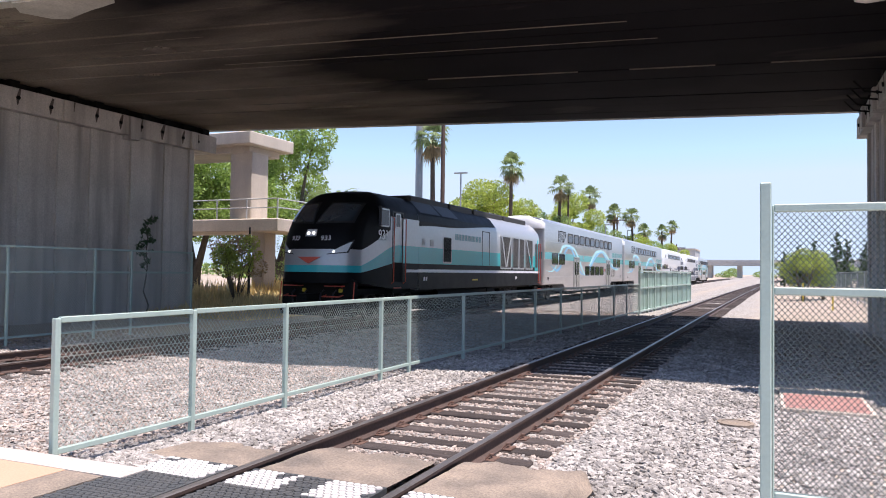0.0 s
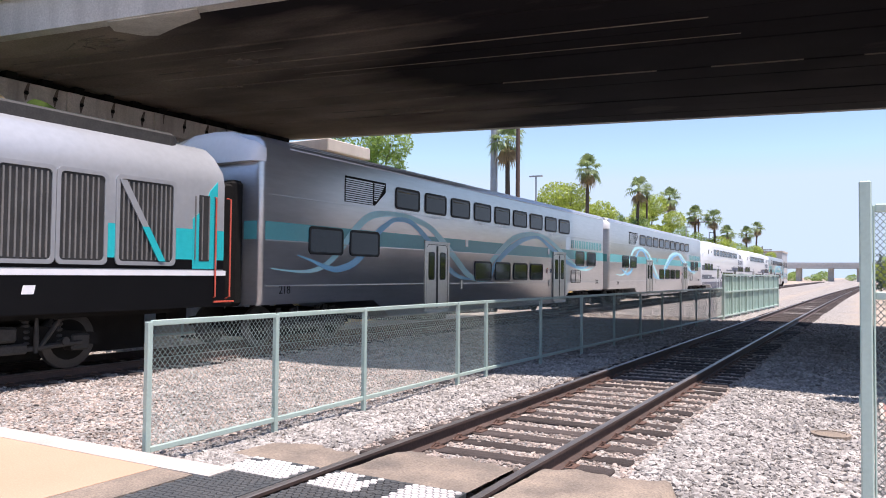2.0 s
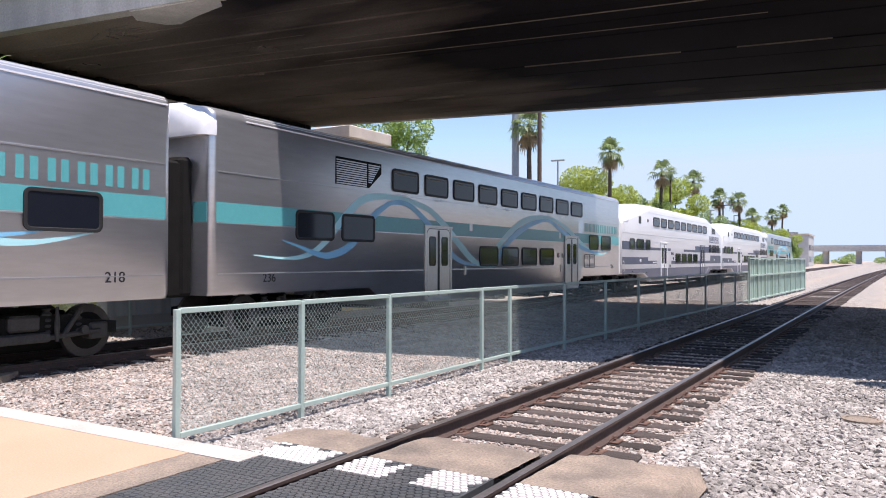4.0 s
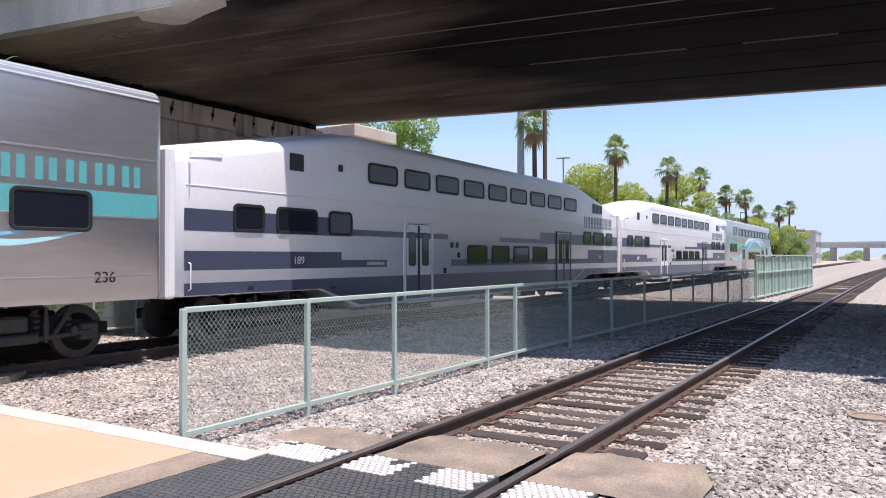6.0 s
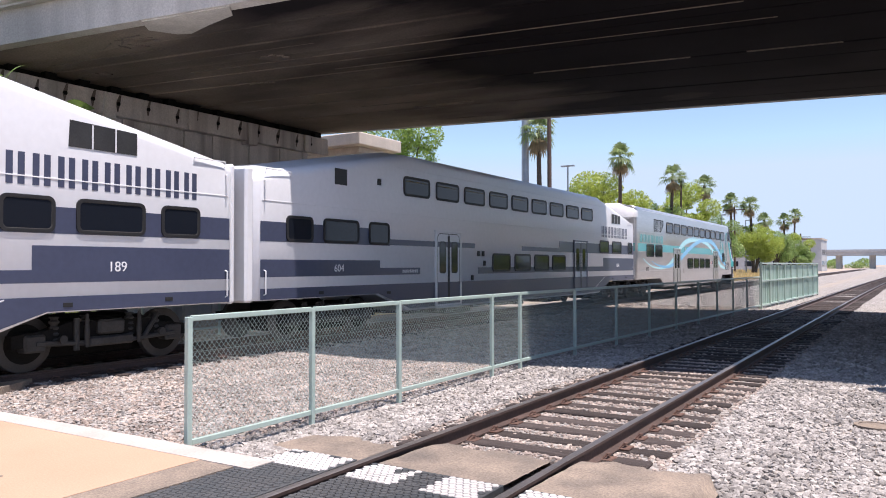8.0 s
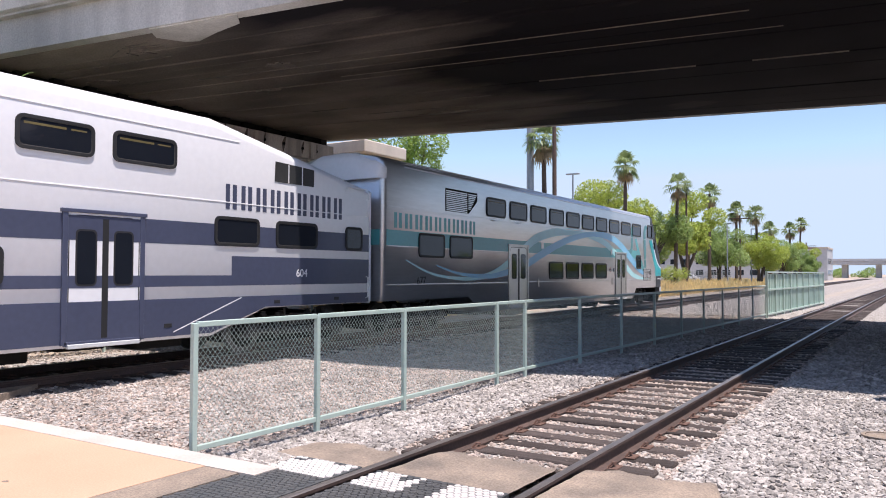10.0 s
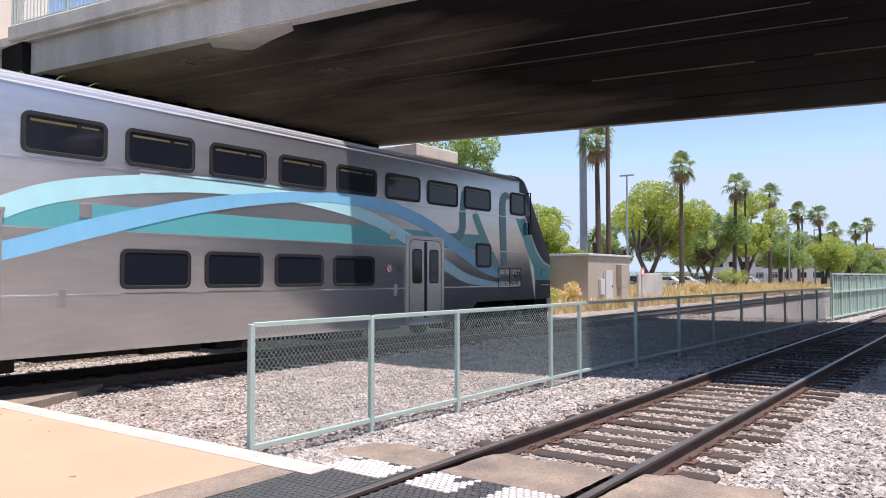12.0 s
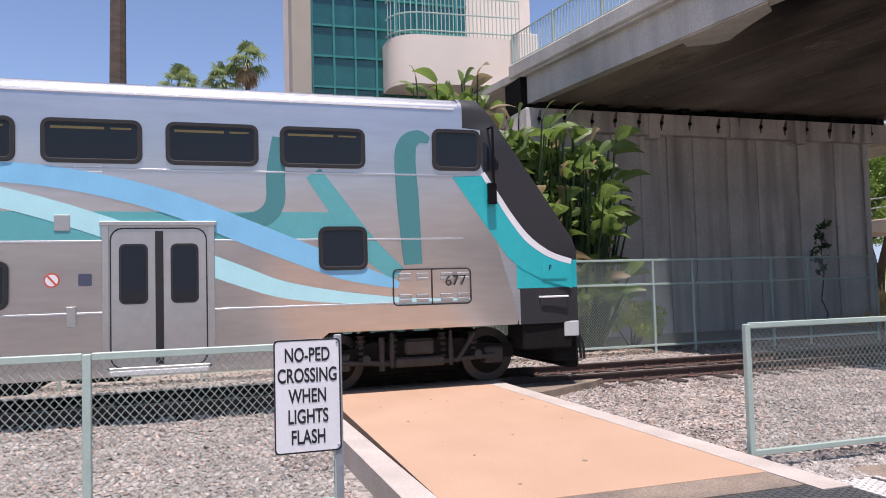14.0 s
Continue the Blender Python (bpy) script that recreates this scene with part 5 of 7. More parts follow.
def cab_nose(car):
    """The raked black driving end, teal below."""
    def front(z):
        if z > 4.4:
            return 24.41 - (z - 4.4) * 0.9
        if z > 2.3:
            return 25.88 - (z - 2.3) * 0.7
        return 25.88
    def edge(z):
        if z < 1.56:
            return 24.65
        if z < 2.04:
            return 24.6
        if z > 4.19:
            return min(23.72, front(z) - 0.1)
        return min(24.03 + max(0.0, 3.5 - z) * 0.66, front(z) - 0.12)
    zs = [0.98, 1.25, 1.55, 1.57, 1.8, 2.03, 2.05, 2.2, 2.4, 2.6, 2.8, 3.0, 3.2, 3.4, 3.6, 3.9, 4.18, 4.2, 4.35, 4.5]
    rings = []
    for t in (-1, -0.92, -0.5, 0, 0.15, 0.3, 0.5, 0.7, 0.85, 0.95, 1.0):
        u = max(0, t)
        w = HALF * (1 - 0.03 * u ** 3) + 0.001
        base = [(w, z) for z in zs]
        for k in range(1, 6):
            a = radians(90 * k / 5)
            base.append((w - 0.34 * (1 - math.cos(a)), 4.5 + 0.24 * math.sin(a)))
        base += [(w * 0.45, 4.80), (0, 4.86)]
        ring = []
        for x, z in base:
            y = min((23.66 if t < -0.95 else 23.685) + max(0.0, 4.48 - z) * 0.2836, edge(z) - 0.03) if t < -0.9 else edge(z) - 0.015 if t < 0 else edge(z) + t * (front(z) - edge(z)) - 0.18 * t * (x / HALF) ** 4
            ring.append((x, y, z))
        ring += [(-x, y, z) for x, y, z in reversed(ring[:-1])]
        rings.append(ring)
    s = Shape().loft(rings)
    n = len(rings[0])
    for i, f in enumerate(s.f):
        row, c = i // n, i % n
        z = sum(s.v[k][2] for k in f) / len(f)
        if i >= n * (len(rings) - 1):
            s.m[i] = 1
        elif 1.56 < z < 2.04 and row >= 3:
            s.m[i] = 2
        else:
            s.m[i] = 1 if row >= 3 else 0
    part("cab_front", s, [STAINLESS, CAB_BLACK, TEAL_BRIGHT], car, "raked black driving cab front with teal chin", smooth=True)
    decal(car, "teal_wedge", [(23.53, 3.4), (24.04, 3.43), (24.28, 3.08), (24.53, 2.7), (24.83, 2.34), (25.2, 2.09), (25.6, 1.97), (25.6, 1.55), (25.1, 1.69), (24.67, 1.9), (24.45, 2.1), (24.05, 2.65)], TEAL_BRIGHT, HALF + 0.006, "teal wedge behind the cab")
    ribbon(car, [(24.05, 3.47), (24.28, 3.12), (24.53, 2.74), (24.83, 2.38), (25.2, 2.13), (25.6, 2.0)], [0.08, 0.09, 0.1, 0.11, 0.1, 0.09], SIGN_WHITE, HALF + 0.009, "white_line")
    part("cab_quarter_window", Shape().prism([(24.07, 3.5), (24.33, 3.54), (24.34, 3.64), (24.13, 3.95), (24.07, 3.98)], 0, HALF - 0.02, HALF + 0.008), GLASS, car)
    part("step_panel", Shape().prism(rounded(25.05, 25.5, 1.72, 1.96, 0.03), 0, HALF, HALF + 0.02), TEAL_BRIGHT, car, "teal hatch panel with a letter")
    text_shape("F", 0.13, INK, "panel_letter", car, pose(HALF + 0.022, 25.2, 1.86, 90, 0, 90))
    part("mirror_arm", Shape().tube([(HALF, 24.16, 4.2), (HALF + 0.12, 24.2, 4.22), (HALF + 0.12, 24.2, 3.3), (HALF, 24.16, 3.28)], 0.02, 6).box(HALF + 0.06, HALF + 0.12, 24.1, 24.25, 2.95, 3.3, 0.01), BLACK_PAINT, car)
    c = Shape().box(-0.25, 0.25, 25.7, 26.25, 0.62, 0.95, 0.05)
    c.box(-1.35, 1.35, 25.3, 25.75, 0.32, 0.6, 0.04)
    c.box(-1.3, 1.3, 25.55, 25.8, 0.2, 1.0, 0.04)
    c.box(1.0, 1.46, 24.7, 25.6, 0.55, 1.0, 0.03)
    part("pilot", c, UNDER, car, "black pilot and coupler")
    h = Shape()
    for dx in (0, 0.12):
        h.tube([(1.1 - dx, 25.8, 0.95), (1.1 - dx, 25.98, 0.6), (1.1 - dx, 26.0, 0.32), (1.1 - dx, 25.86, 0.28), (1.1 - dx, 25.8, 0.6)], 0.025, 6)
    parts("brake_hose", h, RUBBER_SEAL, car)
    part("step_box", Shape().box(1.15, 1.48, 25.45, 25.72, 0.75, 1.0, 0.01), CABINET_LIGHT, car)
    parts("grab_rail", Shape().tube([(1.5, 25.0, 1.42), (1.55, 25.02, 1.42), (1.55, 25.5, 1.42), (1.45, 25.52, 1.42)], 0.016, 6), SIGN_WHITE, car)


def white_car(label, number, d=0.0, start=0.3, stop=25.4, rear=((20.9, 21.75), (22.1, 23.37), (23.7, 24.55)), grille=(21.96, 23.2)):
    """d: how far the windows and doors stand from those of the first white coach; start, stop: the body's ends."""
    car = thing("passenger_car", label, "train car", "cars of the passing train")
    L = LENGTH
    top = lambda u: 4.86 - 0.19 * max(0.0, 5.6 - u, u - 20.3)
    stations = [(start, 0.98), (start + 0.06, 0.98), (start + 0.16, 0.98), (4.2, 0.98), (5.6, 0.5), (20.3, 0.5), (21.7, 0.98), (stop - 0.16, 0.98), (stop - 0.06, 0.98), (stop, 0.98)]
    def half_width(u):
        return HALF - 0.1 * max(0.0, 1 - min(u - start, stop - u) / 0.16) ** 2
    body = Shape().loft([shell_ring(u, zb, top(u), half_width(u)) for u, zb in stations])
    part("body", body, WHITE_PAINT, car, "glossy white car body", smooth=True)
    g = Shape()
    for a, b in ((-0.02 + min(0, d), start + 0.05), (stop - 0.05, L + 0.0 + d)):
        g.box(-0.9, 0.9, a, b, 0.95, 3.4, 0.05)
    g2 = Shape()
    for a, b in ((start - 0.2, start + 0.02), (stop - 0.02, stop + 0.12)):
        g2.box(-1.42, 1.42, a, b, 0.95, 3.75, 0.05)
    parts("end_wall", g2, WHITE_PAINT, car)
    parts("gangway", g, UNDER, car, "dark gangway bellows")
    for z, a, b in ((4.30, 5.0, 20.9), (3.08, start + 0.16, stop - 0.16)):
        part("belt_rail", Shape().box(HALF - 0.01, HALF + 0.01, a, b, z - 0.01, z + 0.01, 0.003), WHITE_PAINT, car)
    def stripe(u0, u1, z0, z1):
        decal(car, "livery_stripe", [(u0, z0), (u1, z0), (u1, z1), (u0, z1)], NAVY, label="slate blue stripe")
    a0, a1 = start + 0.12, stop - 0.12
    decal(car, "livery_stripe", [(a0, 1.0), (4.25, 1.0), (5.65, 0.56), (20.25, 0.56), (21.65, 1.0), (a1, 1.0), (a1, 1.23), (a0, 1.23)], NAVY, label="slate blue skirt stripe")
    stripe(a0, 4.97 + d, 1.47, 1.84)
    stripe(4.97 + d, 6.8 + d, 1.47, 1.65)
    stripe(a0, 5.4 + d, 2.22, 2.64)
    stripe(5.4 + d, 9.86 + d, 2.24, 2.39)
    stripe(10.05 + d, 21.4 + d, 1.45, 1.65)
    stripe(13.18 + d, 16.48 + d, 2.22, 2.37)
    stripe(16.48 + d, a1, 2.22, 2.64)
    stripe(21.4 + d, a1, 1.45, 2.03)
    for k in range(9):
        side_window(car, 6.0 + d + 1.6 * k, 7.27 + d + 1.6 * k, 3.57, 4.1)
    for k in range(4):
        side_window(car, 11.0 + d + 1.6 * k, 12.27 + d + 1.6 * k, 1.5, 2.1)
    for a, b in ((1.6 + d, 2.45 + d), (2.8 + d, 4.1 + d), (4.5 + d, 5.35 + d), *rear):
        side_window(car, a, b, 2.23, 2.8)
    for a, b in ((7.6 + d, 8.95 + d), (18.0 + d, 19.38 + d)):
        side_door(car, a, b, 0.55, 2.68, WHITE_PAINT, NAVY if a > 10 else None)
        part("door_stripe", Shape().box(HALF + 0.0195, HALF + 0.0255, a, b, 0.6, 1.23), NAVY, car)
        for z0, z1 in (((2.24, 2.39),) if a < 10 else ((2.22, 2.62), (1.45, 1.65))):
            part("door_stripe", Shape().box(HALF + 0.0225, HALF + 0.0255, a, b, z0, z1), NAVY, car)
    g0, g1 = grille
    decal(car, "grille", [(g0, 3.62), (g1, 3.62), (g1, 4.0), (g0 + 0.02, 4.05)], GRILLE, HALF + 0.01)
    decal(car, "grille", [(3.2 + d, 3.62), (3.65 + d, 3.62), (3.65 + d, 4.0), (3.2 + d, 4.0)], GRILLE, HALF + 0.01)
    lettering_blocks(car, 20.95 + 0.65 * d, 24.55 + 0.65 * d, 2.95, 3.44, NAVY)
    lettering_blocks(car, 5.95 + d, 6.7 + d, 1.52, 1.6, SIGN_WHITE)
    text_shape(number, 0.24, SIGN_WHITE, "car_number", car, pose(HALF + 0.007, 3.5 + 1.2 * d, 1.57, 90, 0, 90))
    text_shape(number, 0.24, SIGN_WHITE, "car_number", car, pose(HALF + 0.007, 22.85 + 0.2 * d, 1.62, 90, 0, 90))
    t = Shape()
    for u, z in ((10.0, 2.0), (10.3, 2.0), (9.6, 1.25), (4.85, 3.75), (10.4, 1.7)):
        t.box(HALF, HALF + 0.03, u + d, u + d + 0.14, z, z + 0.16, 0.006)
    parts("service_plate", t, CASTING, car)
    h = Shape()
    for u in (start + 0.22, stop - 0.22):
        h.tube([(HALF, u, 3.5), (HALF + 0.06, u, 3.48), (HALF + 0.06, u, 3.1), (HALF, u, 3.08)], 0.015, 5)
        h.tube([(HALF, u, 1.1), (HALF + 0.06, u, 1.12), (HALF + 0.06, u, 1.6), (HALF, u, 1.62)], 0.015, 5)
    for u in (start + 0.25, stop - 1.0):
        h.tube([(HALF, u, 3.62), (HALF + 0.03, u, 3.74), (HALF + 0.03, u + 0.75, 3.74), (HALF, u + 0.75, 3.62)], 0.012, 5)
    parts("grab_rail", h, WHITE_PAINT, car)
    slot = Shape()
    for u, z in ((19.2, 0.72), (21.9, 1.06), (23.8, 1.08), (2.0, 1.06), (4.6, 0.98), (6.9, 0.72), (12.4, 0.7), (15.2, 0.7)):
        slot.box(HALF + 0.002, HALF + 0.012, u, u + 0.16, z, z + 0.07, 0.003)
    parts("jacking_slot", slot, RUBBER_SEAL, car)
    bars = Shape()
    for u in (g0 + 0.4, g0 + 0.82):
        bars.box(HALF + 0.009, HALF + 0.016, u, u + 0.025, 3.62, 4.02)
    parts("grille_divider", bars, WHITE_PAINT, car)
    part("skirt_line", Shape().prism([(19.4, 0.62), (21.0, 1.2), (21.0, 1.222), (19.4, 0.642)], 0, HALF + 0.003, HALF + 0.007), WHITE_PAINT, car, "fine white panel line")
    bogie(car, 2.95, WHEELS)
    bogie(car, 22.96, WHEELS)
    underfloor(car, 6.0, 19.8)
    return car


def locomotive():
    loco = thing("locomotive", "teal and silver diesel locomotive with black rounded cab", "locomotive", "cars of the passing train")
    L = 21.0
    def ring(u, w, zt, zb, sh):
        pts = [(w, zb), (w, zb + 0.4), (w, 2.2), (w, 2.9), (w, zt - sh - 0.25), (w - 0.06, zt - sh)]
        pts += [(w - 0.06 - 0.75 * q, zt - sh + sh * s) for q, s in ((0.35, 0.55), (0.7, 0.85), (1.0, 0.95))]
        pts += [(0, zt)]
        return [(x, u, z) for x, z in pts] + [(-x, u, z) for x, z in reversed(pts[:-1])]
    body = Shape().loft([ring(u, 1.5, 4.32, 1.0, 0.62) for u in (5.2, 8.0, 12.0, 14.2, L - 0.5)])
    for i, f in enumerate(body.f):
        c = sum((Vector(body.v[k]) for k in f), Vector()) / len(f)
        body.m[i] = 1 if c.z > 3.68 and c.y < 14.2 else 0
    part("body", body, [SILVER, BLACK_PAINT], loco, "silver grey hood", smooth=True)
    # cab and nose, finely divided so that the paint lines run true
    def front(z):
        if z > 2.3:
            return 0.55 + 1.65 * ((z - 2.3) / 2.0) ** 1.95
        return 0.55 - 0.05 * min(1, (2.3 - z) / 0.5)
    counts = (4, 3, 5, 7)
    def section(g, t):
        """Side heights that follow the paint lines, then the roof; g: how far back, t: how far into the nose."""
        marks = (1.30 - 0.24 * g, 1.56 + 0.37 * g, 1.72 + 0.81 * g, 2.2 + 0.92 * g, 3.46)
        zs = [a + (b - a) * m / n for a, b, n in zip(marks, marks[1:], counts) for m in range(n)] + [3.46]
        half = [(1.5, z) for z in zs] + [(1.47, 3.6), (1.44, 3.7)]
        half += [(1.44 - 0.75 * q, 3.7 + 0.62 * r) for q, r in ((0.17, 0.28), (0.35, 0.55), (0.7, 0.85), (1.0, 0.95))] + [(0.35, 4.31), (0.0, 4.32)]
        return half + [(-x, z) for x, z in reversed(half[:-1])]
    def nose_y(t, x, z):
        return 3.0 + t * (front(z - 0.1 * t) - 3.0) + 0.85 * t * (abs(x) / 1.5) ** 3
    rows = []
    for m in range(8):
        y = 5.2 - 2.2 * m / 7
        rows.append([(x, y, z) for x, z in section(smoothstep(0.8, 3.6, y), 0)])
    for m in range(1, 29):
        t = m / 28
        g = smoothstep(0.8, 3.6, nose_y(t, 1.5, 2.4))
        rows.append([(x * (1 - 0.10 * t ** 2), nose_y(t, x, z), z - 0.14 * t ** 2 * max(0, (z - 3.0) / 1.3)) for x, z in section(g, t)])
    lastrow = rows[-1]
    for q in (0.9, 0.78, 0.64, 0.5, 0.36, 0.22, 0.1, 0.0):
        rows.append([(x * q, front(z) + 0.62 * (abs(x * q) / 1.35) ** 3, z) for x, y, z in lastrow])
    nose = Shape().loft(rows, close=False, caps=False)
    across = len(rows[0]) - 1
    for k in range(len(nose.f)):
        c = k % across
        c = min(c, across - 1 - c)
        if k // across < 7 and sum(counts[:2]) <= c < sum(counts):
            nose.m[k] = 1
            continue
        nose.m[k] = 2 if counts[0] <= c < counts[0] + counts[1] else (1 if counts[0] + counts[1] <= c < sum(counts[:3]) else 0)
    part("cab_nose", nose, [BLACK_PAINT, SILVER, TEAL_BRIGHT], loco, "rounded black cab nose with silver chin", smooth=True)
    def on_face(x, z, out=0.02):
        return (x, front(z) + 0.62 * (abs(x) / 1.35) ** 3 - out, z)
    def face_patch(name, pts, material, label="", out=0.02):
        s = Shape()
        s.add([on_face(x, z, out) for x, z in pts] + [on_face(x, z, -0.02) for x, z in pts], [tuple(range(len(pts)))] + [(i, (i + 1) % len(pts), len(pts) + (i + 1) % len(pts), len(pts) + i) for i in range(len(pts))])
        return part(name, s, material, loco, label)
    def face_grid(name, bl, br, tr, tl, material, label="", out=0.02, n=7):
        rows = []
        for a in range(n):
            q = a / (n - 1)
            row = []
            for c in range(n):
                p = c / (n - 1)
                x = (bl[0] * (1 - p) + br[0] * p) * (1 - q) + (tl[0] * (1 - p) + tr[0] * p) * q
                z = (bl[1] * (1 - p) + br[1] * p) * (1 - q) + (tl[1] * (1 - p) + tr[1] * p) * q
                row.append(on_face(x, z, out))
            rows.append(row)
        return part(name, Shape().loft(rows, close=False, caps=False), material, loco, label, smooth=True, fix=False)
    for sg in (-1, 1):
        face_grid("windscreen_surround", (sg * 0.03, 3.10), (sg * 1.17, 3.14), (sg * 1.2, 3.82), (sg * 0.2, 3.84), RUBBER_SEAL, out=0.018)
        face_grid("windscreen", (sg * 0.08, 3.16), (sg * 1.1, 3.2), (sg * 1.12, 3.76), (sg * 0.26, 3.78), WINDSCREEN, "sloping windscreen pane", out=0.03)
        face_grid("headlamp_pod", (sg * 0.58, 2.14), (sg * 1.16, 2.2), (sg * 1.28, 2.62), (sg * 0.82, 2.3), INK, out=0.018)
        face_grid("headlamp_lens", (sg * 0.63, 2.17), (sg * 1.13, 2.23), (sg * 1.24, 2.55), (sg * 0.84, 2.3), LENS, "clear headlamp cover", out=0.03)
        s = Shape().tube([on_face(sg * 0.8, 2.235, 0.025), on_face(sg * 0.8, 2.235, 0.045)], 0.036, 10)
        part("headlamp", s, HEADLAMP, loco, "lit white headlamp")
        s = Shape().tube([on_face(sg * 0.09, 2.80, 0.02), on_face(sg * 0.09, 2.80, 0.055)], 0.045, 10)
        part("headlamp", s, HEADLAMP, loco, "lit white headlamp")
        w = Shape().tube([on_face(sg * 0.35, 3.13, 0.05), on_face(sg * 0.75, 3.36, 0.05)], 0.014, 5)
        part("wiper", w, INK, loco)
        text_shape("933", 0.23, SIGN_WHITE, "loco_number", loco, Matrix.Translation(on_face(sg * 0.55, 2.58, 0.05)) @ pose(0, 0, 0, 62, 0, sg * 12))
    face_grid("lamp_cover", (-0.2, 2.7), (0.2, 2.7), (0.18, 2.92), (-0.18, 2.92), LENS, "centre lamp cover with painted whitish reflection", out=0.025)
    mirror = Shape().box(1.52, 1.62, 2.12, 2.2, 3.1, 3.72, 0.02).tube([(1.45, 2.2, 3.72), (1.6, 2.16, 3.72)], 0.02, 6)
    part("mirror", mirror, INK, loco, "black upright cab mirror")
    face_patch("red_marking", [(-0.42, 2.07), (0.42, 2.07), (0.14, 1.93), (0.0, 1.86), (-0.14, 1.93)], RED_PAINT, "plain red nose marking", 0.03)
    # livery along the side
    x = 1.5
    decal(loco, "livery_band", [(5.2, 1.93), (14.6, 1.93), (14.6, 2.53), (5.2, 2.53)], TEAL_BRIGHT, label="bright teal band")
    decal(loco, "livery_band", [(14.6, 1.93), (L - 0.5, 1.93), (L - 0.5, 2.52), (14.6, 2.53)], TEAL_BRIGHT, label="teal band below the radiators")
    decal(loco, "black_band", [(5.2, 1.74), (L - 0.5, 1.74), (L - 0.5, 1.93), (5.2, 1.93)], BLACK_PAINT)
    decal(loco, "white_line", [(4.1, 1.62), (L - 0.4, 1.62), (L - 0.4, 1.72), (4.1, 1.72)], SIGN_WHITE, x + 0.02)
    rows = []
    for u, low in ((5.21, 3.26), (5.9, 3.31), (6.8, 3.345), (7.8, 3.36), (8.8, 3.39), (9.8, 3.44), (10.8, 3.5), (11.8, 3.56), (12.8, 3.62), (13.6, 3.66), (14.2, 3.695)):
        rows.append([(x + 0.006 - 0.06 * max(0.0, (z - 3.45) / 0.25), u, z) for z in (low, max(low, 3.45), 3.7)])
    part("black_shoulder", Shape().loft(rows, close=False, caps=False), BLACK_PAINT, loco, "curved black shoulder band")
    decal(loco, "black_sill", [(5.2, 1.0), (L - 0.4, 1.0), (L - 0.4, 1.62), (5.2, 1.62)], BLACK_PAINT, x + 0.012)
    lettering_blocks(loco, 8.7, 12.2, 2.92, 3.16, TEAL_DARK)
    # roof boxes and grilles
    r = Shape()
    for a, b in ((5.5, 9.2), (9.4, 12.4), (12.6, 16.4), (16.6, 20.2)):
        r.box(-1.0, 1.0, a, b, 4.05, 4.42, 0.05)
    parts("roof_hatch", r, CASTING, loco, "low dark roof hatches")
    g = Shape()
    for a, b in ((5.4, 7.2), (7.4, 9.2)):
        n = 9
        for k in range(n):
            t0, t1 = k / n, (k + 0.55) / n
            g.add([(1.45 - 0.45 * t0, a, 3.76 + 0.44 * t0 + 0.01), (1.45 - 0.45 * t0, b, 3.76 + 0.44 * t0 + 0.01), (1.45 - 0.45 * t1, b, 3.76 + 0.44 * t1 + 0.03), (1.45 - 0.45 * t1, a, 3.76 + 0.44 * t1 + 0.03)], [(0, 1, 2, 3)])
    part("roof_grille", g, GRILLE, loco, "dark sloped roof louvres", fix=False)
    # cab side window, door, handrails
    def pane(name, u0, u1, z0, z1, m=GLASS):
        w = part(name, Shape().prism(rounded(u0 - 0.05, u1 + 0.05, z0 - 0.05, z1 + 0.05, 0.07), 0, x, x + 0.012), SILVER, loco)
        part("pane", Shape().prism(rounded(u0, u1, z0, z1, 0.05), 0, x + 0.006, x + 0.016), m, w)
    pane("cab_window", 2.33, 2.85, 3.14, 3.64)
    pane("cab_door_window", 3.4, 3.68, 3.14, 3.54)
    fr = Shape()
    for a, b in ((3.14, 3.18), (3.88, 3.92)):
        fr.box(x, x + 0.014, a, b, 1.75, 3.62)
    fr.box(x, x + 0.014, 3.14, 3.92, 3.6, 3.64)
    parts("cab_door_frame", fr, GRILLE, loco)
    rails = Shape()
    for u in (3.09, 3.98):
        rails.tube([(x, u, 3.45), (x + 0.09, u, 3.42), (x + 0.09, u, 1.3), (x, u, 1.25)], 0.018, 6)
    for u in (L - 0.6, L - 0.25):
        rails.tube([(x - 0.05, u, 3.2), (x + 0.06, u, 3.18), (x + 0.06, u, 1.2), (x - 0.05, u, 1.15)], 0.018, 6)
    parts("handrail", rails, RED_PAINT, loco, "red upright handrails")
    dark = Shape().box(x - 0.02, x + 0.02, 3.2, 3.9, 1.3, 1.95, 0.01)
    part("step_well", dark, UNDER, loco)
    text_shape("933", 0.46, SIGN_WHITE, "loco_number", loco, pose(x + 0.012, 2.5, 2.67, 90, 0, 90))
    pane("engine_room_grille", 7.45, 8.2, 2.02, 2.98, GRILLE)
    bars = Shape()
    for k in range(7):
        bars.box(x + 0.016, x + 0.024, 7.5 + 0.1 * k, 7.53 + 0.1 * k, 2.05, 2.95)
    bars.box(x + 0.016, x + 0.026, 7.45, 8.2, 2.46, 2.5)
    parts("grille_bar", bars, UNDER, loco)
    v = Shape()
    for a in (5.48, 6.2):
        for k in range(5):
            v.box(x, x + 0.02, a, a + 0.32, 2.6 + 0.045 * k, 2.63 + 0.045 * k)
    parts("side_vent", v, CABINET_LIGHT, loco)
    door = Shape()
    for a, b, c, d in ((12.35, 12.38, 1.85, 3.42), (13.25, 13.28, 1.85, 3.42)):
        door.box(x, x + 0.012, a, b, c, d)
    door.box(x, x + 0.012, 12.35, 13.28, 3.40, 3.43)
    parts("side_door_outline", door, CASTING, loco)
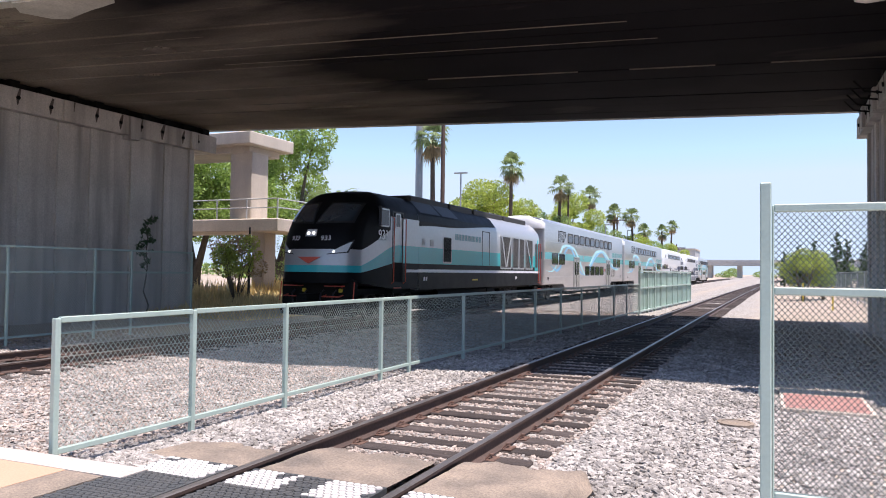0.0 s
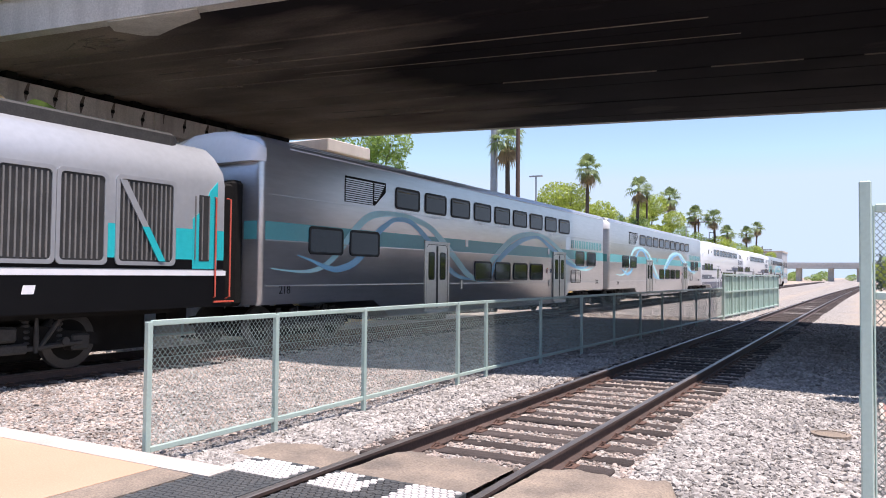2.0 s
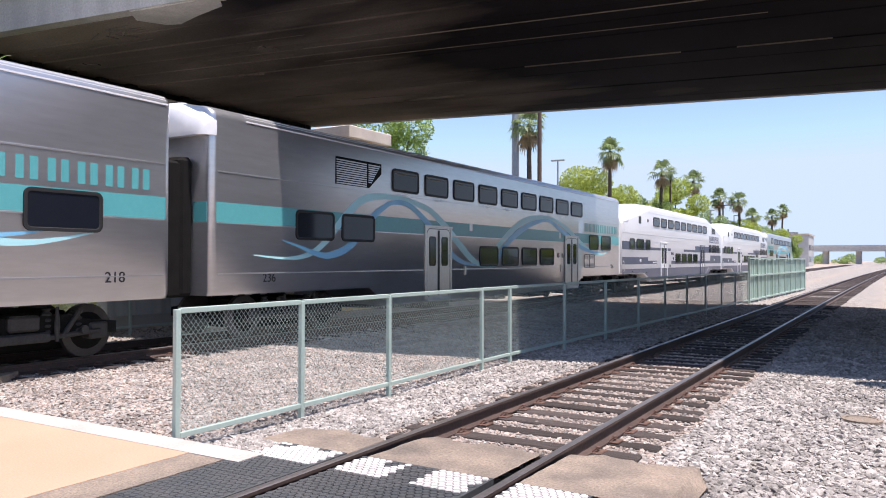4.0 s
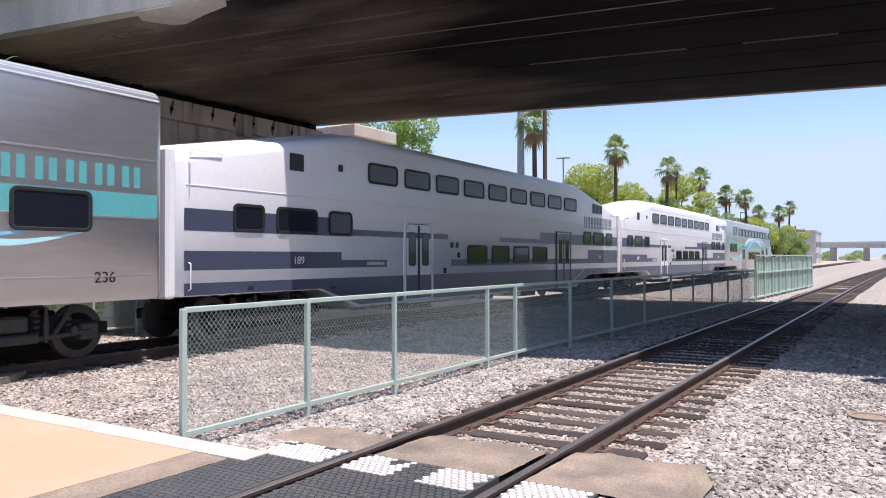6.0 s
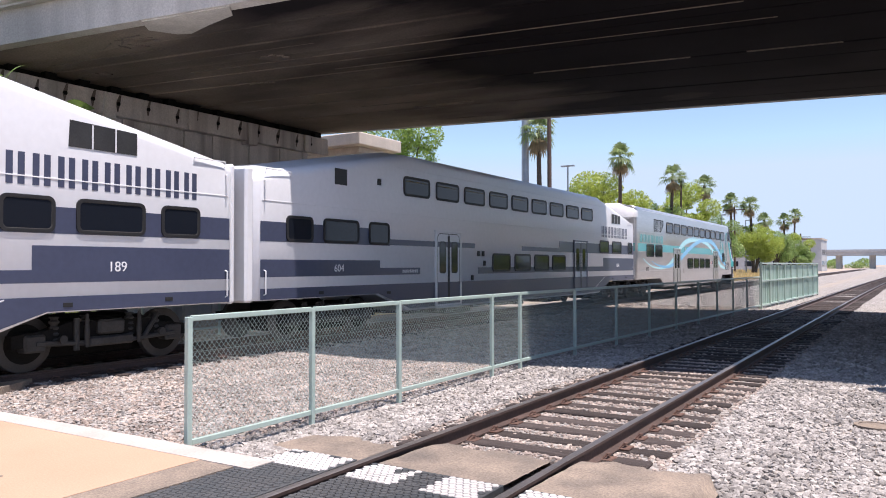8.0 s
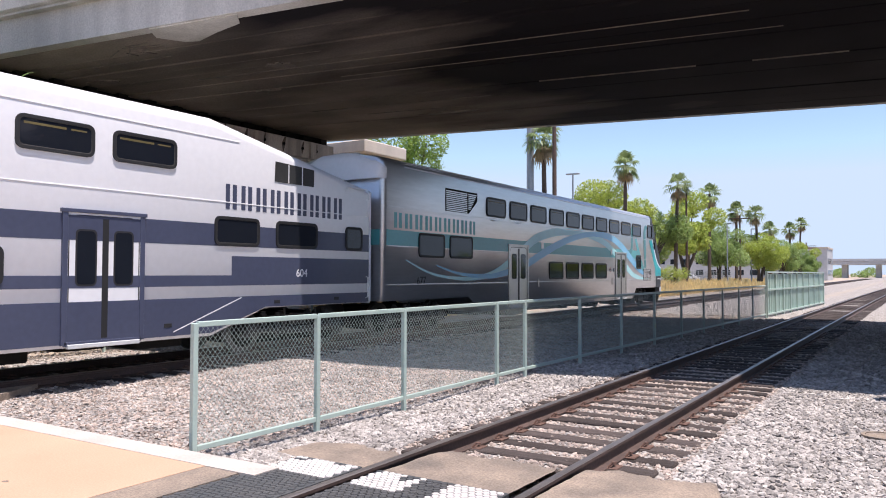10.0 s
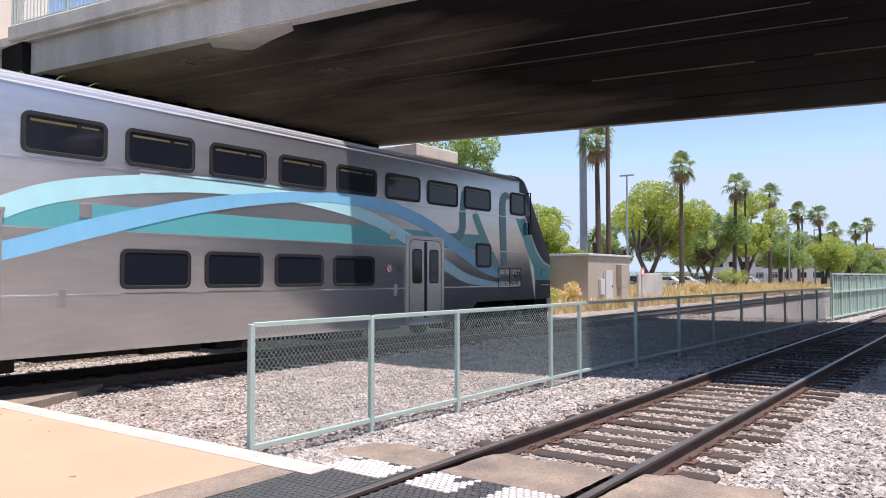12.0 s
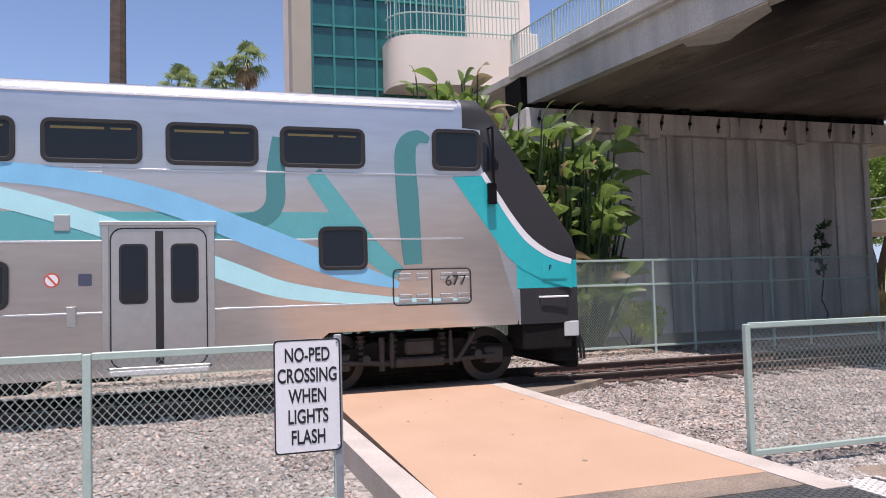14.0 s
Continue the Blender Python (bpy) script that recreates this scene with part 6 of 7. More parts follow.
    # radiator openings with fins and diagonal struts
    for a, b in ((14.8, 16.3), (16.6, 17.45), (17.6, 18.4), (18.7, 19.85)):
        part("radiator_opening", Shape().prism(rounded(a, b, 1.86, 3.32, 0.08), 0, x, x + 0.01), GRILLE, loco, "black radiator opening")
        ro, ri = rounded(a - 0.07, b + 0.07, 1.8, 3.39, 0.1), rounded(a, b, 1.87, 3.32, 0.07)
        part("radiator_frame", Shape().loft([[(x + 0.004, p, q) for p, q in ro], [(x + 0.03, p, q) for p, q in ro], [(x + 0.03, p, q) for p, q in ri], [(x + 0.008, p, q) for p, q in ri]], caps=False), SILVER, loco, "silver opening frame")
        fins = Shape()
        k = a + 0.06
        while k < b - 0.05:
            fins.box(x + 0.008, x + 0.03, k, k + 0.03, 1.9, 3.28)
            k += 0.1
        parts("radiator_fin", fins, FIN, loco)
    st = Shape()
    for (u0, z0), (u1, z1) in (((14.9, 3.3), (15.5, 1.9)), ((16.2, 3.3), (15.6, 1.9)), ((18.75, 3.3), (19.6, 1.9))):
        d = 0.07
        st.prism([(u0 - d, z0), (u0 + d, z0), (u1 + d, z1), (u1 - d, z1)], 0, x + 0.02, x + 0.045)
    parts("radiator_strut", st, SILVER, loco, "silver diagonal struts")
    end_door = Shape().prism([(20.0, 1.75), (20.62, 1.75), (20.62, 3.5), (20.42, 3.3), (20.3, 2.95), (20.0, 2.72)], 0, x - 0.03, x + 0.012)
    end_panel = part("end_panel", end_door, TEAL_BRIGHT, loco, "bright teal end panel")
    part("end_opening", Shape().box(x, x + 0.016, 20.17, 20.43, 1.9, 3.2), GRILLE, end_panel)
    fins = Shape()
    for a in (20.2, 20.265, 20.33, 20.395):
        fins.box(x + 0.014, x + 0.03, a, a + 0.025, 1.93, 3.17)
    parts("end_fin", fins, FIN, end_panel)
    part("teal_strut", Shape().prism([(19.16, 2.5), (19.31, 2.5), (19.68, 1.88), (19.53, 1.88)], 0, x + 0.022, x + 0.048), TEAL_BRIGHT, loco, "teal foot of a diagonal strut")
    # underframe: tank, steps, bogies
    u = Shape()
    u.box(-1.35, 1.35, 7.2, 13.8, 0.2, 1.02, 0.1)
    u.box(-1.2, 1.2, 1.2, 20.2, 0.9, 1.08)
    u.box(-0.6, 0.6, 1.4, 20.0, 0.22, 0.92)
    u.box(-1.3, 1.3, 0.95, 1.3, 0.25, 1.4, 0.05)
    u.box(-0.2, 0.2, 0.15, 1.0, 0.65, 0.95, 0.04)
    u.box(-1.25, 1.25, 0.8, 0.96, 0.28, 0.6, 0.04)
    u.box(-0.2, 0.2, 20.4, 21.0, 0.65, 0.95, 0.04)
    for a in (3.2, 20.2):
        for k in range(3):
            u.box(1.2, 1.5, a, a + 0.65, 0.4 + 0.3 * k, 0.44 + 0.3 * k)
    for a, b in ((13.3, 14.2), (7.2, 8.1)):
        u.tube([(1.25, a, 0.85), (1.25, b, 0.85)], 0.16, 10)
    tread = Shape()
    for a in (3.2, 20.2):
        for z in (0.76, 1.08):
            tread.box(1.5, 1.53, a + 0.05, a + 0.6, z, z + 0.035, 0.004)
    parts("step_tread", tread, RED_PAINT, loco, "red step edges")
    st = Shape()
    for a, b in ((5.6, 5.72), (5.8, 5.92), (17.0, 17.2)):
        st.prism([(a, 1.32), (b, 1.32), (b + 0.03, 1.46), (a + 0.03, 1.46)], 0, 1.513, 1.517)
    parts("white_sticker", st, SIGN_WHITE, loco)
    part("underframe", u, UNDER, loco, "black underframe and fuel tank")
    bits = Shape()
    for sg in (-1, 1):
        bits.tube([(sg * 0.45, 0.9, 1.18), (sg * 0.45, 0.72, 1.18), (sg * 1.05, 0.72, 1.18), (sg * 1.05, 0.9, 1.18)], 0.018, 6)
        bits.tube([(sg * 0.4, 0.9, 0.9), (sg * 0.4, 0.66, 0.86), (sg * 1.0, 0.66, 0.86), (sg * 1.0, 0.9, 0.9)], 0.018, 6)
        bits.tube([(sg * 1.34, 1.0, 1.3), (sg * 1.34, 0.92, 0.7)], 0.018, 6)
    parts("grab_iron", bits, RED_PAINT, loco, "red grab irons on the pilot")
    valves = Shape()
    for xx in (-0.4, 0.92):
        valves.box(xx - 0.045, xx + 0.045, 0.82, 0.96, 0.99, 1.1, 0.02)
    parts("hose_valve", valves, YELLOW, loco, "yellow hose valve")
    hoses = Shape()
    for xx in (-0.75, -0.3, 0.3, 0.75):
        hoses.tube([(xx, 0.92, 1.05), (xx, 0.75, 0.95), (xx * 0.9, 0.7, 0.55), (xx * 0.8, 0.8, 0.5)], 0.03, 6)
    parts("air_hose", hoses, INK, loco)
    part("yellow_plate", Shape().box(x + 0.02, x + 0.03, 11.0, 11.6, 1.3, 1.36), YELLOW, loco)
    for uc in (4.3, 16.9):
        bogie(loco, uc, WHEELS, 2.75, 0.5)
    # true spacing along the locomotive: cab further back, rear body longer
    drawn, true = (-1, 0, 3, 8, 12.4, 14.8, 20.1, 20.5, 22), (-0.5, 0.5, 3.5, 8.4, 12.1, 14.5, 19.8, 20.85, 21.6)
    for ob in loco.children_recursive:
        if ob.name.startswith(("wheelset", "loco_number")):
            ob.matrix_basis.translation.y = float(np.interp(ob.matrix_basis.translation.y, drawn, true))
        else:
            ys = [v.co.y for v in ob.data.vertices]
            mid = (min(ys) + max(ys)) / 2
            for v in ob.data.vertices:
                v.co.y = float(np.interp(v.co.y, drawn, true)) if max(ys) - min(ys) > 0.9 else v.co.y + float(np.interp(mid, drawn, true)) - mid
    for i, (w, y, r) in enumerate(WHEELS):
        WHEELS[i] = (w, float(np.interp(y, drawn, true)), r)
    return loco


LOCO = locomotive()
CAR_A = stainless_car("stainless bilevel coach with teal band and aqua swoops", "218")
CAR_B = stainless_car("stainless bilevel coach with pale aqua swoops, second in the train", "236", False, 0.12)
CAR_C = white_car("white bilevel coach with slate blue stripes", "189")
CAR_D = white_car("white bilevel coach with slate blue stripes and riveted end", "604", -0.66, 0.08, 25.2, ((20.3, 21.45), (21.92, 23.2), (24.18, 24.81)), (21.87, 23.08))
CAB = stainless_car("stainless bilevel driving coach with raked black cab", "677", True)

# ---- plants ----


def leaf_cloud(centres, count, size, seed, flat=0.6):
    """Many small leaf quads scattered round clump centres (x, y, z, radius)."""
    rng = np.random.default_rng(seed)
    c = np.array(centres)
    pick = rng.choice(len(c), count, p=c[:, 3] ** 2 / (c[:, 3] ** 2).sum())
    d = rng.normal(size=(count, 3))
    d /= np.linalg.norm(d, axis=1)[:, None]
    rad = c[pick, 3] * rng.uniform(0.45, 1.12, count) ** 0.6
    p = c[pick, :3] + d * rad[:, None] * np.array([1, 1, flat + 0.2])
    a = rng.normal(size=(count, 3))
    a /= np.linalg.norm(a, axis=1)[:, None]
    b = np.cross(a, rng.normal(size=(count, 3)))
    b /= np.linalg.norm(b, axis=1)[:, None]
    s = size * rng.uniform(0.5, 1.3, count)[:, None]
    q = np.stack([p - a * s, p + b * s * 0.45, p + a * s, p - b * s * 0.45], 1)
    sh = Shape()
    sh.v = q.reshape(-1, 3).tolist()
    sh.f = (np.arange(count)[:, None] * 4 + np.arange(4)).tolist()
    sh.m = [0] * count
    return sh


def tree_meshes(seed, height, spread, trunk_h, leaf, count, size):
    """A forked trunk with limbs, and a crown of leaf clumps with gaps."""
    rng = random.Random(seed)
    wood, clumps = Shape(), []
    forks = []
    for k in range(3):
        a = rng.uniform(0, 6.28)
        top = Vector((math.cos(a) * spread * 0.25, math.sin(a) * spread * 0.25, trunk_h * rng.uniform(0.9, 1.2)))
        wood.tube([(0, 0, -0.4), (top.x * 0.2, top.y * 0.2, trunk_h * 0.45), top], [height * 0.03, height * 0.024, height * 0.017], 7)
        forks.append(top)
    for f in forks:
        for k in range(5):
            a, r = rng.uniform(0, 6.28), spread * rng.uniform(0.35, 1.0)
            tip = Vector((math.cos(a) * r, math.sin(a) * r, rng.uniform(trunk_h * 1.15, height * (1.0 - 0.25 * r / spread))))
            mid = f.lerp(tip, 0.5) + Vector((0, 0, height * 0.05))
            wood.tube([f, mid, tip], [height * 0.013, height * 0.008, height * 0.003], 5)
            clumps.append((*tip, spread * rng.uniform(0.24, 0.42)))
            clumps.append((*mid.lerp(tip, 0.4), spread * rng.uniform(0.15, 0.3)))
    clumps.append((0, 0, height * 0.86, spread * 0.4))
    return make_mesh("trunk", wood, TREE_BARK, smooth=True), make_mesh("crown", leaf_cloud(clumps, count, size, seed), leaf, fix=False)


def tree(x, y, z, meshes, turn, scale, label, name="tree", category="tree"):
    t = thing(name, label, category, at=pose(x, y, z, 0, 0, turn) @ Matrix.Scale(scale, 4))
    for n, me in zip(("trunk", "crown"), meshes):
        new(n, me).parent = t
    return t


LIME_A = tree_meshes(11, 10.0, 4.2, 3.0, LEAF_LIME, 20000, 0.155)
LIME_B = tree_meshes(12, 10.0, 3.6, 3.2, LEAF_LIME, 18000, 0.15)
GREEN_A = tree_meshes(13, 10.0, 4.0, 3.0, LEAF_GREEN, 20000, 0.155)
OAK = tree_meshes(14, 11.0, 4.4, 3.5, LEAF_OAK, 34000, 0.12)
for x, y, me, turn, s, label in (
        (-30.2, 79.6, LIME_A, 20, 1.2, "broad lime-green shade tree on the dry bank"),
        (-27.1, 91.1, GREEN_A, 80, 0.97, "mid-green shade tree on the dry bank"),
        (-25.6, 101.8, LIME_B, 140, 1.22, "tall lime-green shade tree on the dry bank"),
        (-23.6, 113.0, GREEN_A, 200, 0.95, "mid-green shade tree by the palm row"),
        (-20.4, 129.0, LIME_A, 260, 0.85, "lime-green shade tree by the palm row"),
        (-19.0, 142.0, GREEN_A, 10, 0.8, "mid-green shade tree by the palm row"),
        (-17.5, 156.0, LIME_B, 75, 0.8, "lime-green shade tree far along the line"),
        (-16.5, 150.0, GREEN_A, 300, 0.66, "dense dark green tree beside the far track"),
        (-30.8, 42.0, OAK, 0, 1.12, "large leafy tree behind the concrete walkway"),
        (-34.0, 37.5, OAK, 120, 0.95, "large leafy tree behind the concrete walkway"),
        (-26.4, 49.5, LIME_B, 30, 0.68, "round yellow-green tree behind the equipment hut"),
        (2.6, 62.0, LIME_A, 45, 0.40, "round bright green bush beside the ballast"),
        (4.2, 66.0, GREEN_A, 145, 0.38, "round green bush beside the ballast"),
        (-40.0, 95.0, GREEN_A, 100, 1.0, "mid-green tree behind the bank"),
        (-38.0, 120.0, LIME_A, 10, 1.0, "lime-green tree behind the bank"),
        (-30.0, 150.0, GREEN_A, 220, 1.0, "mid-green tree behind the bank")):
    tree(x, y, ground_z(x, y), me, turn, s, label)


def conifer_mesh(seed):
    rng = random.Random(seed)
    wood = Shape().tube([(0, 0, -0.3), (0, 0, 9.5)], [0.18, 0.03], 6)
    cl = []
    for k in range(26):
        h = 1.2 + 8.4 * k / 26
        a = rng.uniform(0, 6.28)
        r = 1.9 * (1 - h / 11) * rng.uniform(0.4, 1)
        cl.append((math.cos(a) * r, math.sin(a) * r, h, 0.75 * (1.15 - h / 11)))
    return make_mesh("trunk", wood, TREE_BARK), make_mesh("crown", leaf_cloud(cl, 2200, 0.22, seed), LEAF_DARK, fix=False)


CONIFER = conifer_mesh(31)
for k, (x, y, s) in enumerate(((4.0, 108, 0.62), (6.0, 112, 0.7), (8.6, 110, 0.8), (10.2, 114, 0.72), (12.0, 110, 0.7), (14.5, 113, 0.8), (2.5, 116, 0.55), (-51, 74, 0.75), (-48.5, 80, 0.7), (-38.6, 84, 0.6))):
    tree(x, y, -0.2, CONIFER, 40 * k, s, "dark narrow conifer in the distance", "conifer")


def fan_leaf(sh, base, out, length, rng, droop):
    """A palmate leaf: a stalk, then a fan of pointed segments."""
    side = out.cross(Vector((0, 0, 1)))
    side = side.normalized() if side.length > 1e-3 else Vector((1, 0, 0))
    up = side.cross(out).normalized()
    stalk = base + out * length * 0.5 + Vector((0, 0, -droop * 0.15 * length))
    sh.add([base - side * 0.03, base + side * 0.03, stalk + side * 0.02, stalk - side * 0.02], [(0, 1, 2, 3)])
    n = 11
    for k in range(n):
        a = radians(-100 + 200 * k / (n - 1))
        d = (out * math.cos(a) + side * math.sin(a)).normalized()
        L = length * 0.55 * (1 - 0.25 * abs(a) / 2)
        tip = stalk + d * L + Vector((0, 0, -L * (0.25 + droop * 0.5) * rng.uniform(0.6, 1.3)))
        mid = stalk + d * L * 0.55 + up * 0.04
        w = d.cross(up).normalized() * L * 0.085
        sh.add([stalk, mid + w, tip, mid - w], [(0, 1, 2, 3)])


def fan_palm_meshes(seed, height, thick):
    rng = random.Random(seed)
    bend = rng.uniform(-0.5, 0.5)
    trunk = Shape().tube([(bend * (t / 8) ** 2, 0.3 * bend * t / 8, height * t / 8 - (0.5 if t == 0 else 0)) for t in range(9)], [thick * (1.5 if t == 0 else 1.12 - 0.05 * t) for t in range(9)], 9)
    top = Vector((bend, 0.3 * bend, height))
    green, dry = Shape(), Shape()
    for k in range(34):
        a = rng.uniform(0, 6.283)
        e = radians(rng.uniform(-40, 85))
        out = Vector((math.cos(a) * math.cos(e), math.sin(a) * math.cos(e), math.sin(e)))
        fan_leaf(green, top, out, rng.uniform(1.5, 2.1), rng, 0.35 + 0.5 * max(0, -e))
    for k in range(20):
        a = rng.uniform(0, 6.283)
        e = radians(rng.uniform(-80, -40))
        out = Vector((math.cos(a) * math.cos(e), math.sin(a) * math.cos(e), math.sin(e)))
        fan_leaf(dry, top + Vector((0, 0, -0.3)), out, rng.uniform(1.1, 1.7), rng, 0.8)
    return [("trunk", make_mesh("trunk", trunk, BARK, smooth=True)), ("crown", make_mesh("crown", green, PALM_LEAF, fix=False)), ("dead_fronds", make_mesh("dead_fronds", dry, PALM_DRY, fix=False))]


def fan_palm(x, y, top, kind, turn, label, thick=1.0):
    z = ground_z(x, y)
    t = thing("fan_palm", label, "palm tree", "row of fan palms", at=pose(x, y, z, 0, 0, turn))
    for n, me in kind:
        ob = new(n, me)
        ob.parent = t
        if n == "trunk":
            ob.matrix_basis = Matrix.Diagonal((thick, thick, (top - z) / 13.0, 1))
        else:
            ob.matrix_basis = pose(0, 0, (top - z) - 13.0)


PALMS = [fan_palm_meshes(41 + k, 13.0, 0.24) for k in range(3)]
for k, (x, y, top) in enumerate(((-25.7, 56.5, 13.0), (-25.3, 75.9, 13.2), (-24.3, 91.8, 12.6), (-23.7, 107.4, 12.9), (-23.0, 122.9, 11.6), (-20.6, 128.3, 11.5), (-21.8, 148.4, 10.0), (-19.7, 158.8, 10.4), (-21.5, 188.8, 13.4))):
    fan_palm(x, y, top, PALMS[k % 3], 70 * k, "tall slender fan palm with dry skirt on the bank")
fan_palm(-29.9, -3.4, 21.0, PALMS[1], 30, "very tall thick-trunked palm behind the train", 1.35)
fan_palm(-60.0, 2.9, 20.0, PALMS[0], 10, "tall fan palm behind the train")
fan_palm(-61.5, 1.5, 18.6, PALMS[2], 100, "tall fan palm behind the train")
fan_palm(-60.0, -2.2, 17.8, PALMS[1], 200, "tall fan palm behind the train")


def date_palm(x, y, z, scale, label):
    """A feather palm: arching fronds with two rows of leaflets."""
    rng = random.Random(int(abs(x * 10)))
    t = thing("date_palm", label, "palm tree", at=pose(x, y, z) @ Matrix.Scale(scale, 4))
    part("trunk", Shape().tube([(0, 0, -1.8), (0, 0, 1.8), (0.05, 0, 3.6)], [0.4, 0.3, 0.42], 10), BARK, t, smooth=True)
    s = Shape()
    for k in range(64):
        a = rng.uniform(0, 6.283)
        e = radians(rng.uniform(-18, 86))
        L = rng.uniform(1.7, 2.4)
        pts = []
        for i in range(8):
            q = i / 7
            ee = e - q * q * 0.6
            pts.append(Vector((math.cos(a) * math.cos(ee) * L * q, math.sin(a) * math.cos(ee) * L * q, 3.6 + math.sin(ee) * L * q)))
        side = Vector((-math.sin(a), math.cos(a), 0))
        for i in range(7):
            for j in (0, 0.2, 0.4, 0.6, 0.8):
                p = pts[i].lerp(pts[i + 1], j)
                d = (pts[i + 1] - pts[i]).normalized()
                for sg in (-1, 1):
                    tip = p + side * sg * 0.26 * (1 - 0.5 * i / 7) + d * 0.26 + Vector((0, 0, -0.05))
                    s.add([p, p + d * 0.07, tip + d * 0.02, tip], [(0, 1, 2, 3)])
    part("crown", s, PALM_LEAF, t, fix=False)


date_palm(-24.0, 38.6, 1.5, 1.0, "feather palm with arching fronds by the bank")
date_palm(-30.5, 58.0, 3.0, 0.8, "feather palm behind the equipment hut")
date_palm(-28.5, 62.0, 2.2, 0.8, "feather palm behind the equipment hut")


def broad_leaf_plant(x, y, count, low, high, seed, label):
    """Banana-like leaves on long stalks, some torn, with dry ones hanging."""
    rng = random.Random(seed)
    t = thing("giant_bird_of_paradise", label, "plant", at=pose(x, y, -0.2))
    clumps = [(rng.uniform(-0.9, 0.9), rng.uniform(-0.9, 0.9), low + (high - low) * rng.uniform(0.05, 0.85), rng.uniform(0.35, 0.7)) for k in range(14)]
    part("inner_foliage", leaf_cloud(clumps, 700, 0.34, seed), LEAF_BROAD, t, fix=False)
    for k in range(count):
        a = rng.uniform(0, 6.283)
        h = rng.uniform(low, high)
        r = rng.uniform(0.2, 1.75)
        foot = Vector((math.cos(a) * r * 0.5, math.sin(a) * r * 0.5, 0))
        top = Vector((math.cos(a) * r, math.sin(a) * r, h))
        s = Shape().tube([foot, foot.lerp(top, 0.6), top], [0.06, 0.04, 0.02], 5)
        part("stalk", s, LEAF_DARK, t)
        d = Vector((math.cos(a) * rng.uniform(0.2, 1.0), math.sin(a) * rng.uniform(0.2, 1.0), rng.uniform(0.2, 1.2))).normalized()
        L, w = rng.uniform(0.65, 1.25), rng.uniform(0.10, 0.2)
        side = d.cross(Vector((rng.uniform(-1, 1), rng.uniform(-1, 1), 0.3))).normalized()
        up = side.cross(d)
        rows = []
        for i in range(7):
            q = i / 6
            c = top + d * L * q + Vector((0, 0, -0.55 * L * q * q))
            ww = w * math.sin(math.pi * min(1, 0.12 + q * 0.86)) + 0.01
            rows.append([c - side * ww + up * 0.12 * ww, c, c + side * ww + up * 0.12 * ww])
        part("leaf", Shape().loft(rows, close=False, caps=False), LEAF_BROAD if rng.random() > 0.22 else PALM_DRY, t, fix=False)


broad_leaf_plant(-18.8, 9.5, 190, 1.2, 5.9, 51, "tall broad-leaved plant with torn leaves before the wall")
broad_leaf_plant(-19.0, 8.0, 190, 1.6, 6.5, 52, "tall broad-leaved plant with torn leaves before the wall")
broad_leaf_plant(-20.9, 7.0, 60, 4.4, 8.2, 53, "very tall broad-leaved plant beside the balcony")


def shrub(x, y, r, h, leaf, seed, label, count=2200, size=0.075):
    rng = random.Random(seed)
    t = thing("shrub", label, "shrub", at=pose(x, y, ground_z(x, y)))
    w, cl = Shape(), []
    for k in range(9):
        a = rng.uniform(0, 6.28)
        p = (math.cos(a) * r * rng.uniform(0.1, 0.8), math.sin(a) * r * rng.uniform(0.1, 0.8), h * rng.uniform(0.35, 0.9))
        w.tube([(0, 0, -0.1), p], [0.03, 0.01], 4)
        cl.append((*p, r * rng.uniform(0.25, 0.5)))
    part("stem", w, TREE_BARK, t)
    part("foliage", leaf_cloud(cl, count, size, seed), leaf, t, fix=False)


for x, y, r, h, lf, lb in ((-21.8, 26.6, 1.3, 3.2, LEAF_LIME, "tall straggly sunlit shrub beside the abutment"), (-22.6, 27.6, 1.4, 3.0, PALM_DRY, "dry pinkish shrub beside the abutment"), (-22.3, 35.2, 1.6, 2.4, LEAF_GREEN, "green shrub on the bank"), (-21.3, 37.2, 1.5, 2.0, LEAF_LIME, "yellow-green shrub on the bank"), (-24.5, 38.5, 1.8, 2.6, LEAF_GREEN, "green shrub on the bank"), (-20.4, 36.0, 1.3, 1.5, LEAF_LIME, "yellow flowering weeds on the bank"), (-19.8, 33.5, 1.2, 1.1, DRY_GRASS, "dry yellow weeds on the bank"), (-20.6, 40.6, 1.0, 1.2, DRY_GRASS, "dry yellow weeds by the cabinet"), (-25.5, 44.0, 2.0, 3.2, LEAF_GREEN, "green shrub by the cabinet"), (-27.5, 40.5, 2.2, 3.4, LEAF_GREEN, "green shrub on the bank"), (-22.6, 84.0, 1.8, 2.4, LEAF_LIME, "green shrub at the foot of the palms"), (-20.9, 66.0, 1.1, 1.0, DRY_GRASS, "dry bush on the bank"), (-18.6, 9.2, 1.1, 1.6, LEAF_GREEN, "low green weeds behind the fence"), (-18.4, 11.2, 1.0, 1.2, LEAF_LIME, "low green weeds behind the fence")):
    shrub(x, y, r, h, lf, int(abs(x * 7 + y)), lb)


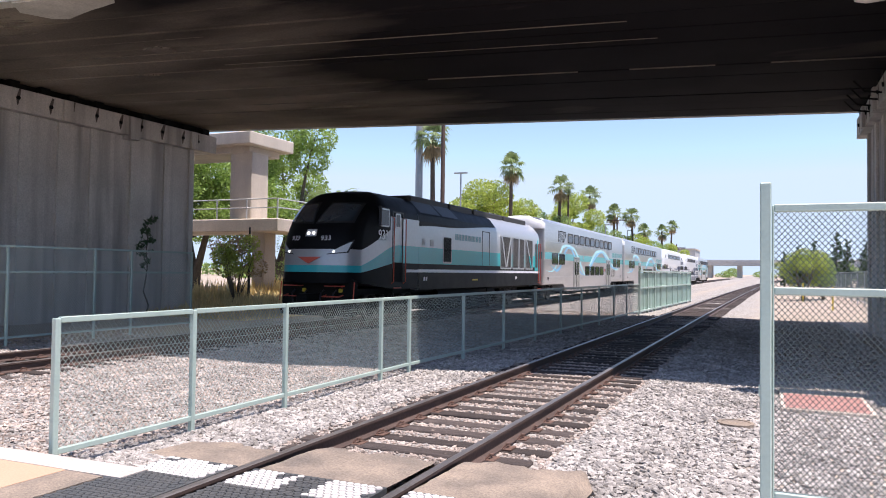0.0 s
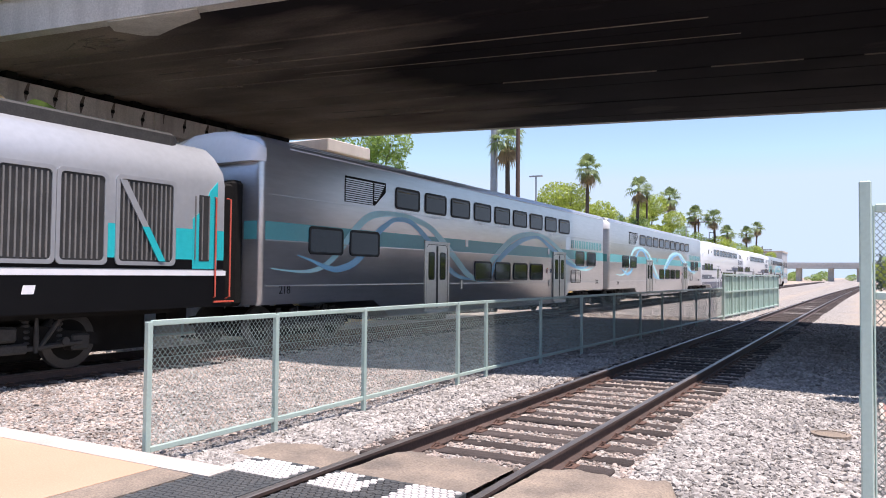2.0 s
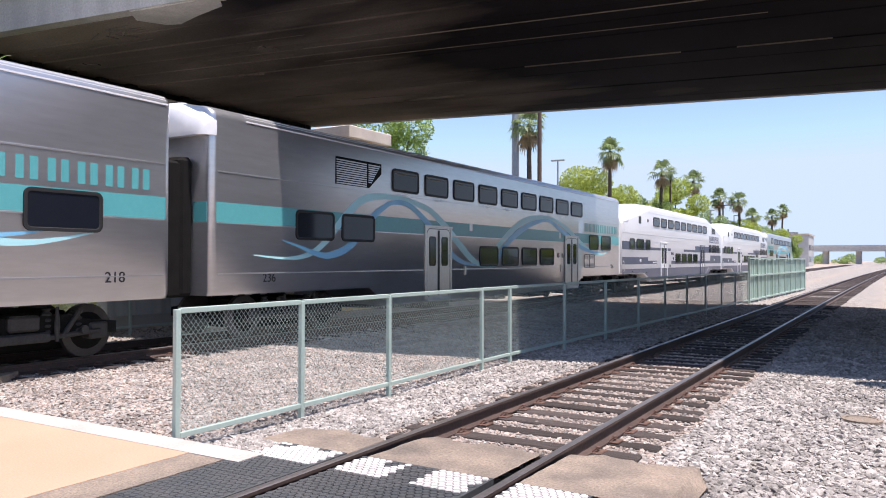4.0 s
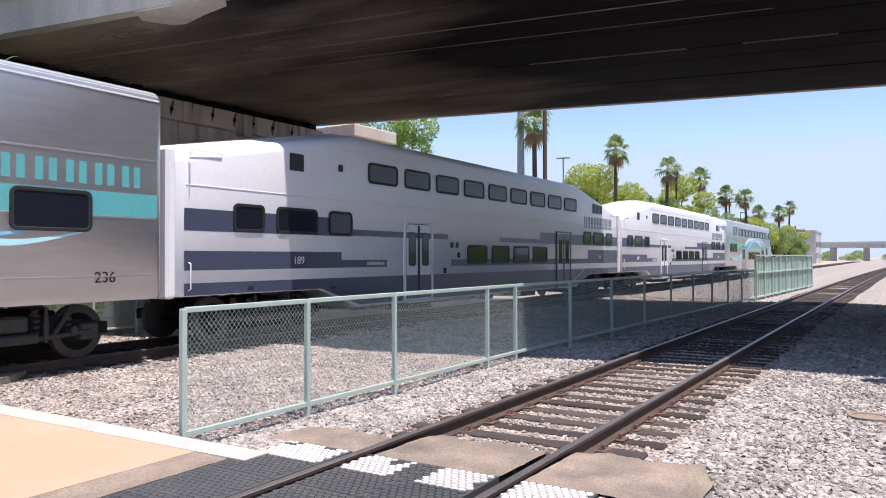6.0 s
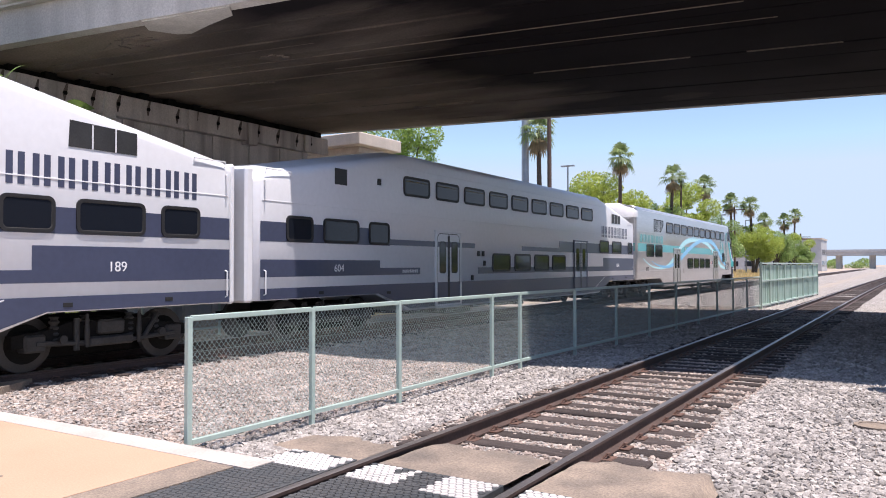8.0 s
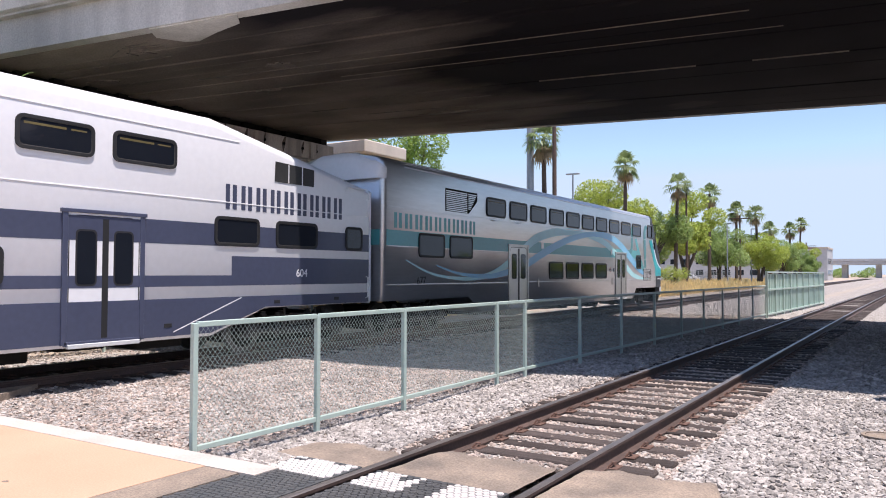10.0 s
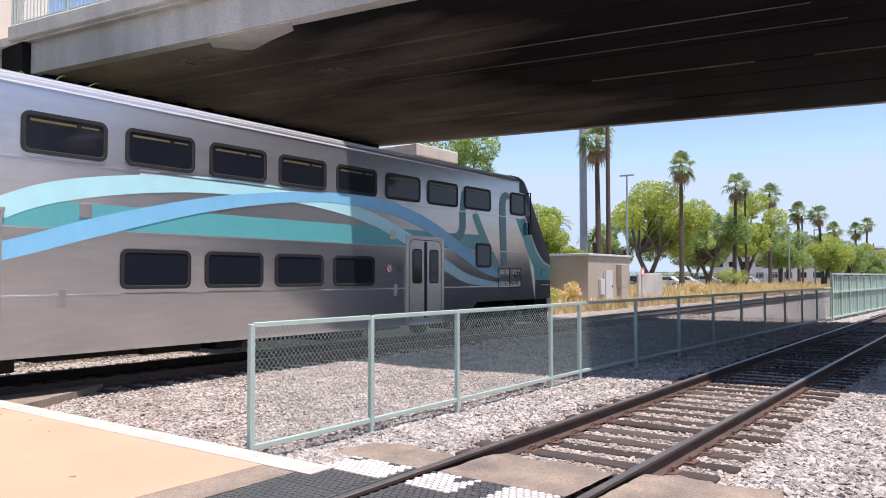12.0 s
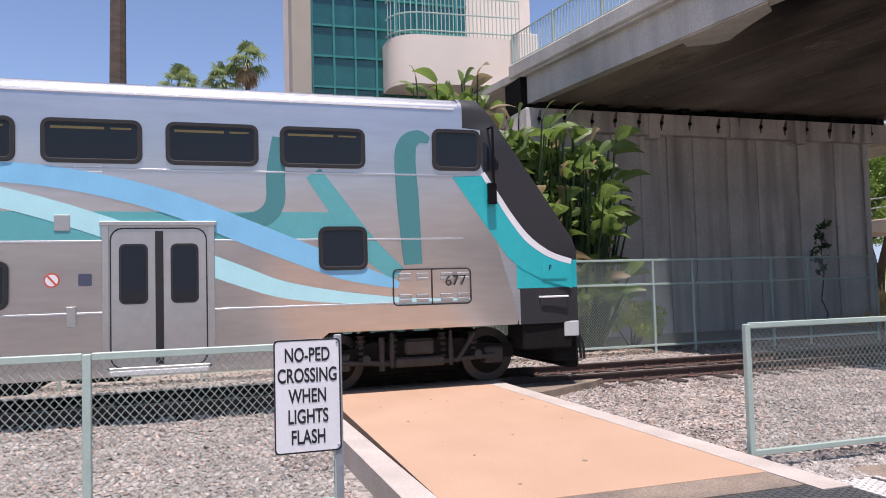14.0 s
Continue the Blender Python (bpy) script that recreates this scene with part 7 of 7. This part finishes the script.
def sapling(x, y):
    """A thin stem with sparse leaves along its upper half."""
    t = thing("sapling", "dark straggly sapling growing against the concrete wall", "sapling", at=pose(x, y, -0.25))
    pts = [(0.08 * math.sin(1.7 * k), 0.1 * math.sin(2.3 * k), 0.5 * k) for k in range(8)]
    w = Shape().tube(pts, [0.035 - 0.003 * k for k in range(8)], 6)
    cl, rng = [], random.Random(9)
    for k in range(16):
        z = 1.9 + 1.9 * k / 16
        a, r = rng.uniform(0, 6.283), rng.uniform(0.1, 0.42) * (1.15 - 0.5 * k / 16)
        tip = (math.cos(a) * r, math.sin(a) * r, z + 0.1)
        w.tube([(0, 0, z - 0.1), tip], [0.012, 0.006], 4)
        cl.append((*tip, rng.uniform(0.08, 0.17)))
    part("stem", w, TREE_BARK, t)
    part("foliage", leaf_cloud(cl, 260, 0.1, 5), LEAF_DARK, t, fix=False)


sapling(-21.6, 21.2)


def dry_grass():
    rng = np.random.default_rng(8)
    n = 26000
    x = -17.6 - 9 * rng.random(n) ** 1.4
    y = 22 + 130 * rng.random(n) ** 1.5
    keep = ~((x > -25) & (x < -19.9) & (y > 39.5) & (y < 50.2))
    x, y = x[keep], y[keep]
    n = len(x)
    clump = np.array([noise.noise((a * 0.35, b * 0.25, 4)) for a, b in zip(x, y)])
    h = (0.25 + 0.5 * rng.random(n)) * (1.0 + 0.9 * clump)
    h = np.maximum(h, 0.08)
    z = np.array([ground_z(a, b) for a, b in zip(x, y)])
    ang = rng.uniform(0, math.pi, n)
    w = 0.05 + 0.0007 * y
    dx, dy = np.cos(ang) * w, np.sin(ang) * w
    lean = rng.normal(0, 0.18, (n, 2))
    v = np.stack([np.stack([x - dx, y - dy, z - 0.05], -1), np.stack([x + dx, y + dy, z - 0.05], -1), np.stack([x + lean[:, 0], y + lean[:, 1], z + h], -1)], 1)
    s = Shape()
    s.v = v.reshape(-1, 3).tolist()
    s.f = (np.arange(n)[:, None] * 3 + np.arange(3)).tolist()
    s.m = [0] * n
    tagged(part("dry_grass", s, DRY_GRASS, fix=False), "tall straw-yellow dry grass on the bank", "grass", kind="stuff")


dry_grass()

# ---- structures beyond the overpass ----


def build_walkway():
    w = thing("concrete_walkway", "pale concrete ramp walkway on square columns", "walkway")
    part("upper_deck", Shape().box(-44, -24.0, 30.2, 34.0, 8.05, 8.7, 0.04).box(-44, -24.5, 30.8, 33.4, 7.7, 8.06, 0.03), CONC_PALE, w)
    part("column", Shape().box(-25.8, -24.4, 30.9, 32.3, 3.9, 7.75, 0.04), CONC_PALE, w)
    part("lower_deck", Shape().box(-44, -22.2, 30.2, 33.6, 3.55, 4.2, 0.04), CONC_PALE, w)
    part("column", Shape().box(-24.7, -23.9, 31.4, 32.4, -0.4, 3.6, 0.04), CONC_PALE, w)
    part("column", Shape().box(-33.6, -32.4, 31.0, 32.2, -0.4, 3.55, 0.04), CONC_PALE, w)
    for z in (4.75, 5.2):
        part("hand_rail", Shape().tube([(-44, 30.3, z), (-22.3, 30.3, z), (-22.3, 33.5, z)], 0.03, 6), CABINET_LIGHT, w)
    x = -22.3
    while x > -40:
        part("rail_post", Shape().box(x - 0.03, x + 0.03, 30.27, 30.33, 4.2, 5.22), CABINET_LIGHT, w)
        x -= 1.9


build_walkway()


def build_hut():
    h = thing("equipment_hut", "tan block equipment hut with a flat pale roof", "hut")
    part("wall_block", Shape().box(-23.0, -20.3, 43.0, 49.7, -0.3, 3.0, 0.02), CABINET, h)
    part("roof", Shape().box(-23.12, -20.18, 42.88, 49.82, 3.0, 3.14, 0.02), CABINET_LIGHT, h, "pale metal roof edge")
    d = part("hut_door", Shape().box(-20.3, -20.25, 45.6, 46.7, -0.05, 2.1, 0.01), CABINET_LIGHT, h, "white steel door")
    part("door_handle", Shape().box(-20.25, -20.21, 46.5, 46.58, 0.95, 1.1, 0.005), CASTING, d)
    part("meter_box", Shape().box(-20.3, -20.1, 44.5, 45.1, 0.5, 1.5, 0.02), CABINET_LIGHT, h)
    part("air_unit", Shape().box(-20.3, -19.9, 47.4, 48.2, 0.9, 2.5, 0.03), CABINET, h)
    part("conduit", Shape().tube([(-20.25, 45.25, -0.2), (-20.25, 45.25, 1.9)], 0.03, 6), CABINET_LIGHT, h)
    c = thing("signal_cabinet", "light grey steel signal cabinet with pitched teal cap", "cabinet")
    part("cabinet_body", Shape().box(-24.4, -22.8, 40.0, 42.4, -0.2, 2.2, 0.03), CABINET_LIGHT, c)
    part("cabinet_cap", Shape().prism([(-24.5, 2.2), (-22.7, 2.2), (-22.75, 2.32), (-23.6, 2.48), (-24.45, 2.32)], 1, 39.9, 42.5), TEAL, c)
    part("cabinet_door", Shape().box(-22.8, -22.77, 40.2, 41.15, 0.0, 2.1, 0.01), CABINET_LIGHT, c)
    part("cabinet_door", Shape().box(-22.8, -22.77, 41.2, 42.2, 0.0, 2.1, 0.01), CABINET_LIGHT, c)
    part("vent_plate", Shape().box(-24.0, -23.6, 39.98, 40.0, 1.2, 1.7, 0.004), POLE_GREY, c)
    b = thing("concrete_screen", "grey concrete screen panels beside the hut", "screen wall")
    for k in range(3):
        part("panel", Shape().box(-19.9, -19.75, 50.0 + 1.6 * k, 51.55 + 1.6 * k, -0.3, 1.9, 0.02), CONC_FASCIA, b)


build_hut()


def pole(x, y, top, r, material, name, label, category, arms=()):
    p = thing(name, label, category)
    part("shaft", Shape().tube([(x, y, -0.4), (x, y, top * 0.5), (x, y, top)], [r * 1.15, r, r * 0.8], 10), material, p, smooth=True)
    for dx, dy, z, s in arms:
        part("lamp_head", Shape().box(x + min(0, dx), x + max(0.05, dx), y - 0.15, y + 0.15, z, z + 0.14, 0.02), material, p)


pole(-26.9, 56.2, 26, 0.3, POLE_GREY, "steel_pole", "thick galvanised steel pole rising past the bank", "pole")
pole(-24.0, 54.6, 24, 0.17, POLE_BROWN, "timber_pole", "dark rust-brown utility pole", "utility pole")
pole(-28.5, 69.4, 11.7, 0.1, POLE_GREY, "street_lamp", "slim grey street lamp with twin heads", "street lamp", ((0.7, 0, 11.6, 1), (-0.7, 0, 11.6, 1)))
pole(-21.4, 107.9, 8.7, 0.09, POLE_GREY, "street_lamp", "slim grey street lamp", "street lamp", ((0.6, 0, 8.6, 1),))
pole(-21.7, 128.2, 9.0, 0.09, POLE_GREY, "street_lamp", "slim grey street lamp", "street lamp", ((0.6, 0, 8.9, 1),))
pole(-23.1, 92.5, 12.0, 0.14, POLE_BROWN, "timber_pole", "dark utility pole among the palms", "utility pole")
pole(-22.2, 121.5, 10.8, 0.14, POLE_BROWN, "timber_pole", "dark leaning utility pole among the palms", "utility pole", ((1.6, 0, 10.2, 1), (-1.6, 0, 10.2, 1)))
pole(-22.0, 27.8, 3.6, 0.055, INK, "signal_mast", "thin black mast beside the far track", "mast")
pole(-21.1, 199, 9.3, 0.2, POLE_BROWN, "billboard", "small dark billboard on a post far away", "billboard", ((2.2, 0, 7.8, 1), (-2.2, 0, 7.8, 1), (2.2, 0, 8.1, 1), (-2.2, 0, 8.1, 1), (2.2, 0, 8.4, 1), (-2.2, 0, 8.4, 1)))


def build_track_sign():
    s = thing("round_track_sign", "small round sign on a thin post by the track", "sign")
    part("sign_post", Shape().tube([(-16.8, 43.0, -0.3), (-16.8, 43.0, 2.0)], 0.03, 6), POLE_GREY, s)
    ring = Shape().loft([[(-16.75 + d, 43.0 + r * math.cos(a), 1.95 + r * math.sin(a)) for a in [6.283 * k / 20 for k in range(20)]] for d, r in ((0, 0.3), (0.02, 0.3), (0.02, 0.2), (0, 0.2))])
    part("sign_ring", ring, RED_PAINT, s)
    part("sign_disc", Shape().tube([(-16.76, 43.0, 1.95), (-16.74, 43.0, 1.95)], 0.2, 16), SIGN_WHITE, s)


build_track_sign()


def build_tower():
    b = thing("glass_stair_tower", "cream stucco and teal glass tower with a curved balcony", "building")
    part("tower_wall", Shape().box(-36, -27.3, 3.4, 12.5, -0.4, 26), STUCCO, b)
    part("pilaster", Shape().box(-27.4, -26.3, 2.75, 3.45, -0.4, 26, 0.03), CABINET, b, "tan pilaster")
    part("glass_wall", Shape().box(-27.3, -26.95, 3.45, 9.6, -0.3, 26), TEAL_GLASS, b, "teal curtain wall")
    for y in (3.55, 4.35, 5.15, 5.95, 6.75, 7.55, 8.35, 9.15):
        part("mullion", Shape().box(-26.95, -26.86, y - 0.04, y + 0.04, 0, 26), TEAL_FRAME, b)
    z = 1.0
    while z < 26:
        part("transom", Shape().box(-26.95, -26.87, 3.45, 9.6, z - 0.04, z + 0.04), TEAL_FRAME, b)
        z += 1.15
    s = Shape()
    plan = [(-27.0, 12.0), (-25.0, 11.0), (-25.2, 7.4)]
    for k in range(9):
        a = radians(0 + 90 * k / 8)
        plan.append((-26.3 + 1.1 * math.cos(a), 7.3 - 1.1 * math.sin(a)))
    plan.append((-27.0, 6.2))
    s.prism(plan, 2, 8.9, 10.7)
    part("balcony", s, STUCCO, b, "curved cream balcony front", smooth=True)
    part("balcony_return", Shape().box(-26.6, -24.2, 10.6, 11.4, 7.6, 10.68, 0.03), STUCCO, b)
    edge = plan[1:-1]
    for z in (10.85, 11.5, 12.15):
        part("balcony_rail", Shape().tube([(x, y, z) for x, y in edge], 0.03, 6), GREEN_METAL, b)
    bar = make_mesh("baluster", Shape().box(-0.014, 0.014, -0.014, 0.014, 10.7, 12.15), GREEN_METAL)
    for (xa, ya), (xb, yb) in zip(edge, edge[1:]):
        n = max(1, int(math.hypot(xb - xa, yb - ya) / 0.15))
        for k in range(n):
            ob = new("baluster", bar)
            ob.parent = b
            ob.matrix_basis = pose(xa + (xb - xa) * k / n, ya + (yb - ya) * k / n, 0)


build_tower()


def build_far_bridge():
    f = thing("far_overpass", "pale hazy highway overpass across the line far away", "bridge")
    part("deck", Shape().box(-58, 120, 395, 412, 6.0, 7.6, 0.1), BACK_BUILDING, f)
    part("barrier", Shape().box(-58, 120, 394.6, 395.2, 7.6, 8.8), BACK_BUILDING, f)
    for x in (-42, -26, -12, 0, 14):
        part("pier", Shape().box(x - 1.2, x + 1.2, 399, 408, -0.5, 6.0, 0.05), CONC_FASCIA, f)
    part("embankment", Shape().prism([(14, 6), (130, 6), (130, -0.4), (8, -0.4)], 1, 397, 410), CONC_FASCIA, f)
    for k, (x, y, w, h) in enumerate(((-120, 170, 40, 8), (-70, 240, 50, 9), (30, 300, 40, 7), (-140, 90, 30, 9))):
        b = thing("distant_building", "pale flat-roofed building in the haze", "building")
        part("wall", Shape().box(x, x + w, y, y + 18, -0.4, h), BACK_BUILDING, b)
        part("parapet", Shape().box(x - 0.2, x + w + 0.2, y - 0.2, y + 18.2, h, h + 0.5), CONC_PALE, b)
        n = int(w / 4)
        for fl in range(2):
            for i in range(n):
                part("window", Shape().box(x + 1 + 4 * i, x + 3.2 + 4 * i, y - 0.06, y + 0.02, 1.2 + 3.4 * fl, 2.8 + 3.4 * fl), GLASS, b)
        for fl in range(2):
            for i in range(4):
                part("window", Shape().box(x + w - 0.02, x + w + 0.06, y + 1.2 + 4.2 * i, y + 3.6 + 4.2 * i, 1.2 + 3.4 * fl, 2.8 + 3.4 * fl), GLASS, b)


build_far_bridge()


def distant_trees():
    rng = random.Random(77)
    cl = []
    for k in range(150):
        cl.append((rng.uniform(-170, 110), rng.uniform(430, 520), rng.uniform(0, 3.5), rng.uniform(1.5, 3)))
    for k in range(120):
        cl.append((rng.uniform(-130, -60), rng.uniform(40, 330), rng.uniform(0.2, 2.0), rng.uniform(0.8, 1.8)))
    for k in range(60):
        cl.append((rng.uniform(14, 60), rng.uniform(90, 320), rng.uniform(0.5, 4), rng.uniform(2, 3.5)))
    tagged(part("distant_trees", leaf_cloud(cl, 60000, 0.5, 78), LEAF_GREEN, fix=False), "hazy line of trees in the distance", "trees", kind="stuff")


distant_trees()


def parked_car(x, y, paint, label, turn):
    c = thing("parked_car", label, "car", "parked cars beyond the bank", at=pose(x, y, ground_z(x, y) + 0.02, 0, 0, turn))
    side = [(-2.2, 0.3), (-2.25, 0.75), (-1.5, 0.92), (-0.8, 1.42), (0.8, 1.46), (1.5, 0.98), (2.2, 0.9), (2.25, 0.35)]
    part("car_body", Shape().prism(side, 0, -0.86, 0.86), paint, c)
    part("side_window", Shape().prism([(-1.25, 0.95), (-0.72, 1.34), (0.74, 1.38), (1.25, 0.98)], 0, -0.875, 0.875), GLASS, c)
    for yy in (-1.35, 1.35):
        for sx in (-1, 1):
            w = part("wheel", Shape().disc((yy, 0.32), 0, 0.32, sx * 0.88, sx * 0.7, 14), RUBBER_SEAL, c)
            part("rim", Shape().disc((yy, 0.32), 0, 0.2, sx * 0.885, sx * 0.86, 12), CABINET_LIGHT, w)


for k in range(9):
    parked_car(-34.5 + 0.6 * (k % 2), 70 + 8.5 * k, (WHITE_PAINT, SILVER, BLACK_PAINT, WHITE_PAINT)[k % 4], ("white parked car beyond the bank", "silver parked car beyond the bank", "black parked car beyond the bank", "white parked car beyond the bank")[k % 4], 90 + 3 * (k % 3))

build_fence("boundary_fence", "grey chain-link boundary fence behind the dry bank", [(-31.0, 52 + 4.0 * k) for k in range(28)], 0.2, 2.2, (0.4, 2.15), BLACK_WIRE, POLE_GREY, pitch=0.3, r=0.006, post_w=0.035)
build_fence("boundary_fence", "grey chain-link fence along the east side", [(5.8, 34 + 4.0 * k) for k in range(16)], -0.2, 2.0, (0.0, 1.95), BLACK_WIRE, POLE_GREY, pitch=0.3, r=0.006, post_w=0.035)


def small_trackside():
    s = thing("concrete_slab_cover", "flat concrete cover with a painted red end in the ballast", "cover slab")
    part("slab", Shape().box(0.2, 1.4, 11.6, 13.6, -0.4, -0.185, 0.015), CONC_PALE, s)
    part("red_edge", Shape().box(0.26, 1.34, 11.64, 13.0, -0.19, -0.18), FADED_RED, s)
    m = thing("manhole_cover", "round worn metal cover flush with the ballast", "cover")
    part("lid", Shape().tube([(-0.35, 10.2, -0.4), (-0.35, 10.2, -0.195)], 0.17, 24), ASPHALT, m)
    part("rim", Shape().loft([[(-0.35 + r * math.cos(a), 10.2 + r * math.sin(a), z) for a in [6.283 * k / 28 for k in range(28)]] for r, z in ((0.22, -0.3), (0.22, -0.19), (0.175, -0.19), (0.175, -0.3))], caps=False), ASPHALT, m, "pale concrete rim")
    for x, y in ((2.5, 59.9), (3.4, 46.0)):
        y_post = thing("marker_post", "thin yellow marker post beside the ballast", "marker post")
        part("stake", Shape().box(x - 0.04, x + 0.04, y - 0.04, y + 0.04, -0.3, 1.1, 0.005), YELLOW, y_post)
    p = thing("drain_pipe", "white drain pipe end under the overpass", "pipe")
    part("pipe_run", Shape().tube([(3.8, 13.1, 6.37), (1.42, 13.0, 6.21), (1.26, 13.0, 6.19)], [0.27, 0.27, 0.21], 16), CLAY_PIPE, p, smooth=True)
    r = thing("rebar_bundle", "bent rusty bars sticking out of the abutment", "bars")
    for k in range(4):
        part("bar", Shape().tube([(3.1, 24.0 + 0.9 * k, 6.9), (2.6, 24.1 + 0.9 * k, 7.0), (2.3, 23.8 + 0.9 * k, 7.25)], 0.03, 5), UNDER, r)


small_trackside()

# ---- movement ----


KNOTS = [(0, 39.0), (0.5, 31.9), (1, 25.0), (1.5, 18.0), (3, -2.85), (5.5, -36.78), (6, -43.1), (6.5, -49.4), (7, -55.42), (7.5, -61.25), (8.0, -67.01), (10.5, -93.72), (11, -98.42), (11.5, -102.92), (12, -107.08), (12.5, -110.99), (13, -115.01), (13.5, -118.8), (14, -122.37)]


def train_place(t):
    """Where the joint behind the locomotive stands along the track at t seconds."""
    def slope(i):
        a, b = KNOTS[max(i - 1, 0)], KNOTS[min(i + 1, len(KNOTS) - 1)]
        return (b[1] - a[1]) / (b[0] - a[0])
    k = max(i for i in range(len(KNOTS) - 1) if KNOTS[i][0] <= t + 1e-9)
    (t0, s0), (t1, s1) = KNOTS[k], KNOTS[k + 1]
    h = t1 - t0
    q = (t - t0) / h
    return (2 * q ** 3 - 3 * q * q + 1) * s0 + (q ** 3 - 2 * q * q + q) * h * slope(k) + (3 * q * q - 2 * q ** 3) * s1 + (q ** 3 - q * q) * h * slope(k + 1)


def motions():
    x = -12.8
    times = [0.5 * k for k in range(29)]
    for ob, off in ((LOCO, -21.0), (CAR_A, 0.0), (CAR_B, LENGTH + 0.38), (CAR_C, 2 * LENGTH), (CAR_D, 3 * LENGTH), (CAB, 4 * LENGTH - 1.15)):
        walk(ob, [(t, pose(x, train_place(t) + off, 0)) for t in times])
    steps = [k / FPS for k in range(14 * FPS + 1)]
    for w, y, r in WHEELS:
        walk(w, [(t, pose(0, y, r, math.degrees((39.0 - train_place(t)) / r), 0, 0)) for t in steps])


motions()
